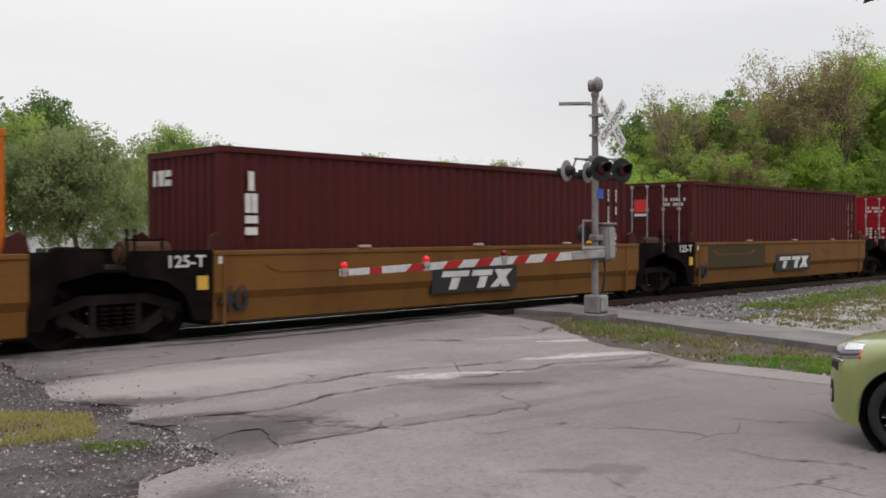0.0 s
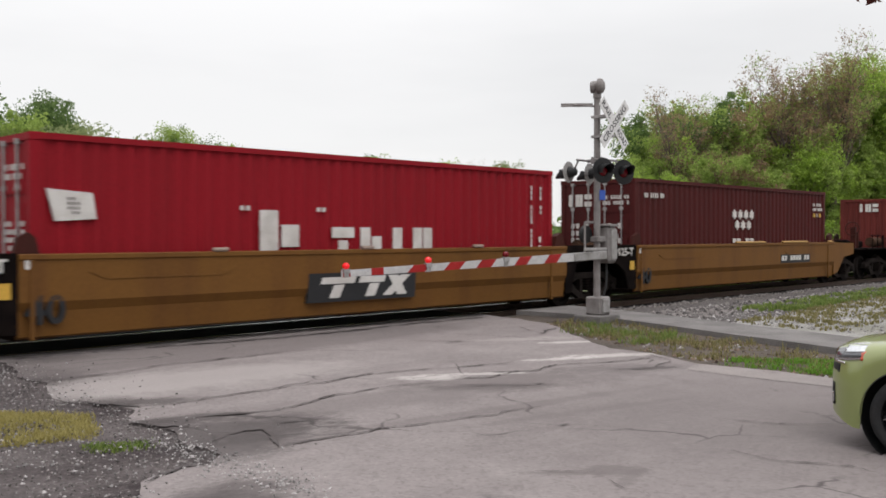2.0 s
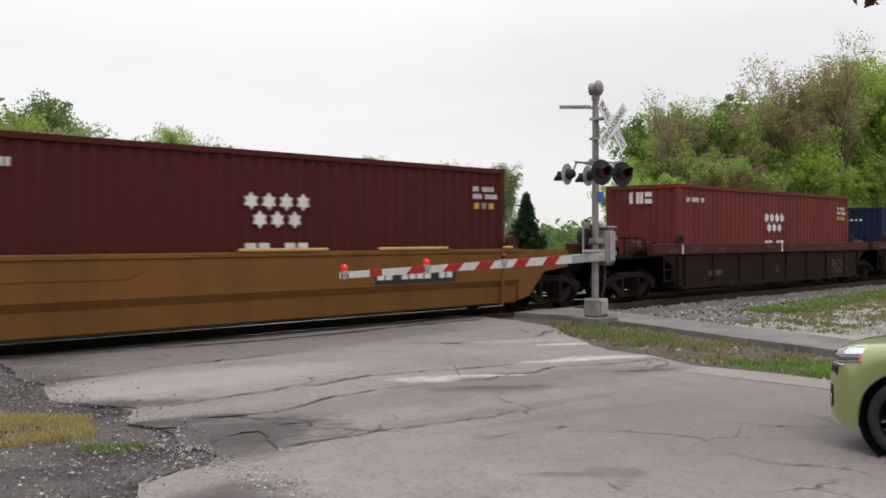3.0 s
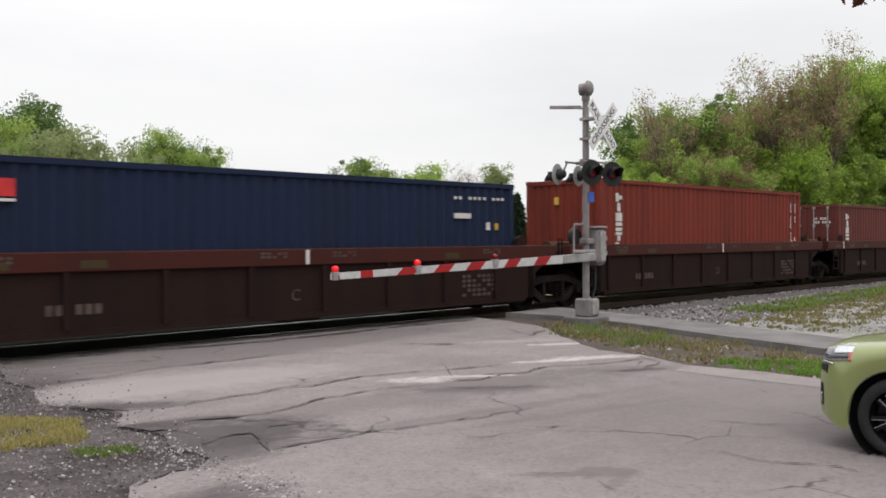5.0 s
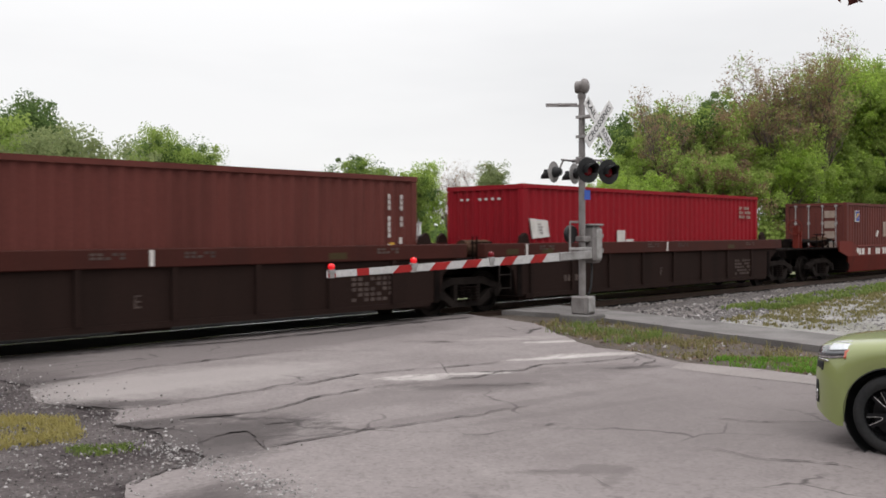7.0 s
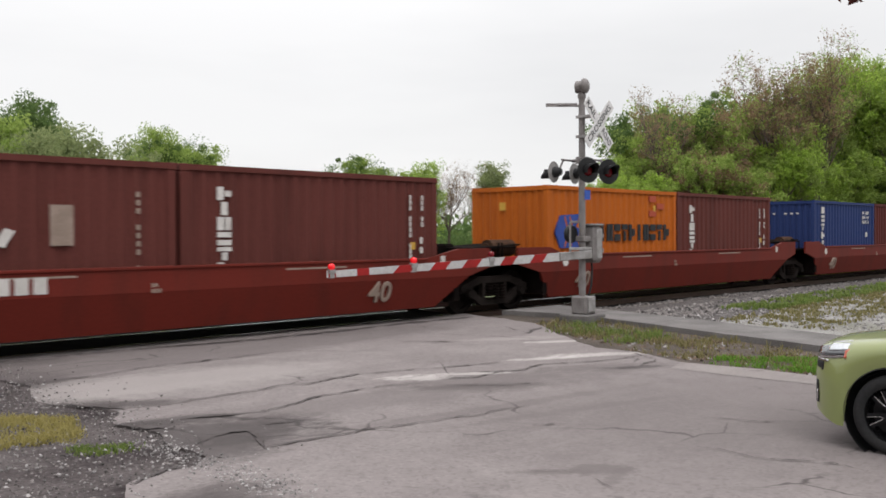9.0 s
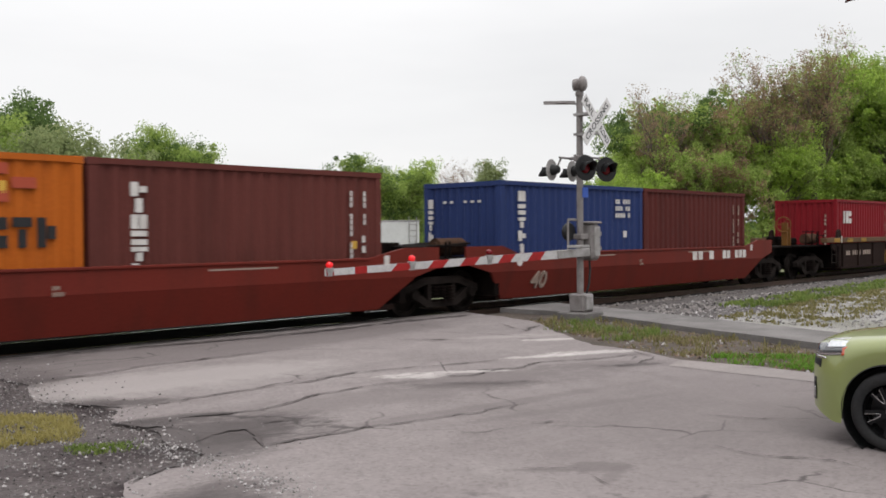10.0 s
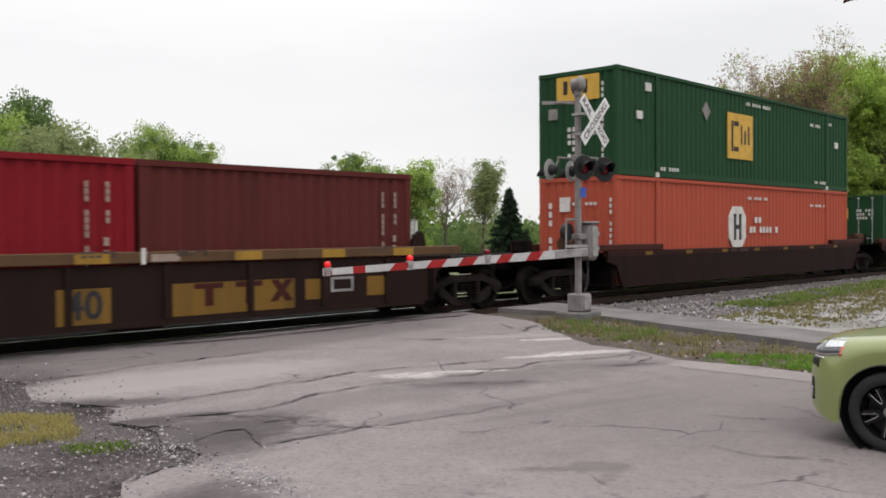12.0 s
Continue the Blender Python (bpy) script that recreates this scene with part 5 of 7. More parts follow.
for s in (-1, 1):
    y = T + s * 0.7525
    r = empty("rail", pose(0, y, 0))
    tagged(r, "worn steel rail with a polished head", "rail", "rails of the track")
    prof = [(-0.07, -0.185), (-0.07, -0.170), (-0.012, -0.150), (-0.010, -0.045), (-0.036, -0.032), (-0.037, -0.004), (0.037, -0.004), (0.036, -0.032), (0.010, -0.045), (0.012, -0.150), (0.07, -0.170), (0.07, -0.185)]
    strip("rail_web", [(a, b) for a, b in prof], -90, 200, M["rail"], "", 290, kind="", parent=r)
    strip("rail_head", [(-0.034, -0.004), (-0.030, 0.0), (0.030, 0.0), (0.034, -0.004)], -90, 200, M["rail_top"], "", 290, kind="", parent=r)
tie_mesh = None
for i in range(120):
    x = 16.9 + i * 0.52
    ob = obj("sleeper", boxes((-0.11, 0.11, -1.28, 1.28, -0.20, -0.182), bevel=0.006), M["sleeper"]) if tie_mesh is None else new("sleeper", tie_mesh)
    tie_mesh = tie_mesh or ob.data
    ob.matrix_basis = pose(x, T, 0, 0, 0, random.uniform(-1.5, 1.5))
    tagged(ob, "dark creosoted timber sleeper in the ballast", "sleeper", "sleepers of the track")


def scatter_stones(name, label, mat, count, where, lo, hi, seed, sink=0.3):
    """Loose angular stones lying on the ground, joined as one mesh."""
    rnd = np.random.default_rng(seed)
    base = np.array([(1, 0, 0), (-1, 0, 0), (0, 1, 0), (0, -1, 0), (0, 0, 1), (0, 0, -1)], float)
    tri = [(0, 2, 4), (2, 1, 4), (1, 3, 4), (3, 0, 4), (2, 0, 5), (1, 2, 5), (3, 1, 5), (0, 3, 5)]
    vs, fs = [], []
    for i in range(count):
        x, y, z = where(rnd)
        r = lo * (hi / lo) ** rnd.random()
        a = rnd.random() * 6.283
        q = base * (r * rnd.uniform(0.6, 1.3, (6, 3)))
        ca, sa = math.cos(a), math.sin(a)
        o = len(vs)
        for px, py, pz in q + rnd.uniform(-0.25, 0.25, (6, 3)) * r:
            vs.append((x + px * ca - py * sa, y + px * sa + py * ca, z + pz * 0.75 + r * (0.5 - sink)))
        fs += [(o + a1, o + b1, o + c1) for a1, b1, c1 in tri]
    me = bpy.data.meshes.new(name)
    me.from_pydata(vs, [], fs)
    me.materials.append(mat)
    return tagged(new(name, me), label, "stones", kind="stuff")


def on_bank(rnd):
    x = 16.9 + 45 * rnd.random() ** 1.4
    u = rnd.random()
    y = T - 1.25 - 3.5 * u
    return x, y, (-0.16 - 0.12 * max(0.0, (u - 0.30) / 0.3)) if u < 0.56 else ground_z(x, y) - 0.03


scatter_stones("ballast_stones", "grey crushed ballast stones on the bank", M["stone"], 17000, on_bank, 0.03, 0.085, 3)
scatter_stones("pale_ballast_stones", "pale crushed ballast stones on the bank", M["pebble"], 2200, on_bank, 0.025, 0.07, 4)


def west_edge(y):
    """Where the street's broken west edge runs."""
    return float(np.interp(y, (3.7, 5.1, 6.0, 6.4, 6.65, 7.4, 8.0, 8.5, 9.1, 9.8, 11.4, 13.4), (0.3, 2.5, 3.1, 3.4, 4.0, 4.25, 4.5, 4.4, 4.75, 4.45, 4.7, 5.0)))


def on_shoulder(rnd):
    while True:
        x, y = rnd.uniform(1.0, 6.4), rnd.uniform(4.4, 13.2)
        if x < west_edge(y) + rnd.exponential(0.22) - 0.1:
            return x, y, ground_z(x, y)


def on_trail(rnd):
    f = rnd.random()
    x, y = 4.2 - 0.1 * f + rnd.normal() * 0.13, 7.7 - 2.4 * f + rnd.normal() * 0.1
    return x, y, ground_z(x, y)


scatter_stones("gravel_stones", "pale loose stones on the dirt shoulder", M["pebble"], 2600, on_shoulder, 0.006, 0.020, 5)
scatter_stones("gravel_chips", "fine dark gravel on the dirt shoulder", M["stone"], 6000, on_shoulder, 0.006, 0.018, 6)
scatter_stones("edge_gravel", "pale gravel trailing along the broken asphalt edge", M["pebble"], 700, on_trail, 0.005, 0.017, 7)

# pale gravel lot beyond the footpath
flat("ballast_apron", [(17.6, 12.5), (90, 12.5), (90, 10.6), (40, 10.2), (26, 9.9), (19.0, 9.4), (17.2, 9.6)], M["ballast"], -0.022, "spilled grey ballast beside the track", 0.4, 0.3, 0.1)
flat("gravel_lot", [(18.0, 10.6), (30, 10.9), (60, 11.2), (90, 11.2), (90, 5.0), (19.0, 3.0), (15.4, 3.0), (16.0, 6.0), (17.1, 9.3)], M["gravel_pale"], -0.024, "pale limestone gravel lot beside the track", 0.6, 0.35)


def on_lot(rnd):
    x, y = 18 + 22 * rnd.random() ** 1.3, rnd.uniform(4.5, 11.8)
    return x, y, ground_z(x, y) - 0.02


scatter_stones("gravel_lot_stones", "pale limestone chips on the gravel lot", M["pebble"], 5000, on_lot, 0.015, 0.04, 8)

# concrete footpath crossing the line beside the road, with joints between its slabs
walkway = empty("footpath")
tagged(walkway, "weathered grey concrete footpath with a raised edge", kind="structure")
near_e = [(15.95, 13.4), (16.25, 11.6), (15.72, 9.6), (15.06, 7.47), (14.57, 5.71), (13.6, 1.0), (12.9, -12.0)]
far_e = [(18.0, 13.4), (17.7, 11.6), (17.25, 9.5), (16.65, 7.4), (16.15, 5.7), (15.2, 1.0), (14.4, -12.0)]
for i in range(len(near_e) - 1):
    n = max(1, round(math.dist(near_e[i], near_e[i + 1]) / 1.5))
    for k in range(n):
        def at(e, f):
            return (e[i][0] + (e[i + 1][0] - e[i][0]) * f, e[i][1] + (e[i + 1][1] - e[i][1]) * f)
        g = 0.004
        q = [at(near_e, k / n + g), at(far_e, k / n + g), at(far_e, (k + 1) / n - g), at(near_e, (k + 1) / n - g)]
        s = flat("slab", q, M["concrete"], 0.085 + random.uniform(-0.006, 0.006), "", 5.0, 0.0, 0.30, walkway)
        s.pop("kind", None)

# cracks of the street
def crack(pts, w, jag=0.05):
    """A dark tarry crack running over the street."""
    dense = []
    for (xa, ya), (xb, yb) in zip(pts, pts[1:]):
        n = max(2, int(math.dist((xa, ya), (xb, yb)) / 0.045))
        dense += [(xa + (xb - xa) * k / n, ya + (yb - ya) * k / n) for k in range(n)]
    dense.append(pts[-1])
    bm = bmesh.new()
    prev = None
    for i, (x, y) in enumerate(dense):
        j = noise.noise_vector(Vector((x * 2.6, y * 2.6, 7))) * jag * 1.6 + noise.noise_vector(Vector((x * 11, y * 11, 3))) * jag * 0.8
        ww = w * (0.12 + abs(noise.noise(Vector((x * 2, y * 2, 1)))) * 1.5 + abs(noise.noise(Vector((x * 9, y * 9, 5)))) * 1.1) * min(1, i / 6 + 0.1, (len(dense) - 1 - i) / 6 + 0.1)
        a = bm.verts.new((x + j.x, y + j.y - ww, ground_z(x, y) + 0.0125))
        b = bm.verts.new((x + j.x, y + j.y + ww, ground_z(x, y) + 0.0125))
        if prev:
            bm.faces.new((prev[0], a, b, prev[1]))
        prev = (a, b)
    return tagged(obj("crack", bm, M["crack"]), "dark crack in the asphalt", kind="structure")


for pts, w in (
        ([(4.76, 9.1), (5.18, 9.06), (6.71, 9.11), (7.42, 9.07), (8.04, 9.18), (9.24, 8.79), (10.3, 8.55)], 0.022), ([(4.88, 8.28), (5.19, 8.19), (5.51, 8.1), (5.62, 7.98)], 0.042), ([(5.37, 7.67), (5.41, 7.45), (5.64, 7.4), (5.78, 7.08), (5.95, 7.0)], 0.034),
        ([(4.72, 7.41), (4.95, 7.43), (5.07, 7.35), (4.95, 7.0), (4.8, 6.7)], 0.065), ([(4.42, 7.2), (4.7, 7.38)], 0.03), ([(4.0, 6.6), (3.8, 6.62), (3.4, 6.4)], 0.05), ([(4.3, 8.45), (4.55, 8.1), (4.62, 7.9)], 0.11), ([(4.4, 9.85), (4.6, 9.4), (4.8, 9.15)], 0.12), ([(4.55, 9.5), (4.9, 9.35)], 0.07),
        ([(5.1, 13.55), (6.74, 13.55), (9.32, 13.2), (11.2, 13.25), (13.02, 13.4), (15.0, 13.35)], 0.085), ([(10.8, 11.3), (11.5, 10.6)], 0.045), ([(4.7, 11.35), (5.77, 11.45), (6.31, 11.65), (8.25, 11.6), (9.5, 11.5)], 0.022),
        ([(4.81, 6.69), (5.79, 6.62), (6.73, 6.41), (7.9, 6.2)], 0.016), ([(5.7, 8.0), (6.6, 8.25), (7.6, 8.3), (8.2, 8.0)], 0.018), ([(6.2, 5.9), (6.5, 5.5)], 0.014), ([(7.0, 5.9), (7.6, 5.1)], 0.014),
        ([(8.54, 8.13), (8.96, 7.91), (9.46, 8.04), (9.68, 8.04), (9.82, 7.6), (9.96, 7.2)], 0.026), ([(8.19, 7.74), (8.6, 7.4), (9.34, 6.96)], 0.024), ([(10.6, 7.3), (10.9, 7.05), (11.12, 6.91)], 0.045), ([(12.54, 8.31), (12.3, 7.7), (12.0, 7.16), (11.24, 6.93)], 0.03),
        ([(9.5, 7.9), (10.4, 8.0), (11.3, 7.6), (12.2, 7.5)], 0.022), ([(11.38, 6.57), (11.37, 5.7), (11.42, 4.87), (11.4, 3.4)], 0.018), ([(11.9, 5.9), (12.1, 5.2)], 0.03), ([(13.9, 11.6), (13.3, 10.6), (14.3, 11.0)], 0.04),
        ([(5.75, 4.63), (6.06, 4.28)], 0.014), ([(5.95, 4.17), (5.82, 3.8), (5.77, 3.5), (5.9, 3.0)], 0.012), ([(7.41, 4.11), (7.47, 3.77), (7.44, 3.53), (7.68, 2.95), (7.59, 2.51)], 0.02), ([(8.6, 4.6), (8.9, 4.0), (9.3, 3.6)], 0.016)):
    crack(pts, w)


# ---- plants ----
def leaf_material(name, colour, second):
    m = bpy.data.materials.new(name)
    m.use_nodes = True
    n, l = m.node_tree.nodes, m.node_tree.links
    b = n["Principled BSDF"]
    b.inputs["Roughness"].default_value, b.inputs["Specular IOR Level"].default_value = 0.7, 0.15
    geo = n.new("ShaderNodeNewGeometry")
    mix = n.new("ShaderNodeMix")
    mix.data_type = "RGBA"
    mix.inputs["A"].default_value, mix.inputs["B"].default_value = (*colour, 1), (*second, 1)
    l.new(geo.outputs["Random Per Island"], mix.inputs["Factor"])
    l.new(mix.outputs["Result"], b.inputs["Base Color"])
    tr = n.new("ShaderNodeBsdfTranslucent")
    l.new(mix.outputs["Result"], tr.inputs["Color"])
    ms = n.new("ShaderNodeMixShader")
    ms.inputs["Fac"].default_value = 0.45
    l.new(b.outputs["BSDF"], ms.inputs[1])
    l.new(tr.outputs["BSDF"], ms.inputs[2])
    l.new(ms.outputs["Shader"], n["Material Output"].inputs["Surface"])
    return m


LEAF = {
    "fresh": leaf_material("fresh_green_leaves", (0.23, 0.36, 0.055), (0.42, 0.55, 0.11)),
    "mid": leaf_material("mid_green_leaves", (0.20, 0.29, 0.065), (0.36, 0.45, 0.12)),
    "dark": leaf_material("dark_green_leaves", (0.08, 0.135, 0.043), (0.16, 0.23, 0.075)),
    "bud": leaf_material("brownish_spring_buds", (0.26, 0.165, 0.115), (0.33, 0.25, 0.135)),
    "willow": leaf_material("soft_grey_green_leaves", (0.19, 0.24, 0.105), (0.3, 0.34, 0.155)),
    "needle": leaf_material("dark_spruce_needles", (0.018, 0.036, 0.020), (0.035, 0.058, 0.030)),
    "straw": leaf_material("straw_and_green_blades", (0.13, 0.12, 0.045), (0.23, 0.20, 0.095)),
    "blade": leaf_material("green_grass_blades", (0.085, 0.14, 0.026), (0.19, 0.23, 0.065)),
    "fresh_blade": leaf_material("bright_green_grass_blades", (0.085, 0.19, 0.020), (0.15, 0.27, 0.04)),
    "yellow_blade": leaf_material("yellowed_grass_blades", (0.25, 0.215, 0.065), (0.34, 0.29, 0.12)),
    "red": leaf_material("dark_reddish_leaves", (0.045, 0.014, 0.012), (0.085, 0.028, 0.020)),
}
M["bark"] = material("grey_brown_bark", (0.085, 0.068, 0.055), 0.95, spots=(0.15, 0.13, 0.11), scale=4, amount=0.8, grain=30, bump=0.6, depth=0.02)
M["twig"] = material("grey_twig_bark", (0.15, 0.115, 0.10), 0.95)


def leaves(name, pts, size, mat, seed, parent=None, long=1.0, droop=False):
    """Many small folded leaves, one at each point, each its own island."""
    rnd = np.random.default_rng(seed)
    n = len(pts)
    pts = np.asarray(pts, float)
    d = rnd.normal(size=(n, 3))
    if droop:
        d = d * 0.25 + np.array((0, 0, -1.0))
    d /= np.linalg.norm(d, axis=1)[:, None]
    e = rnd.normal(size=(n, 3))
    e -= d * (d * e).sum(1)[:, None]
    e /= np.linalg.norm(e, axis=1)[:, None]
    nn = np.cross(d, e)
    s = size * rnd.uniform(0.55, 1.35, (n, 1))
    a, b = d * s * long, e * s * 0.55
    v = np.stack([pts - a, pts + b + nn * s * 0.18, pts + a, pts - b + nn * s * 0.18], axis=1).reshape(-1, 3)
    idx = np.arange(n)[:, None] * 4
    f = np.concatenate([idx + np.array((0, 1, 2)), idx + np.array((0, 2, 3))], axis=0)
    me = bpy.data.meshes.new(name)
    me.from_pydata(v.tolist(), [], f.tolist())
    me.materials.append(mat)
    ob = new(name, me)
    ob.parent = parent
    return ob


def grow(rnd, base, top_h, spread, levels=3, lean=0.0, kids=4):
    """Tapered limbs as (a, b, r0, r1); the tips end in twigs."""
    segs, tips = [], []

    def branch(p, d, length, r, lev):
        steps = 3
        for i in range(steps):
            q = p + d * (length / steps)
            segs.append((p.copy(), q.copy(), r, r * 0.78))
            p, r = q, r * 0.78
            d = (d + Vector(rnd.normal(size=3)) * 0.16 + Vector((0, 0, 0.05))).normalized()
            if lev < levels and i >= (1 if lev == 0 else 0):
                for _ in range(kids if lev == 0 else 2):
                    a = rnd.random() * 6.283
                    side = Vector((math.cos(a), math.sin(a), rnd.uniform(0.1, 0.8))).normalized()
                    nd = (d * (0.55 if lev == 0 else 0.7) + side * spread).normalized()
                    branch(p, nd, length * rnd.uniform(0.45, 0.7), r * 0.62, lev + 1)
        tips.append(p)

    branch(Vector(base), Vector((lean, 0, 1)).normalized(), top_h * 0.62, top_h * 0.022, 0)
    return segs, tips


def limbs(name, segs, mat, parent, seg=5):
    vs, fs = [], []
    for a, b, r0, r1 in segs:
        d = (b - a).normalized()
        u = d.orthogonal().normalized()
        w = d.cross(u)
        o = len(vs)
        for p, r in ((a, r0), (b, r1)):
            for k in range(seg):
                c = 2 * math.pi * k / seg
                vs.append(p + (u * math.cos(c) + w * math.sin(c)) * r)
        fs += [(o + k, o + (k + 1) % seg, o + seg + (k + 1) % seg, o + seg + k) for k in range(seg)]
    me = bpy.data.meshes.new(name)
    me.from_pydata(vs, [], fs)
    me.materials.append(mat)
    ob = new(name, me)
    ob.parent = parent
    return ob


def tree(x, y, top, kind, label, seed, width=0.45, count=7000, size=0.16, ground=None, clump=0.8, low=0.15, sparse=1.0, levels=3, group="", mix=None, part_mix=0.35, full=1.0):
    """A tree: trunk, limbs, twigs, and a crown of leaves gathered in uneven clumps. top: height of its crown over the rails."""
    rnd = np.random.default_rng(seed)
    g = ground if ground is not None else max(ground_z(x, y), -1.16)
    h = top - g
    t = empty("tree", pose(x, y, g))
    tagged(t, label, "tree", group)
    segs, tips = grow(rnd, (0, 0, -0.1), h, 0.9, levels, 0.0, 5 if levels == 3 else 4)
    k = h * 0.93 / float(np.percentile([p.z for p in tips], 93))
    kw = h * width * 0.90 / float(np.percentile([math.hypot(p.x, p.y) for p in tips], 93))
    segs = [q for q in segs if q[1].z * k < h * 1.04 and math.hypot(q[1].x, q[1].y) * kw < h * width * 1.15]
    tips = [p for p in tips if p.z * k < h * 1.04 and math.hypot(p.x, p.y) * kw < h * width * 1.15]
    segs = [(Vector((a.x * kw, a.y * kw, a.z * k)), Vector((b.x * kw, b.y * kw, b.z * k)), r0, r1) for a, b, r0, r1 in segs]
    thick = h * 0.005
    limbs("trunk", [q for q in segs if q[2] >= thick], M["bark"], t, 6)
    limbs("branch_work", [q for q in segs if q[2] < thick], M["twig"], t, 3)
    ends = [Vector((p.x * kw, p.y * kw, p.z * k)) for p in tips]
    ends = [p for p in ends if p.z > h * low]
    rnd.shuffle(ends)
    bunches = max(60, min(len(ends), int(420 * sparse)))
    ends = ends[:bunches]
    if levels == 3:
        # a leafy tree fills its crown with bunches on twigs between the limbs
        for _ in range(int(110 * full)):
            v = Vector(rnd.normal(size=3)).normalized() * rnd.uniform(0.55, 1.0)
            zc = h * (low + (0.97 - low) * 0.52)
            p = Vector((v.x * h * width * 0.85, v.y * h * width * 0.85, zc + v.z * h * (0.97 - low) * 0.46))
            ends.append(p)
    per = count * 5 / len(ends)
    one, two = [], []
    for c in ends:
        r = clump * h / 10 * rnd.uniform(0.35, 1.2)
        m = int(per * rnd.uniform(0.3, 1.7))
        v = rnd.normal(size=(m, 3))
        v *= (rnd.random((m, 1)) ** 0.5) / np.linalg.norm(v, axis=1)[:, None]
        v[:, 2] *= 0.85
        q = v * r + np.array(c)
        (two if mix and rnd.random() < part_mix else one).append(q[q[:, 2] > h * low * 0.6])
    for k2, (group_pts, leaf) in enumerate(((one, kind), (two, mix))):
        if group_pts:
            leaves("crown", np.concatenate(group_pts), size * 0.52, LEAF[leaf], seed + 1 + k2, t)
    return t


W = "trees behind the railway line"
tree(53.8, 31.5, 10.7, "bud", "tall tree just coming into pinkish brown leaf", 11, 0.20, 700, 0.13, low=0.3, group=W, clump=0.36, levels=4, sparse=2.0)
tree(57.0, 33.0, 10.4, "bud", "tall tree just coming into pinkish brown leaf", 10, 0.24, 1600, 0.14, low=0.2, group=W, mix="mid", part_mix=0.5, clump=0.5, levels=4, sparse=2.0)
tree(55.0, 33.5, 8.4, "mid", "leafy green tree behind the railway line", 12, 0.42, 7000, 0.17, low=0.03, group=W, mix="fresh")
tree(59.0, 31.0, 10.4, "mid", "leafy green tree with uneven crown behind the line", 13, 0.30, 6000, 0.16, low=0.03, group=W, mix="bud", part_mix=0.4, clump=0.8)
tree(61.0, 27.8, 13.3, "bud", "tall tree with brownish spring foliage", 14, 0.25, 2100, 0.14, low=0.15, group=W, mix="mid", part_mix=0.2, clump=0.36, levels=4, sparse=3.5)
tree(64.4, 26.0, 14.4, "bud", "tall tree with thin brownish olive foliage", 15, 0.24, 2300, 0.14, low=0.1, group=W, mix="mid", part_mix=0.25, clump=0.36, levels=4, sparse=3.5)
tree(63.2, 28.5, 11.0, "bud", "tall tree with thin brownish olive foliage", 29, 0.32, 4000, 0.15, low=0.05, group=W, mix="mid", part_mix=0.5, clump=0.5, levels=4, sparse=3.0)
tree(71.4, 26.3, 14.6, "fresh", "tall tree in fresh yellowish green leaf", 16, 0.20, 8000, 0.16, low=0.05, group=W, mix="mid", part_mix=0.4, clump=0.7)
tree(73.0, 24.5, 14.6, "fresh", "tall tree in fresh yellowish green leaf", 17, 0.36, 13000, 0.17, low=0.03, group=W, mix="mid")
tree(61.5, 27.0, 8.6, "fresh", "smaller bright green tree at the wood's edge", 18, 0.40, 8000, 0.15, low=0.02, group=W, mix="mid")
tree(57.0, 29.0, 7.0, "mid", "bushy green tree at the wood's edge", 19, 0.62, 9000, 0.15, low=0.0, group=W, mix="bud")
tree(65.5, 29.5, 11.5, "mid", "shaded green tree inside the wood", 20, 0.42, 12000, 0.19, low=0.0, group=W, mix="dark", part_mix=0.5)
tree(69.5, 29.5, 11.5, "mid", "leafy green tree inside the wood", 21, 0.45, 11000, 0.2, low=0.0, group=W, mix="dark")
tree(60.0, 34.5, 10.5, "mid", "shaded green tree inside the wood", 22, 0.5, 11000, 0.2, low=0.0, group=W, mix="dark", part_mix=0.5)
tree(78.0, 26.0, 14.0, "mid", "leafy green tree inside the wood", 23, 0.45, 9000, 0.22, low=0.0, group=W, mix="fresh")
tree(49.5, 32.0, 5.4, "fresh", "low bright green tree at the wood's edge", 24, 0.50, 5000, 0.14, low=0.0, group=W, mix="mid")

tree(71.0, 26.0, 8.0, "mid", "bushy green tree at the wood's edge", 25, 0.55, 9000, 0.18, low=0.0, group=W, mix="fresh")
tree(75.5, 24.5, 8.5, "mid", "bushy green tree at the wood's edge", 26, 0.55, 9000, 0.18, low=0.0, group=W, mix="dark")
tree(66.5, 27.0, 7.5, "mid", "bushy green tree at the wood's edge", 27, 0.55, 8000, 0.18, low=0.0, group=W, mix="fresh")
tree(80.0, 24.0, 9.0, "mid", "bushy green tree at the wood's edge", 28, 0.55, 8000, 0.18, low=0.0, group=W)


def shrubs():
    rnd = np.random.default_rng(66)
    pts = []
    for k in range(210):
        x = rnd.uniform(48, 105)
        y = 25.5 + rnd.uniform(-1.5, 2.5) + max(0, (58 - x) * 0.4)
        hh = rnd.uniform(1.8, 4.6)
        m = 260
        v = rnd.normal(size=(m, 3))
        v *= (rnd.random((m, 1)) ** 0.4) / np.linalg.norm(v, axis=1)[:, None]
        pts.append(v * np.array((1.5, 1.2, hh)) + np.array((x, y, -0.5)))
    tagged(leaves("undergrowth", np.concatenate(pts), 0.11, LEAF["mid"], 67), "dense green undergrowth at the foot of the wood", "shrubs", kind="stuff")


shrubs()
V = "trees round the houses"
tree(28.2, 70.0, 11.3, "dark", "dark green tall tree behind the houses", 31, 0.32, 9000, 0.22, low=0.2, group=V)
tree(24.0, 74.0, 10.2, "dark", "dark green tree behind the houses", 32, 0.45, 9000, 0.24, low=0.1, group=V)
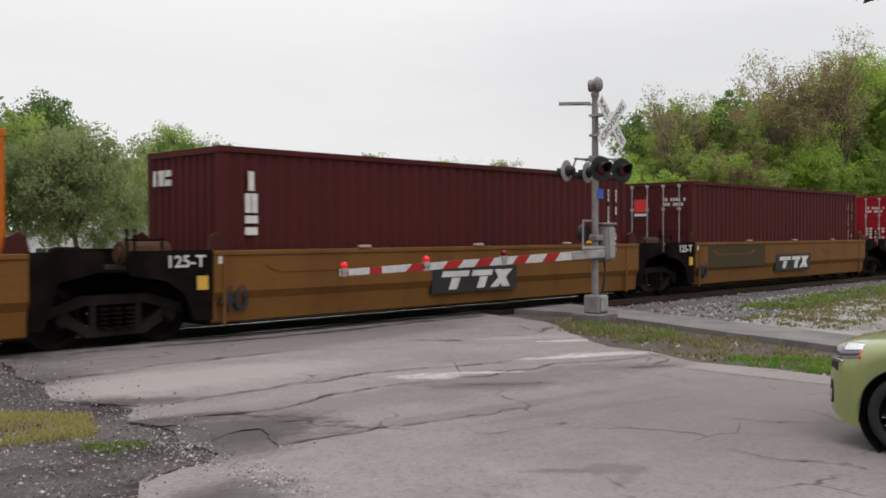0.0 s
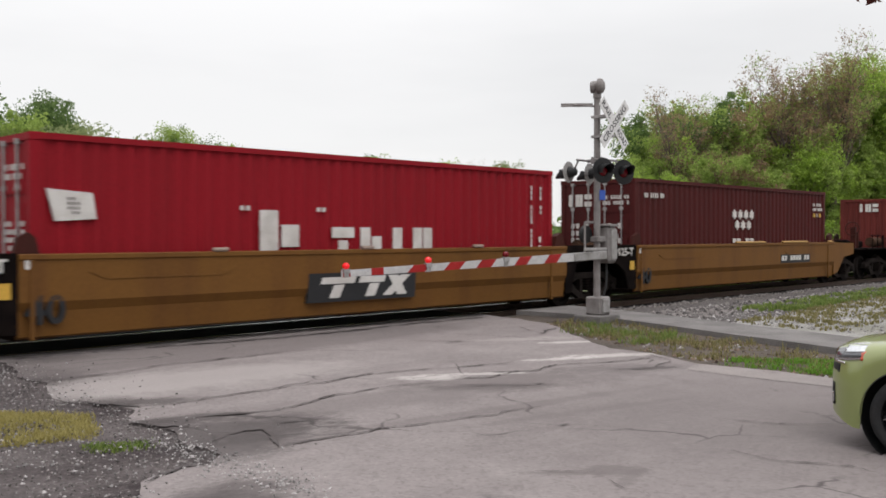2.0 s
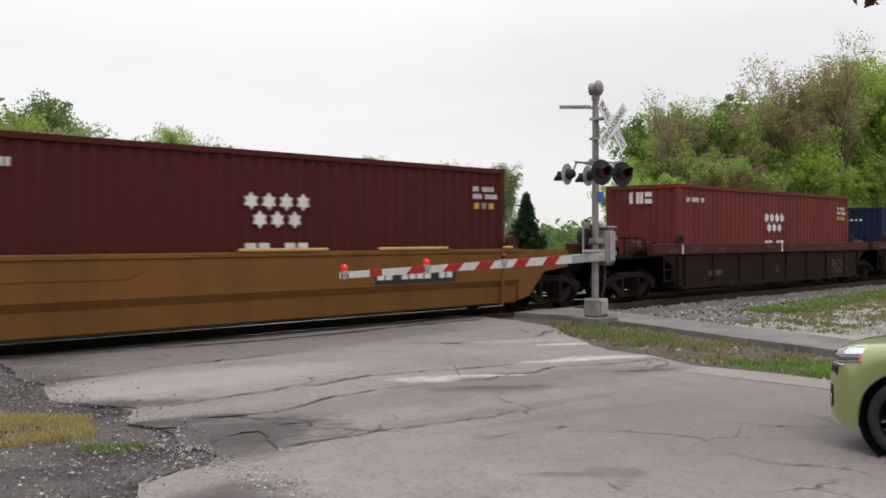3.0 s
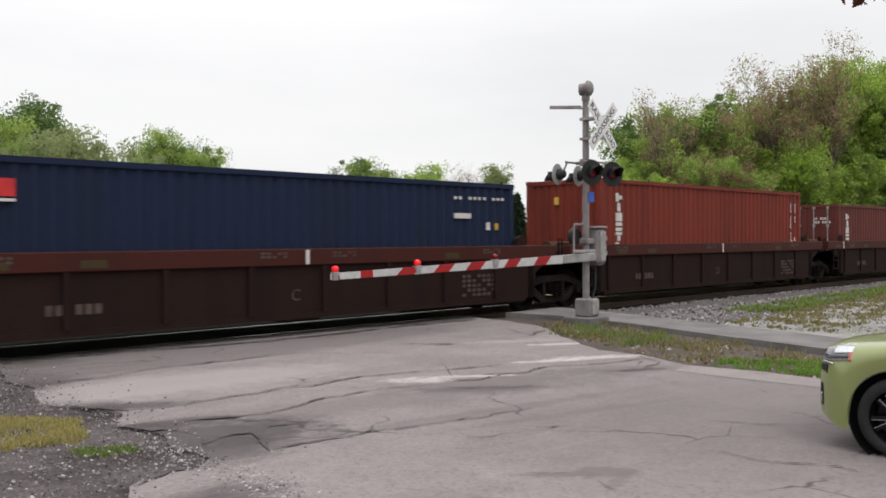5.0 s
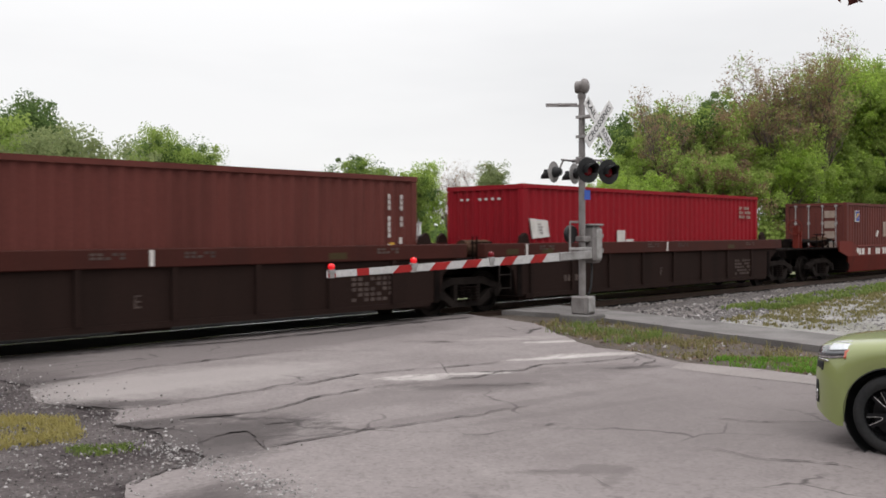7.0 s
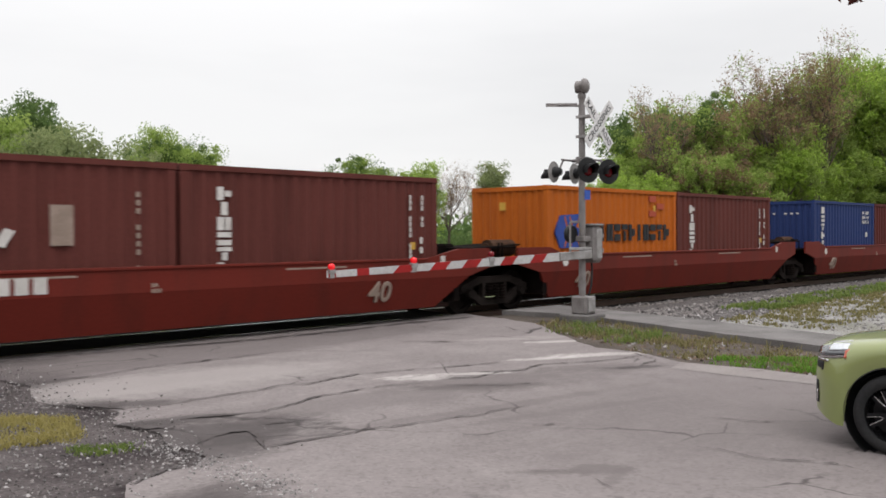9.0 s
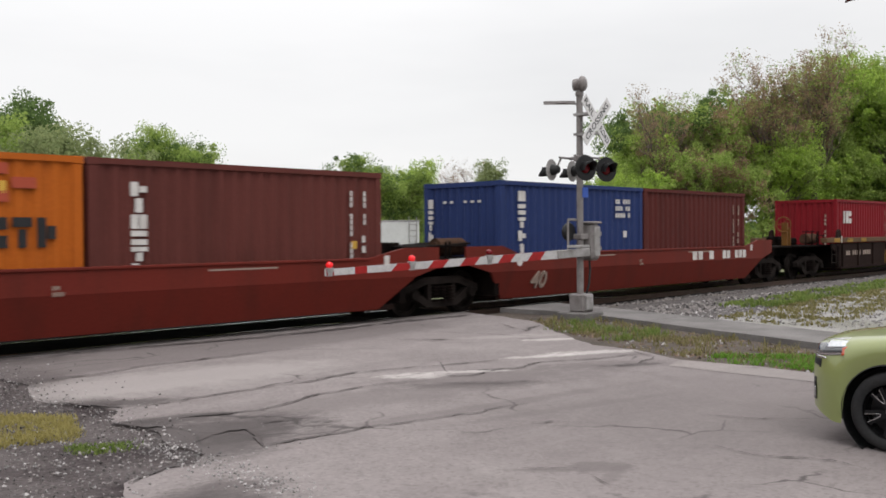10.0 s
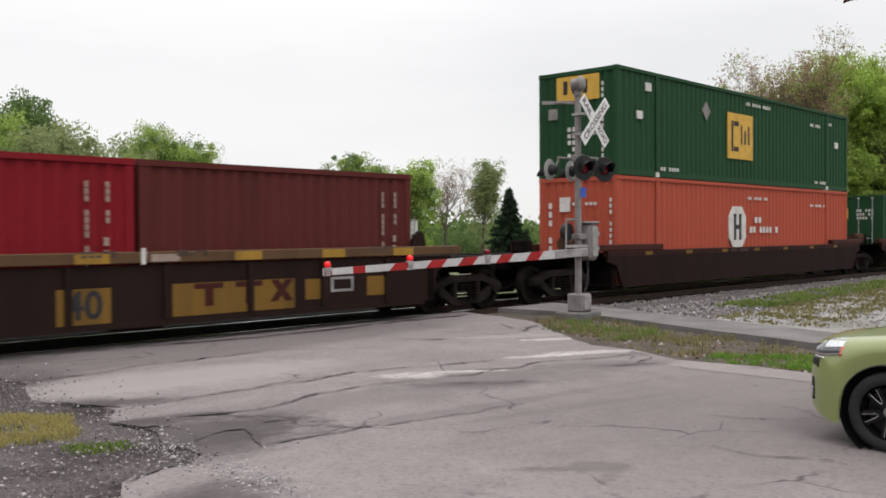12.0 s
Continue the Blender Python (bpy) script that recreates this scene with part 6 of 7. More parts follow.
tree(33.0, 66.0, 7.2, "mid", "green tree behind the houses", 33, 0.5, 7000, 0.22, low=0.05, group=V)
tree(43.2, 73.5, 10.7, "mid", "round leafy green tree beside the white house", 34, 0.42, 13000, 0.17, low=0.10, group=V, full=2.0, mix="dark")
tree(47.6, 76.0, 9.3, "mid", "leafy green tree beside the white house", 35, 0.36, 10000, 0.17, low=0.10, group=V, full=2.0)
tree(38.8, 75.0, 8.0, "mid", "leafy green tree beside the white house", 39, 0.36, 8000, 0.17, low=0.08, group=V, full=1.5, mix="dark")
tree(17.4, 38.0, 5.8, "willow", "soft grey green willow-like tree", 36, 0.56, 12000, 0.13, low=0.22, clump=1.0, group=V, full=2.0)
tree(13.5, 41.0, 6.4, "mid", "leafy green tree behind the line", 37, 0.5, 8000, 0.16, low=0.05, group=V)
tree(9.8, 39.0, 7.6, "dark", "dark green tree behind the line", 38, 0.5, 8000, 0.17, low=0.03, group=V)
tree(54.0, 60.0, 8.1, "mid", "green tree far behind the line", 41, 0.36, 8000, 0.18, low=0.04, group=V, full=1.6, mix="dark")
tree(57.8, 60.0, 7.1, "mid", "green tree far behind the line", 42, 0.38, 7000, 0.18, low=0.04, group=V, full=1.6, mix="dark")
tree(62.3, 62.0, 8.2, "fresh", "light green tree far behind the line", 43, 0.26, 4000, 0.18, low=0.04, group=V, mix="mid")
tree(71.5, 62.0, 8.6, "willow", "slender light green tree far behind the line", 44, 0.20, 4000, 0.18, low=0.04, group=V)
tree(66.5, 62.5, 8.6, "bud", "almost bare tree far behind the line", 45, 0.36, 900, 0.1, low=0.25, group=V, levels=4, clump=0.4)
tree(50.5, 61.0, 5.0, "mid", "bushy green tree behind the line", 46, 0.5, 7000, 0.16, low=0.0, group=V, mix="dark")


def hedge():
    """Bushes that close the view behind the houses."""
    rnd = np.random.default_rng(68)
    pts = []
    for k in range(170):
        x = rnd.uniform(24, 84)
        y = 78 - max(0.0, x - 44) * 0.42 + rnd.uniform(-2, 2)
        hh = rnd.uniform(1.6, 3.0)
        v = rnd.normal(size=(220, 3))
        v *= (rnd.random((220, 1)) ** 0.4) / np.linalg.norm(v, axis=1)[:, None]
        pts.append(v * np.array((2.0, 1.6, hh)) + np.array((x, y, -0.2)))
    tagged(leaves("hedge", np.concatenate(pts), 0.15, LEAF["dark"], 69), "dense green bushes behind the houses", "shrubs", kind="stuff")


hedge()


def spruce(x, y, top, seed):
    rnd = np.random.default_rng(seed)
    g = -1.16
    h = top - g
    t = empty("tree", pose(x, y, g))
    tagged(t, "dense dark green spruce tree", "tree", V)
    segs = [(Vector((0, 0, 0)), Vector((0, 0, h)), 0.14, 0.02)]
    pts = []
    for k in range(90):
        z = h * (0.06 + 0.93 * (k / 90))
        r = (h - z) * 0.42 * rnd.uniform(0.75, 1.1) + 0.08
        a = k * 2.4
        tip = Vector((math.cos(a) * r, math.sin(a) * r, z - r * 0.25))
        segs.append((Vector((0, 0, z)), tip, 0.03, 0.008))
        n = int(30 + r * 70)
        f = rnd.random(n)[:, None] ** 0.7
        pts.append(np.array((0, 0, z)) * (1 - f) + np.array(tip) * f + rnd.normal(size=(n, 3)) * 0.10)
    limbs("trunk", segs, M["bark"], t)
    leaves("crown", np.concatenate(pts), 0.11, LEAF["needle"], seed, t, 1.4)


spruce(53.7, 44.0, 4.95, 51)


def far_woods():
    rnd = np.random.default_rng(61)
    pts = []
    for k in range(520):
        x = rnd.uniform(-60, 420)
        y = 120 + rnd.uniform(-12, 25)
        hh = 3.2 + 2.6 * noise.noise(Vector((x * 0.03, 0, 0))) + rnd.uniform(0, 1.5)
        n = 60
        pts.append(rnd.normal(size=(n, 3)) * np.array((2.2, 1.5, hh * 0.33)) + np.array((x, y, hh * 0.35)))
    tagged(leaves("far_woods", np.concatenate(pts), 0.75, LEAF["dark"], 62), "distant green woods along the horizon", "woods", kind="stuff")


far_woods()


def tufts(name, label, mat, count, where, h, seed, width=0.012):
    """Blades of grass in tufts, joined as one mesh."""
    rnd = np.random.default_rng(seed)
    vs, fs = [], []
    for i in range(count):
        x, y = where(rnd)
        z = ground_z(x, y) - 0.03
        for b in range(7):
            a, hh = rnd.random() * 6.283, h * rnd.uniform(0.4, 1.3)
            bx, by = x + rnd.normal() * 0.04, y + rnd.normal() * 0.04
            lx, ly = math.cos(a) * hh * 0.5, math.sin(a) * hh * 0.5
            wx, wy = -math.sin(a) * width, math.cos(a) * width
            o = len(vs)
            vs += [(bx - wx, by - wy, z), (bx + wx, by + wy, z), (bx + lx * 0.4 + wx * 0.7, by + ly * 0.4 + wy * 0.7, z + hh * 0.65), (bx + lx * 0.4 - wx * 0.7, by + ly * 0.4 - wy * 0.7, z + hh * 0.65), (bx + lx, by + ly, z + hh)]
            fs += [(o, o + 1, o + 2, o + 3), (o + 3, o + 2, o + 4)]
    me = bpy.data.meshes.new(name)
    me.from_pydata(vs, [], fs)
    me.materials.append(mat)
    return tagged(new(name, me), label, "grass", kind="stuff")


def inside(poly, x, y):
    r, j = False, len(poly) - 1
    for i in range(len(poly)):
        (xi, yi), (xj, yj) = poly[i], poly[j]
        if (yi > y) != (yj > y) and x < (xj - xi) * (y - yi) / (yj - yi) + xi:
            r = not r
        j = i
    return r


def over(poly):
    xs, ys = [p[0] for p in poly], [p[1] for p in poly]

    def f(rnd):
        while True:
            x, y = rnd.uniform(min(xs), max(xs)), rnd.uniform(min(ys), max(ys))
            if inside(poly, x, y) and rnd.random() < max(0.08, 0.30 + 1.5 * noise.noise(Vector((x * 1.1, y * 1.1, 4)))):
                return x, y
    return f


WEDGE = [(15.0, 11.9), (16.2, 11.6), (16.2, 11.2), (15.4, 8.9), (14.5, 6.0), (13.9, 3.5), (12.3, 3.5), (12.2, 6.4), (12.75, 8.3), (13.6, 9.8)]
GREEN_SPOTS = [(14.0, 10.0, 0.45), (14.5, 9.6, 0.4), (14.3, 8.5, 0.35), (14.7, 8.9, 0.3), (15.0, 10.6, 0.35), (13.6, 8.7, 0.3)]


def in_spots(rnd):
    x, y, r = GREEN_SPOTS[int(rnd.integers(len(GREEN_SPOTS)))]
    return x + rnd.normal() * r * 0.5, y + rnd.normal() * r * 0.5


tufts("verge_grass", "scattered green grass clumps between street and footpath", LEAF["blade"], 170, in_spots, 0.13, 71, 0.007)
tufts("verge_weeds", "thin grass and weeds on the verge soil", LEAF["straw"], 450, over(WEDGE), 0.07, 79, 0.008)
tufts("kerb_grass", "fresh green grass along the street's edge", LEAF["fresh_blade"], 800, over([(12.2, 6.5), (12.9, 6.6), (13.9, 5.3), (13.6, 4.2), (12.4, 4.2), (12.3, 5.6)]), 0.07, 77, 0.008)
scatter_stones("leaf_litter", "dead leaves and litter on the verge soil", M["litter"], 3200, lambda r: (lambda p: (p[0], p[1], ground_z(*p) - 0.02))(over(WEDGE)(r)), 0.012, 0.045, 80)
scatter_stones("verge_stones", "pale stones in the verge soil", M["pebble"], 420, lambda r: (lambda p: (p[0], p[1], ground_z(*p) - 0.02))(over(WEDGE)(r)), 0.012, 0.045, 78)
tufts("verge_straw", "dry straw grass between street and footpath", LEAF["straw"], 300, over(WEDGE), 0.12, 72, 0.008)
tufts("shoulder_grass", "yellowish dry grass patch on the dirt shoulder", LEAF["yellow_blade"], 2600, over([(2.0, 9.9), (3.6, 9.9), (4.2, 9.1), (3.85, 8.2), (2.0, 8.6)]), 0.06, 73, 0.006)
tufts("shoulder_weeds", "small green weeds on the dirt shoulder", LEAF["blade"], 160, over([(3.65, 7.95), (4.05, 7.7), (4.0, 7.5), (3.6, 7.6)]), 0.04, 74, 0.006)
tufts("lot_grass", "green grass strip beside the gravel lot", LEAF["blade"], 1100, over([(20.5, 10.6), (30, 11.3), (40, 11.6), (40, 10.6), (28, 10.0), (21.5, 9.6)]), 0.12, 75, 0.02)
tufts("lot_straw", "dry straw grass beside the gravel lot", LEAF["straw"], 900, over([(18.0, 9.4), (32, 10.4), (34, 8.6), (17.8, 7.0)]), 0.07, 76, 0.02)


# ---- the crossing signal with its gate ----
MX, MY, MZ = 15.84, 11.16, 0.10


def crossing_signal():
    s = empty("crossing_signal", pose(MX, MY, MZ))
    tagged(s, "weathered silver crossing signal mast with crossbuck, red lamps and bell", "crossing signal")
    part("foundation", boxes((-0.34, 0.34, -0.34, 0.34, -0.45, 0.03), bevel=0.02), M["concrete"], s, "concrete foundation block")
    bm = bmesh.new()
    rod(bm, (0, 0, 0.03), (0, 0, 4.44), 0.072, 0.066, 16)
    rod(bm, (0, 0, 4.42), (0, 0, 4.50), 0.085, seg=16)
    part("mast", bm, M["alu"], s)
    base = part("base_box", boxes((-0.17, 0.20, -0.20, 0.17, 0.03, 0.40), bevel=0.03), M["alu"], s, "cast junction box base")
    part("box_lid", boxes((-0.10, 0.14, -0.225, -0.198, 0.08, 0.35), bevel=0.01), M["galv"], base)
    # bell
    bell = part("bell", revolve(bmesh.new(), [(0.0, 0.085), (0.09, 0.075), (0.145, 0.035), (0.16, -0.02), (0.15, -0.05), (0.10, -0.055), (0.0, -0.055)], pose(0.0, -0.08, 4.66, 90, 0, 20), 24), M["alu"], s, "round bell gong", smooth=True)
    part("bell_housing", revolve(bmesh.new(), [(0.0, 0.06), (0.12, 0.06), (0.13, 0.0), (0.12, -0.08), (0.0, -0.09)], pose(0.0, 0.05, 4.65, 90, 0, 20), 20), M["alu"], bell, "weathered bell housing")
    part("bell_neck", boxes((-0.05, 0.05, -0.05, 0.05, 4.46, 4.56)), M["alu"], bell)
    # edge-on plate of the other side's sign
    bm = bmesh.new()
    rod(bm, (0, 0, 4.26), (-0.30, 0.36, 4.29), 0.022, seg=8)
    part("sign_bracket", bm, M["alu"], s)
    part("edge_sign", moved(boxes((-0.34, 0.30, -0.012, 0.012, -0.035, 0.035)), pose(-0.26, 0.34, 4.29, 0, 0, 132)), M["alu"], s)
    # crossbuck
    yb = -0.42
    for k, (ang, word) in enumerate(((-45, ("RAIL", "ROAD")), (45, ("CROSSING",)))):
        m = pose(-0.02, yb - 0.014 * k, 3.87, 90, 0, 0) @ pose(0, 0, 0, 0, 0, ang)
        bm = moved(boxes((-0.61, 0.61, -0.114, 0.114, -0.006, 0.006)), m)
        bl = part("crossbuck_blade", bm, M["sign_white"], s, "white blade with black lettering")
        if len(word) == 2:
            for w, xx in zip(word, (-0.37, 0.37)):
                letters(w, 0.175, M["black"], bl, m @ pose(xx, 0, 0.008), "lettering", width=0.40, bold=0.001, thick=0.002)
        else:
            letters("CROSSING", 0.175, M["black"], bl, m @ pose(0, 0, 0.008), "lettering", width=1.04, bold=0.001, thick=0.002)
    for zz in (3.64, 4.04):
        part("clamp", boxes((-0.09, 0.12, yb + 0.008, 0.09, zz - 0.025, zz + 0.025)), M["galv"], s)
    # lamp arms and lamps
    bm = bmesh.new()
    rod(bm, (-0.42, -0.20, 3.16), (0.42, -0.20, 3.16), 0.022, seg=8)
    rod(bm, (-0.42, 0.20, 3.16), (0.42, 0.20, 3.16), 0.022, seg=8)
    rod(bm, (0, -0.24, 3.16), (0, 0.24, 3.16), 0.035, seg=8)
    box(bm, -0.09, 0.09, -0.09, 0.09, 3.09, 3.23)
    part("lamp_arm", bm, M["alu"], s)
    for sy in (-1, 1):
        for dx in (-0.36, 0.36):
            m = pose(dx - (0.04 if sy < 0 else 0.10), sy * (0.42 if sy < 0 else 0.36), 2.92, 90 if sy < 0 else -90, 0, -20 if sy < 0 else 6)
            ds = 1.0 if sy < 0 else 0.86
            bm = revolve(bmesh.new(), [(0.0, -0.02), (0.10, -0.02), (0.245 * ds, 0.0), (0.254 * ds, 0.008), (0.245 * ds, 0.016), (0.12, 0.012)], m, 32)
            disc = part("background_disc", bm, M["lamp_black"] if sy < 0 else M["galv"], s, "round background plate", smooth=False)
            bm = revolve(bmesh.new(), [(0.0, -0.17), (0.07, -0.16), (0.115, -0.05), (0.115, 0.0)], m, 24)
            part("lamp_housing", bm, M["lamp_black"], disc, smooth=True)
            part("lens", revolve(bmesh.new(), [(0.0, 0.055), (0.06, 0.045), (0.108, 0.015), (0.108, 0.0)], m, 24), M["lamp_dim"], disc, "dark red lens", smooth=True)
            bm = bmesh.new()
            n = 18
            prev = None
            for k in range(n + 1):
                a = math.radians(-25 + 230 * k / n)
                L = 0.30 * (0.55 + 0.45 * max(0.0, math.sin(a)))
                q = [m @ Vector((0.128 * math.cos(a), 0.128 * math.sin(a), z)) for z in (0.0, L)] + [m @ Vector((0.120 * math.cos(a), 0.120 * math.sin(a), z)) for z in (L, 0.0)]
                vs = [bm.verts.new(p) for p in q]
                if prev:
                    for i in range(4):
                        bm.faces.new((prev[i], vs[i], vs[(i + 1) % 4], prev[(i + 1) % 4]))
                prev = vs
            part("hood", bm, M["lamp_black"], disc, smooth=True)
            bm = bmesh.new()
            rod(bm, m @ Vector((0, 0, -0.10)), (dx, sy * 0.20, 3.16), 0.02, seg=6)
            part("lamp_bracket", bm, M["alu"], disc)
    part("blue_tag", boxes((-0.02, 0.17, -0.085, -0.074, 2.36, 2.56)), M["tag_blue"], s, "blue notice plate with unreadable text")
    # gate mechanism
    mech = part("gate_mechanism", boxes((0.14, 0.42, -0.22, 0.14, 1.07, 1.83), bevel=0.06), M["alu"], s, "weathered silver gate mechanism case")
    part("case_door", boxes((0.18, 0.38, -0.238, -0.218, 1.16, 1.76), bevel=0.012), M["galv"], mech)
    part("case_lid", boxes((0.12, 0.44, -0.24, 0.16, 1.82, 1.87), bevel=0.015), M["alu"], mech)
    for zz in (1.32, 1.62):
        part("hinge", boxes((0.375, 0.40, -0.25, -0.23, zz - 0.04, zz + 0.04)), M["galv"], mech)
    part("clamp", boxes((-0.10, 0.16, -0.11, 0.11, 1.50, 1.62), bevel=0.02), M["alu"], mech)
    bm = revolve(bmesh.new(), [(0.0, 0.05), (0.17, 0.05), (0.18, 0.03), (0.18, -0.03), (0.17, -0.05), (0.0, -0.05)], pose(-0.20, 0.14, 1.66, 90, 0, 0), 20)
    part("gear_cover", bm, M["lamp_black"], mech)
    part("guard_frame", boxes((-0.38, -0.34, 0.02, 0.06, 1.22, 1.90), (-0.36, -0.05, 0.02, 0.06, 1.88, 1.93), (-0.36, -0.05, 0.02, 0.06, 1.22, 1.27), bevel=0.01), M["alu"], mech)
    part("counter_arm", boxes((-0.62, 0.36, -0.145, -0.115, 1.335, 1.395), bevel=0.01), M["galv"], mech, "galvanised support bar")
    bm = bmesh.new()
    pts = [Vector((0.24, -0.05, 1.20)), Vector((0.26, -0.06, 0.9)), Vector((0.20, -0.08, 0.6)), Vector((0.12, -0.06, 0.38))]
    for a, b in zip(pts, pts[1:]):
        rod(bm, a, b, 0.022, seg=8)
    part("cable_conduit", bm, M["lamp_black"], s)
    return s


crossing_signal()


def gate_arm():
    """The lowered arm, from its clamp beside the mast to its tip over the middle of the street."""
    a, b = Vector((MX - 0.15, MY - 0.10, 1.335)), Vector((10.06, 12.26, 1.10))
    d = (b - a)
    L = d.length
    g = empty("gate_arm", Matrix.Translation(a) @ d.to_track_quat("X", "Z").to_matrix().to_4x4())
    tagged(g, "red and white striped crossing gate arm, lowered across the street", "gate arm")
    # tapering boards: white with slanting red stripes
    def half(x):
        return 0.085 - 0.030 * x / L
    part("arm_socket", boxes((-0.25, 0.62, -0.045, 0.045, -0.085, 0.085), bevel=0.015), M["galv"], g, "galvanised arm socket")
    bm = prism(bmesh.new(), [(0.55, -half(0.5)), (L, -half(L)), (L, half(L)), (0.55, half(0.5))], -0.016, 0.016)
    board = part("arm_board", bm, M["arm_white"], g, "white board")
    n = 7
    for k in range(n):
        u = [0.185, 0.315, 0.462, 0.585, 0.715, 0.860, 0.972][k]
        w = [0.32, 0.30, 0.34, 0.34, 0.36, 0.24, 0.14][k]
        sl = 0.0 if k >= 5 else 0.14
        x0 = u * L
        h0, h1 = half(x0) + 0.001, half(x0 + w) + 0.001
        part("red_stripe", prism(bmesh.new(), [(x0, -h0), (x0 + w, -h1), (x0 + w - sl, h1), (x0 - sl, h0)], -0.019, 0.019), M["gate_red"], board, "red stripe")
    for x, lit in ((0.400 * L, False), (0.700 * L, True), (0.985 * L, True)):
        lamp = part("gate_lamp", boxes((x - 0.06, x + 0.06, -0.05, 0.05, half(x) * 0.2, half(x) + 0.02)), M["galv"], g, "small red gate lamp")
        part("bracket", boxes((x - 0.045, x + 0.045, -0.026, 0.026, -half(x) - 0.01, half(x) + 0.01)), M["galv"], lamp)
        m = pose(x, 0, half(x) + 0.072)
        part("lens", revolve(bmesh.new(), [(0.0, 0.06), (0.035, 0.053), (0.054, 0.025), (0.057, -0.02), (0.048, -0.05), (0.0, -0.055)], m @ pose(0, 0, 0, 90, 0, 0), 16), M["lamp_glow"] if lit else M["lamp_dim"], lamp, "glowing red lens" if lit else "unlit red lens", smooth=True)
    return g


gate_arm()

# ---- the waiting car ----
M["car_green"] = material("pale_lime_car_paint", (0.205, 0.232, 0.088), 0.34, 0.1, (0.19, 0.218, 0.082), 2.0, 0.4, 300.0, 0.0, spread=0.02, coat=0.8)
M["tyre"] = material("tyre_rubber", (0.018, 0.018, 0.019), 0.85, spots=(0.03, 0.028, 0.026), bump=0.3)
M["rim_black"] = material("gloss_black_rim", (0.012, 0.012, 0.013), 0.25, 0.3, bump=0)
M["chrome"] = material("bright_metal", (0.70, 0.70, 0.71), 0.18, 1.0, bump=0)
M["trim_black"] = material("black_plastic_trim", (0.016, 0.016, 0.017), 0.6, bump=0.1)
M["lamp_clear"] = material("clear_lamp_plastic", (0.55, 0.57, 0.60), 0.08, 0.4, coat=1.0, bump=0)
M["lamp_grey"] = material("grey_lamp_bowl", (0.10, 0.105, 0.115), 0.2, 0.2, coat=1.0, bump=0)
M["lamp_amber"] = material("amber_red_reflector", (0.50, 0.075, 0.030), 0.15, coat=1.0, bump=0)
M["glass"] = material("dark_car_glass", (0.015, 0.018, 0.018), 0.05, spec=0.5, coat=1.0, bump=0)


def car():
    c = empty("car", pose(9.16, 2.70, -0.125, 0, 0, 90.5))
    tagged(c, "pale lime green hatchback waiting at the crossing with black wheels", "car")
    wb, R = 2.55, 0.34
    kr = R / 0.325
    xs = sorted({round(v, 3) for v in [0.80, 0.795, 0.78, 0.75, 0.71, 0.66, 0.60, 0.54, 0.48] + [0.42 - 0.03 * k for k in range(29)] + [-0.45 - 0.12 * k for k in range(15)] + [-wb + 0.42 - 0.03 * k for k in range(29)] + [-wb - 0.50, -wb - 0.6, -wb - 0.68, -wb - 0.72]}, reverse=True)

    def nose(x):
        return x if x < 0.36 else 0.36 + (x - 0.36) * 0.86

    def top(x):
        if x > 0.50:
            return 0.84 + 0.085 * min(1, ((0.80 - x) / 0.30)) ** 0.42
        if x > -0.30:
            return 0.925 + 0.095 * (0.50 - x) / 0.80
        return 1.02

    def width(x):
        f = max(0.0, (x - 0.30) / 0.50)
        b = max(0.0, (-x - wb - 0.30) / 0.42)
        return 0.885 * (1 - 0.30 * f ** 2.6) * (1 - 0.15 * b ** 2)

    def low(x):
        z = 0.20 + (0.10 * max(0, (x - 0.5) / 0.3))
        for ax in (0.0, -wb):
            if abs(x - ax) < 0.40:
                z = max(z, R + math.sqrt(0.40 ** 2 - (x - ax) ** 2))
        return z

    bm = bmesh.new()
    rings = []
    for x in xs:
        w, t, lo = width(x), top(x), low(x)
        half = []
        for f, iw in ((0.0, 0.985), (0.18, 0.995), (0.40, 1.0), (0.60, 0.992), (0.78, 0.965), (0.90, 0.915), (0.97, 0.84), (1.0, 0.70)):
            z = lo + (t - lo) * f
            zz = 0.22 + (t - 0.22) * f
            half.append((w * iw + 0.012 * math.exp(-((zz - 0.62) / 0.09) ** 2), z))
        half += [(w * 0.35, t + 0.02), (0.0, t + 0.03)]
        full = half + [(-a, b) for a, b in reversed(half[:-1])]
        rings.append([bm.verts.new((nose(x), a, b)) for a, b in full])
    for r0, r1 in zip(rings, rings[1:]):
        for i in range(len(r0) - 1):
            bm.faces.new((r0[i], r0[i + 1], r1[i + 1], r1[i]))
    bm.faces.new(rings[0])
    bm.faces.new(list(reversed(rings[-1])))
    bmesh.ops.recalc_face_normals(bm, faces=bm.faces)
    part("body", bm, M["car_green"], c, smooth=True)
    part("underbody", boxes((-wb - 0.5, 0.55, -0.60, 0.60, 0.19, 0.70)), M["trim_black"], c)
    # cabin
    bm = bmesh.new()
    cab = [(-0.28, 0.80, 1.0), (-1.0, 0.66, 1.55), (-2.9, 0.64, 1.57), (-3.22, 0.74, 1.05)]
    la = [bm.verts.new((x, y, z)) for x, y, z in cab]
    ra = [bm.verts.new((x, -y, z)) for x, y, z in cab]
    for i in range(3):
        bm.faces.new((la[i], la[i + 1], ra[i + 1], ra[i]))
    bm.faces.new(la)
    bm.faces.new(list(reversed(ra)))
    bmesh.ops.recalc_face_normals(bm, faces=bm.faces)
    bmesh.ops.bevel(bm, geom=list(bm.edges), offset=0.05, segments=2, affect="EDGES")
    cabin = part("cabin_glass", bm, M["glass"], c)
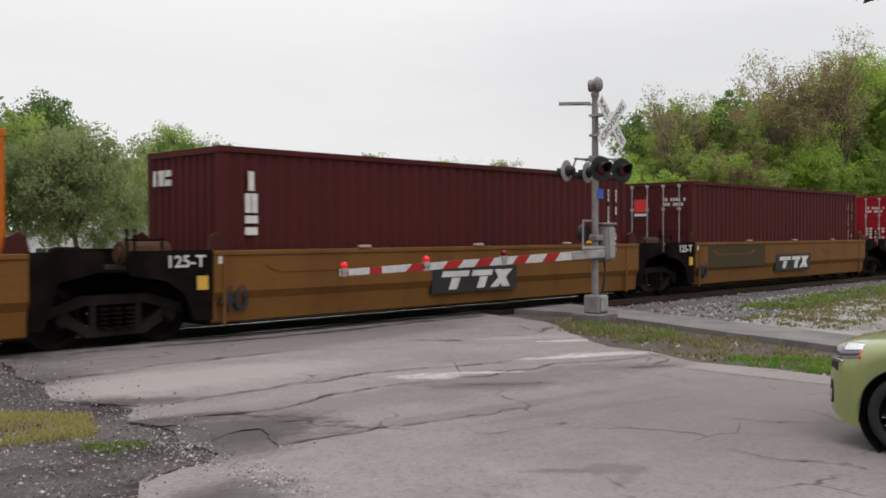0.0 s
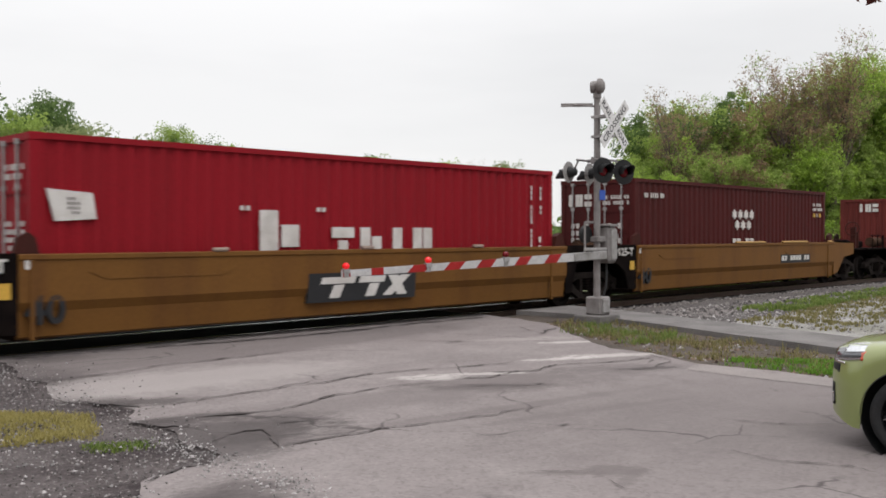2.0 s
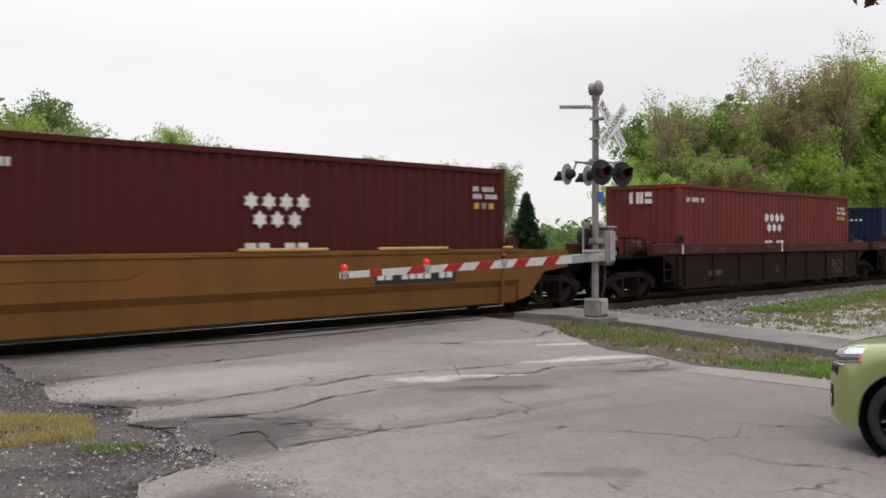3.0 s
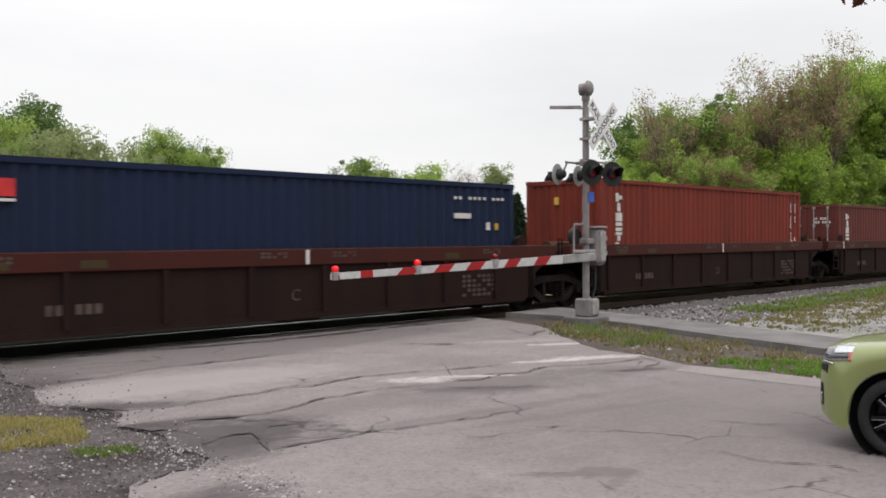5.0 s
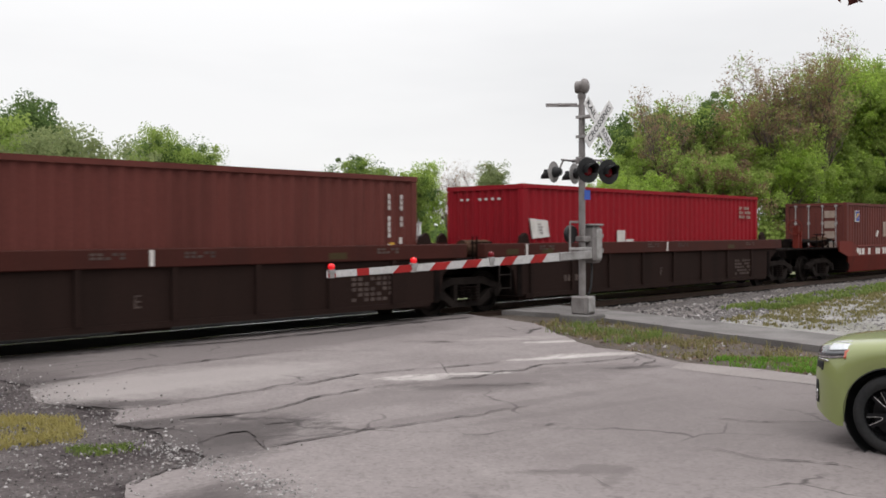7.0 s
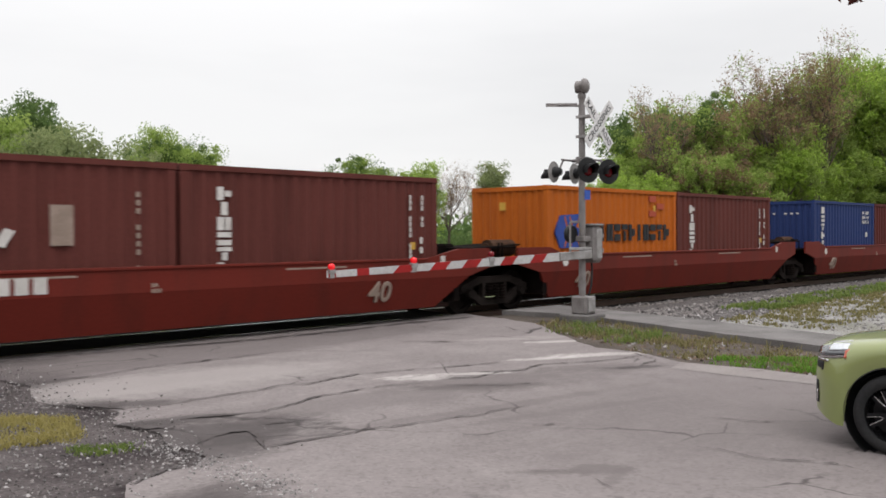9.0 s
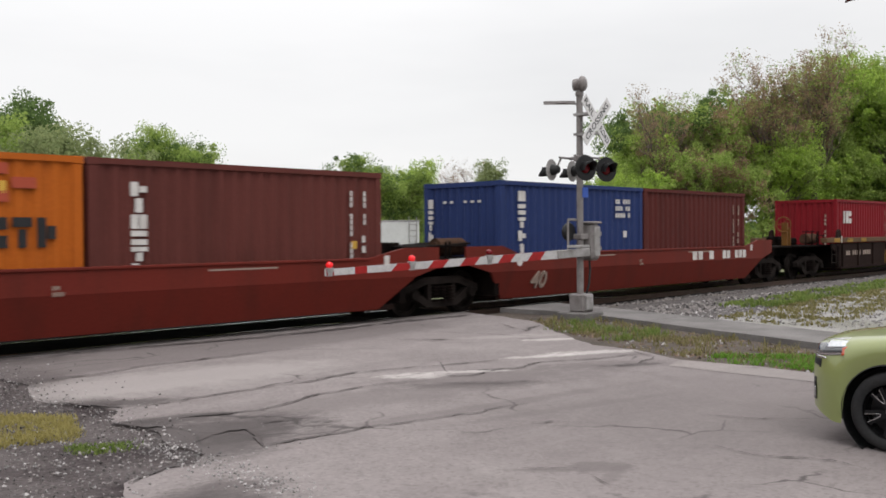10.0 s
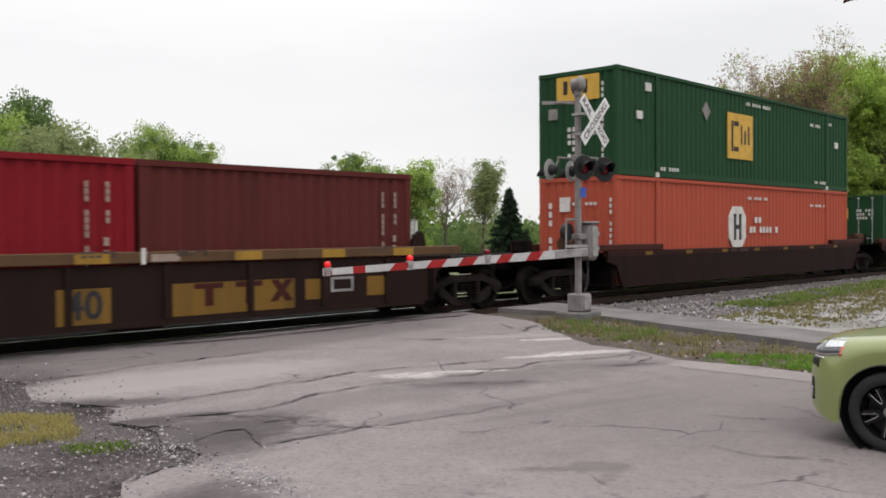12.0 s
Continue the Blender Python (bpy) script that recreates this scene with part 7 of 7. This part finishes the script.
    part("roof", boxes((-2.95, -0.98, -0.66, 0.66, 1.555, 1.61), bevel=0.02), M["car_green"], c)
    for s in (-1, 1):
        for x0, z0, x1, z1 in ((-0.28, 1.0, -1.0, 1.57), (-1.75, 1.02, -1.80, 1.57), (-3.2, 1.05, -2.9, 1.57)):
            bm = bmesh.new()
            rod(bm, (x0, s * (0.79 if x0 > -3 else 0.76), z0), (x1, s * 0.665, z1), 0.035, seg=8)
            part("pillar", bm, M["car_green"], cabin)
        part("door_seam", boxes((-0.62, -0.605, s * 0.882 - 0.008, s * 0.882 + 0.008, 0.32, 0.98)), M["trim_black"], c)
        # headlamp wraps the corner
        def skin(x, z, out):
            f = max(0.0, min(1.0, (z - 0.22) / (top(x) - 0.22)))
            iw = float(np.interp(f, (0.0, 0.18, 0.40, 0.60, 0.78, 0.90, 0.97, 1.0), (0.985, 0.995, 1.0, 0.992, 0.965, 0.915, 0.84, 0.70)))
            return Vector((nose(x), s * (width(x) * iw + out), z))

        def patch(name, grid, mat, label, parent, out=0.010):
            bm = bmesh.new()
            rows = [[bm.verts.new(skin(x, z, out)) for x, z in row] for row in grid]
            back = [[bm.verts.new(skin(x, z, -0.02)) for x, z in row] for row in grid]
            nr, nc = len(grid), len(grid[0])
            for i in range(nr - 1):
                for j in range(nc - 1):
                    bm.faces.new((rows[i][j], rows[i + 1][j], rows[i + 1][j + 1], rows[i][j + 1]))
            rim = [(i, 0) for i in range(nr)] + [(nr - 1, j) for j in range(1, nc)] + [(i, nc - 1) for i in range(nr - 2, -1, -1)] + [(0, j) for j in range(nc - 2, 0, -1)]
            for (a, b), (a2, b2) in zip(rim, rim[1:] + rim[:1]):
                bm.faces.new((rows[a][b], rows[a2][b2], back[a2][b2], back[a][b]))
            bmesh.ops.recalc_face_normals(bm, faces=bm.faces)
            return part(name, bm, mat, parent, label, smooth=True)

        def band(x0, x1, lo_f, hi_f, n=10, m=4):
            g = []
            for i in range(n + 1):
                x = x0 + (x1 - x0) * i / n
                a, b = lo_f(i / n), hi_f(i / n)
                g.append([(x, a + (b - a) * j / m) for j in range(m + 1)])
            return g
        hl = patch("headlight", band(0.0, 0.79, lambda u: 0.885 - 0.135 * u - 0.015 * math.sin(u * 3.14), lambda u: 0.945 - 0.025 * u - 0.075 * u ** 5 - 0.02 * (1 - u) ** 6, 20, 5), M["chrome"], "bright rimmed headlight", c)
        patch("lamp_bowl", band(0.34, 0.78, lambda u: 0.826 - 0.055 * u, lambda u: 0.914 - 0.065 * u ** 4), M["lamp_grey"], "dark grey lamp bowl", hl, 0.014)
        patch("clear_lens", band(0.36, 0.62, lambda u: 0.865 - 0.03 * u, lambda u: 0.914 - 0.02 * u), M["lamp_clear"], "clear lens", hl, 0.017)
        patch("amber_reflector", band(0.03, 0.42, lambda u: 0.882 - 0.095 * u, lambda u: 0.924 - 0.07 * u * u), M["lamp_amber"], "amber red reflector", hl, 0.020)
        patch("lower_grille", band(0.66, 0.79, lambda u: 0.65, lambda u: 0.735), M["trim_black"], "dark grille edge", c, 0.012)
        patch("grille_chrome", band(0.60, 0.79, lambda u: 0.745, lambda u: 0.758), M["chrome"], "bright grille strip", c, 0.018)
        patch("fog_lamp", band(0.745, 0.795, lambda u: 0.36, lambda u: 0.56), M["trim_black"], "dark fog lamp recess", c, 0.012)
        patch("fog_trim", band(0.76, 0.778, lambda u: 0.37, lambda u: 0.47), M["chrome"], "bright fog lamp strip", c, 0.018)
        part("mirror", boxes((-0.62, -0.42, s * 0.90 - 0.04 + s * 0.08, s * 0.90 + 0.04 + s * 0.08, 1.02, 1.18), bevel=0.03), M["car_green"], c)
        for k, ax in enumerate((0.0, -wb)):
            w = part("wheel", revolve(bmesh.new(), [(q * kr, w2) for q, w2 in ((0.225, 0.09), (0.24, 0.105), (0.285, 0.11), (0.315, 0.09), (0.325, 0.05), (0.325, -0.05), (0.315, -0.09), (0.24, -0.10), (0.22, -0.09))], pose(ax, s * 0.775, R, -90 * s, 0, 0), 40), M["tyre"], c, "black tyre on a black alloy rim", smooth=True)
            part("rim", revolve(bmesh.new(), [(0.236, 0.095), (0.230, 0.085), (0.222, 0.03), (0.20, -0.03), (0.06, -0.04), (0.0, -0.04)], pose(ax, s * 0.775, R, -90 * s, 0, 0), 36), M["rim_black"], w)
            m0 = pose(ax, s * 0.775, R, -90 * s, 0, 0)
            for j in range(5):
                a = j * 72 + 18
                for da in (-13, 13):
                    m = m0 @ pose(0, 0, 0, 0, 0, a + da)
                    bm = moved(prism(bmesh.new(), [(0.045, 0.030), (0.215, 0.062), (0.215, 0.085), (0.045, 0.075)], -0.017, 0.017), m)
                    part("spoke", bm, M["rim_black"], w)
                # bright machined line along both spokes, rounded toward the hub
                arc = [(0.212, -10.5), (0.16, -10.0), (0.115, -9.0), (0.092, -5.0), (0.088, 0.0), (0.092, 5.0), (0.115, 9.0), (0.16, 10.0), (0.212, 10.5)]
                line = [m0 @ Vector((q * math.cos(math.radians(a + w2 * 0.9)), q * math.sin(math.radians(a + w2 * 0.9)), 0.084 + 0.07 * (q - 0.06))) for q, w2 in arc]
                bm = bmesh.new()
                for p, q in zip(line, line[1:]):
                    rod(bm, p, q, 0.0045, seg=5)
                part("spoke_edge", bm, M["chrome"], w, "bright machined edge")
            part("hub_cap", revolve(bmesh.new(), [(0.0, 0.09), (0.03, 0.088), (0.045, 0.075), (0.05, 0.03)], m0, 16), M["alu"], w)
            bm = revolve(bmesh.new(), [(0.397, 0.115), (0.407, 0.10), (0.407, -0.10), (0.375, -0.12), (0.375, 0.06)], m0, 36)
            part("arch_liner", bm, M["trim_black"], c)
            if k:
                continue
    part("grille", boxes((0.60, 0.685, -0.45, 0.45, 0.50, 0.62)), M["trim_black"], c)


car()

# ---- houses and cars behind the line ----
M["siding"] = material("white_siding", (0.52, 0.52, 0.53), 0.7, spots=(0.42, 0.42, 0.42), amount=0.4, bump=0.05)
M["shingle"] = material("grey_roof_shingles", (0.17, 0.165, 0.165), 0.9, spots=(0.12, 0.115, 0.115), scale=3, amount=0.7, grain=18, bump=0.4)
M["window_dark"] = material("dark_window_glass", (0.03, 0.035, 0.04), 0.08, coat=0.8, bump=0)


def house(x, y, wide, deep, eave, apex, turn, label, windows=2, door=True):
    """A gabled house whose gable end looks toward its own -y side."""
    g = -1.16
    h = empty("house", pose(x, y, g, 0, 0, turn))
    tagged(h, label, "house", "houses behind the line")
    e, a = eave - g, apex - g
    bm = bmesh.new()
    moved(prism(bm, [(-wide / 2, 0), (wide / 2, 0), (wide / 2, e), (0, a - 0.08), (-wide / 2, e)], 0, deep), Matrix.Identity(4))
    wall = part("wall", bm, M["siding"], h)
    n = int(e / 0.2)
    for k in range(n):
        part("siding_board", boxes((-wide / 2 - 0.012, wide / 2 + 0.012, -0.014, -0.002, k * 0.2, k * 0.2 + 0.17)), M["siding"], wall)
    for s in (-1, 1):
        o = 0.45
        k = (a - e) / (wide / 2)
        bm = prism(bmesh.new(), [(0, a), (s * (wide / 2 + o), e - k * o), (s * (wide / 2 + o), e - k * o + 0.12), (0, a + 0.12)], -o, deep + o)
        part("roof_slope", bm, M["shingle"], h, "grey shingled roof slope")
        part("fascia", prism(bmesh.new(), [(0, a + 0.02), (s * (wide / 2 + o), e - k * o + 0.02), (s * (wide / 2 + o), e - k * o - 0.12), (0, a - 0.12)], -o - 0.03, -o + 0.02), M["siding"], h)
    for i in range(windows):
        xx = -wide / 2 + wide * (i + 0.7) / (windows + 0.6)
        w = part("window", boxes((xx - 0.55, xx + 0.55, -0.05, 0.05, 1.0, 2.1)), M["siding"], h)
        part("pane", boxes((xx - 0.46, xx + 0.46, -0.06, 0.0, 1.08, 1.52)), M["window_dark"], w)
        part("pane", boxes((xx - 0.46, xx + 0.46, -0.06, 0.0, 1.57, 2.02)), M["window_dark"], w)
    if door:
        d = part("door", boxes((wide / 2 - 1.6, wide / 2 - 0.7, -0.04, 0.04, 0.0, 2.05)), M["alu"], h)
        part("door_handle", boxes((wide / 2 - 0.85, wide / 2 - 0.80, -0.09, -0.03, 0.98, 1.05)), M["galv"], d)
    return h


house(35.0, 62.0, 8.4, 9.0, 1.80, 2.62, -28, "white house with low grey shingled gable roof")
house(27.6, 62.0, 7.0, 8.0, 1.75, 2.75, -22, "white house behind the willow with grey roof")


def pickup():
    c = empty("pickup_truck", pose(29.3, 57.5, -1.16, 0, 0, 150))
    tagged(c, "white pickup truck parked before the houses", "car")
    W2 = 0.95
    body = prism(bmesh.new(), [(-2.6, 0.45), (2.6, 0.45), (2.65, 0.95), (1.25, 1.08), (0.75, 1.75), (-0.85, 1.78), (-1.05, 1.12), (-2.6, 1.10)], -W2, W2)
    part("body", body, M["siding"], c)
    for s in (-1, 1):
        part("side_window", prism(bmesh.new(), [(1.0, 1.15), (0.68, 1.66), (-0.72, 1.68), (-0.85, 1.15)], s * W2 - 0.01, s * W2 + 0.01), M["window_dark"], c)
        for x in (-1.6, 1.65):
            bm = bmesh.new()
            rod(bm, (x, s * 0.75, 0.37), (x, s * 1.0, 0.37), 0.37, seg=18)
            part("wheel", bm, M["tyre"], c)
    part("windscreen", prism(bmesh.new(), [(1.26, 1.10), (1.28, 1.12), (0.80, 1.74), (0.78, 1.72)], -0.8, 0.8), M["window_dark"], c)
    part("bumper", boxes((2.62, 2.75, -0.9, 0.9, 0.45, 0.65), bevel=0.02), M["chrome"], c)


pickup()

# a thin pole and a white box trailer behind the line
pole = empty("utility_pole", pose(48.3, 54.7, -1.16))
tagged(pole, "thin pale grey light pole behind the line", "utility pole")
bm = bmesh.new()
rod(bm, (0, 0, -0.2), (0, 0, 7.4), 0.10, 0.06, 10)
part("post", bm, M["galv"], pole)
bm = bmesh.new()
rod(bm, (0, 0, 7.35), (0.7, -0.3, 7.45), 0.035, seg=8)
part("lamp_arm", bm, M["galv"], pole)


def box_trailer():
    c = empty("box_trailer", pose(34.2, 36.5, ground_z(34.2, 36.5), 0, 0, -38))
    tagged(c, "white box trailer parked on the grass behind the line", "trailer")
    top = 2.42 - ground_z(34.2, 36.5)
    body = part("body", boxes((-1.6, 1.6, -1.1, 1.1, 0.75, top), bevel=0.04), M["siding"], c)
    for k in range(7):
        part("rib", boxes((-1.5 + k * 0.48, -1.45 + k * 0.48, -1.118, -1.098, 0.8, top - 0.08)), M["siding"], body)
    part("roof_edge", boxes((-1.63, 1.63, -1.13, 1.13, top - 0.06, top + 0.02), bevel=0.015), M["galv"], body)
    part("chassis", boxes((-1.5, 1.5, -0.5, 0.5, 0.55, 0.74)), M["trim_black"], c)
    lad = bmesh.new()
    for dx in (1.05, 1.45):
        rod(lad, (dx, -1.16, 0.8), (dx, -1.16, top + 0.2), 0.022, seg=6)
    for k in range(8):
        rod(lad, (1.05, -1.16, 1.0 + k * 0.3), (1.45, -1.16, 1.0 + k * 0.3), 0.016, seg=6)
    part("ladder", lad, M["galv"], c)
    for sx in (-0.9, 0.9):
        for sy in (-1, 1):
            bm = bmesh.new()
            rod(bm, (sx, sy * 0.85, 0.38), (sx, sy * 1.05, 0.38), 0.38, seg=18)
            part("wheel", bm, M["tyre"], c)


box_trailer()

# ---- the leafy twig that hangs into the view, on its tree beside the street ----
def overhang():
    t = empty("tree", pose(9.2, -2.2, ground_z(9.2, -2.2)))
    tagged(t, "tree with dark reddish leaves beside the street", "tree")
    tip = Vector((5.32, 1.86, 3.02)) - Vector((9.2, -2.2, ground_z(9.2, -2.2)))
    segs = [(Vector((0, 0, -0.1)), Vector((0.1, 0, 2.4)), 0.16, 0.13), (Vector((0.1, 0, 2.4)), Vector((-0.1, 0.2, 4.6)), 0.13, 0.08),
            (Vector((-0.1, 0.2, 4.6)), Vector((-2.0, 2.2, 5.1)), 0.06, 0.03), (Vector((-2.0, 2.2, 5.1)), Vector((-3.2, 3.4, 4.75)), 0.03, 0.014),
            (Vector((-3.2, 3.4, 4.75)), tip + Vector((0.02, 0.0, 0.12)), 0.014, 0.006)]
    limbs("trunk", segs, M["bark"], t, 8)
    rnd = np.random.default_rng(91)
    end = np.array(tip)
    pts = [rnd.normal(size=(26, 3)) * np.array((0.07, 0.07, 0.022)) + end + np.array((0, 0, 0.035))]
    for a, b in ((Vector((-3.2, 3.4, 4.75)), 0.25), (Vector((-2.6, 2.8, 4.95)), 0.3), (Vector((-2.0, 2.2, 5.1)), 0.35), (Vector((-0.1, 0.2, 4.7)), 0.8)):
        pts.append(rnd.normal(size=(200, 3)) * b + np.array(a) + np.array((0, 0, 0.25 + b)))
    leaves("crown", np.concatenate(pts), 0.035, LEAF["red"], 92, t)


overhang()


# ---- what moves ----
def motions():
    for ob, x in RIDERS:
        m = ob.matrix_basis.copy()
        walk(ob, [(t, pose(x + along(t, e), m.translation.y, m.translation.z)) for t, e in PACE])
    # the wheels roll with the train; a row at every thirtieth of a second
    ts, es = [t for t, e in PACE], [e for t, e in PACE]
    for ax in AXLES:
        m = ax.matrix_basis.copy()
        rows = []
        for k in range(361):
            t = k / 30
            turn = (along(t, float(np.interp(t, ts, es))) / 0.46) % (2 * math.pi)
            rows.append((t, m @ Matrix.Rotation(turn, 4, "Y")))
        walk(ax, rows)


motions()
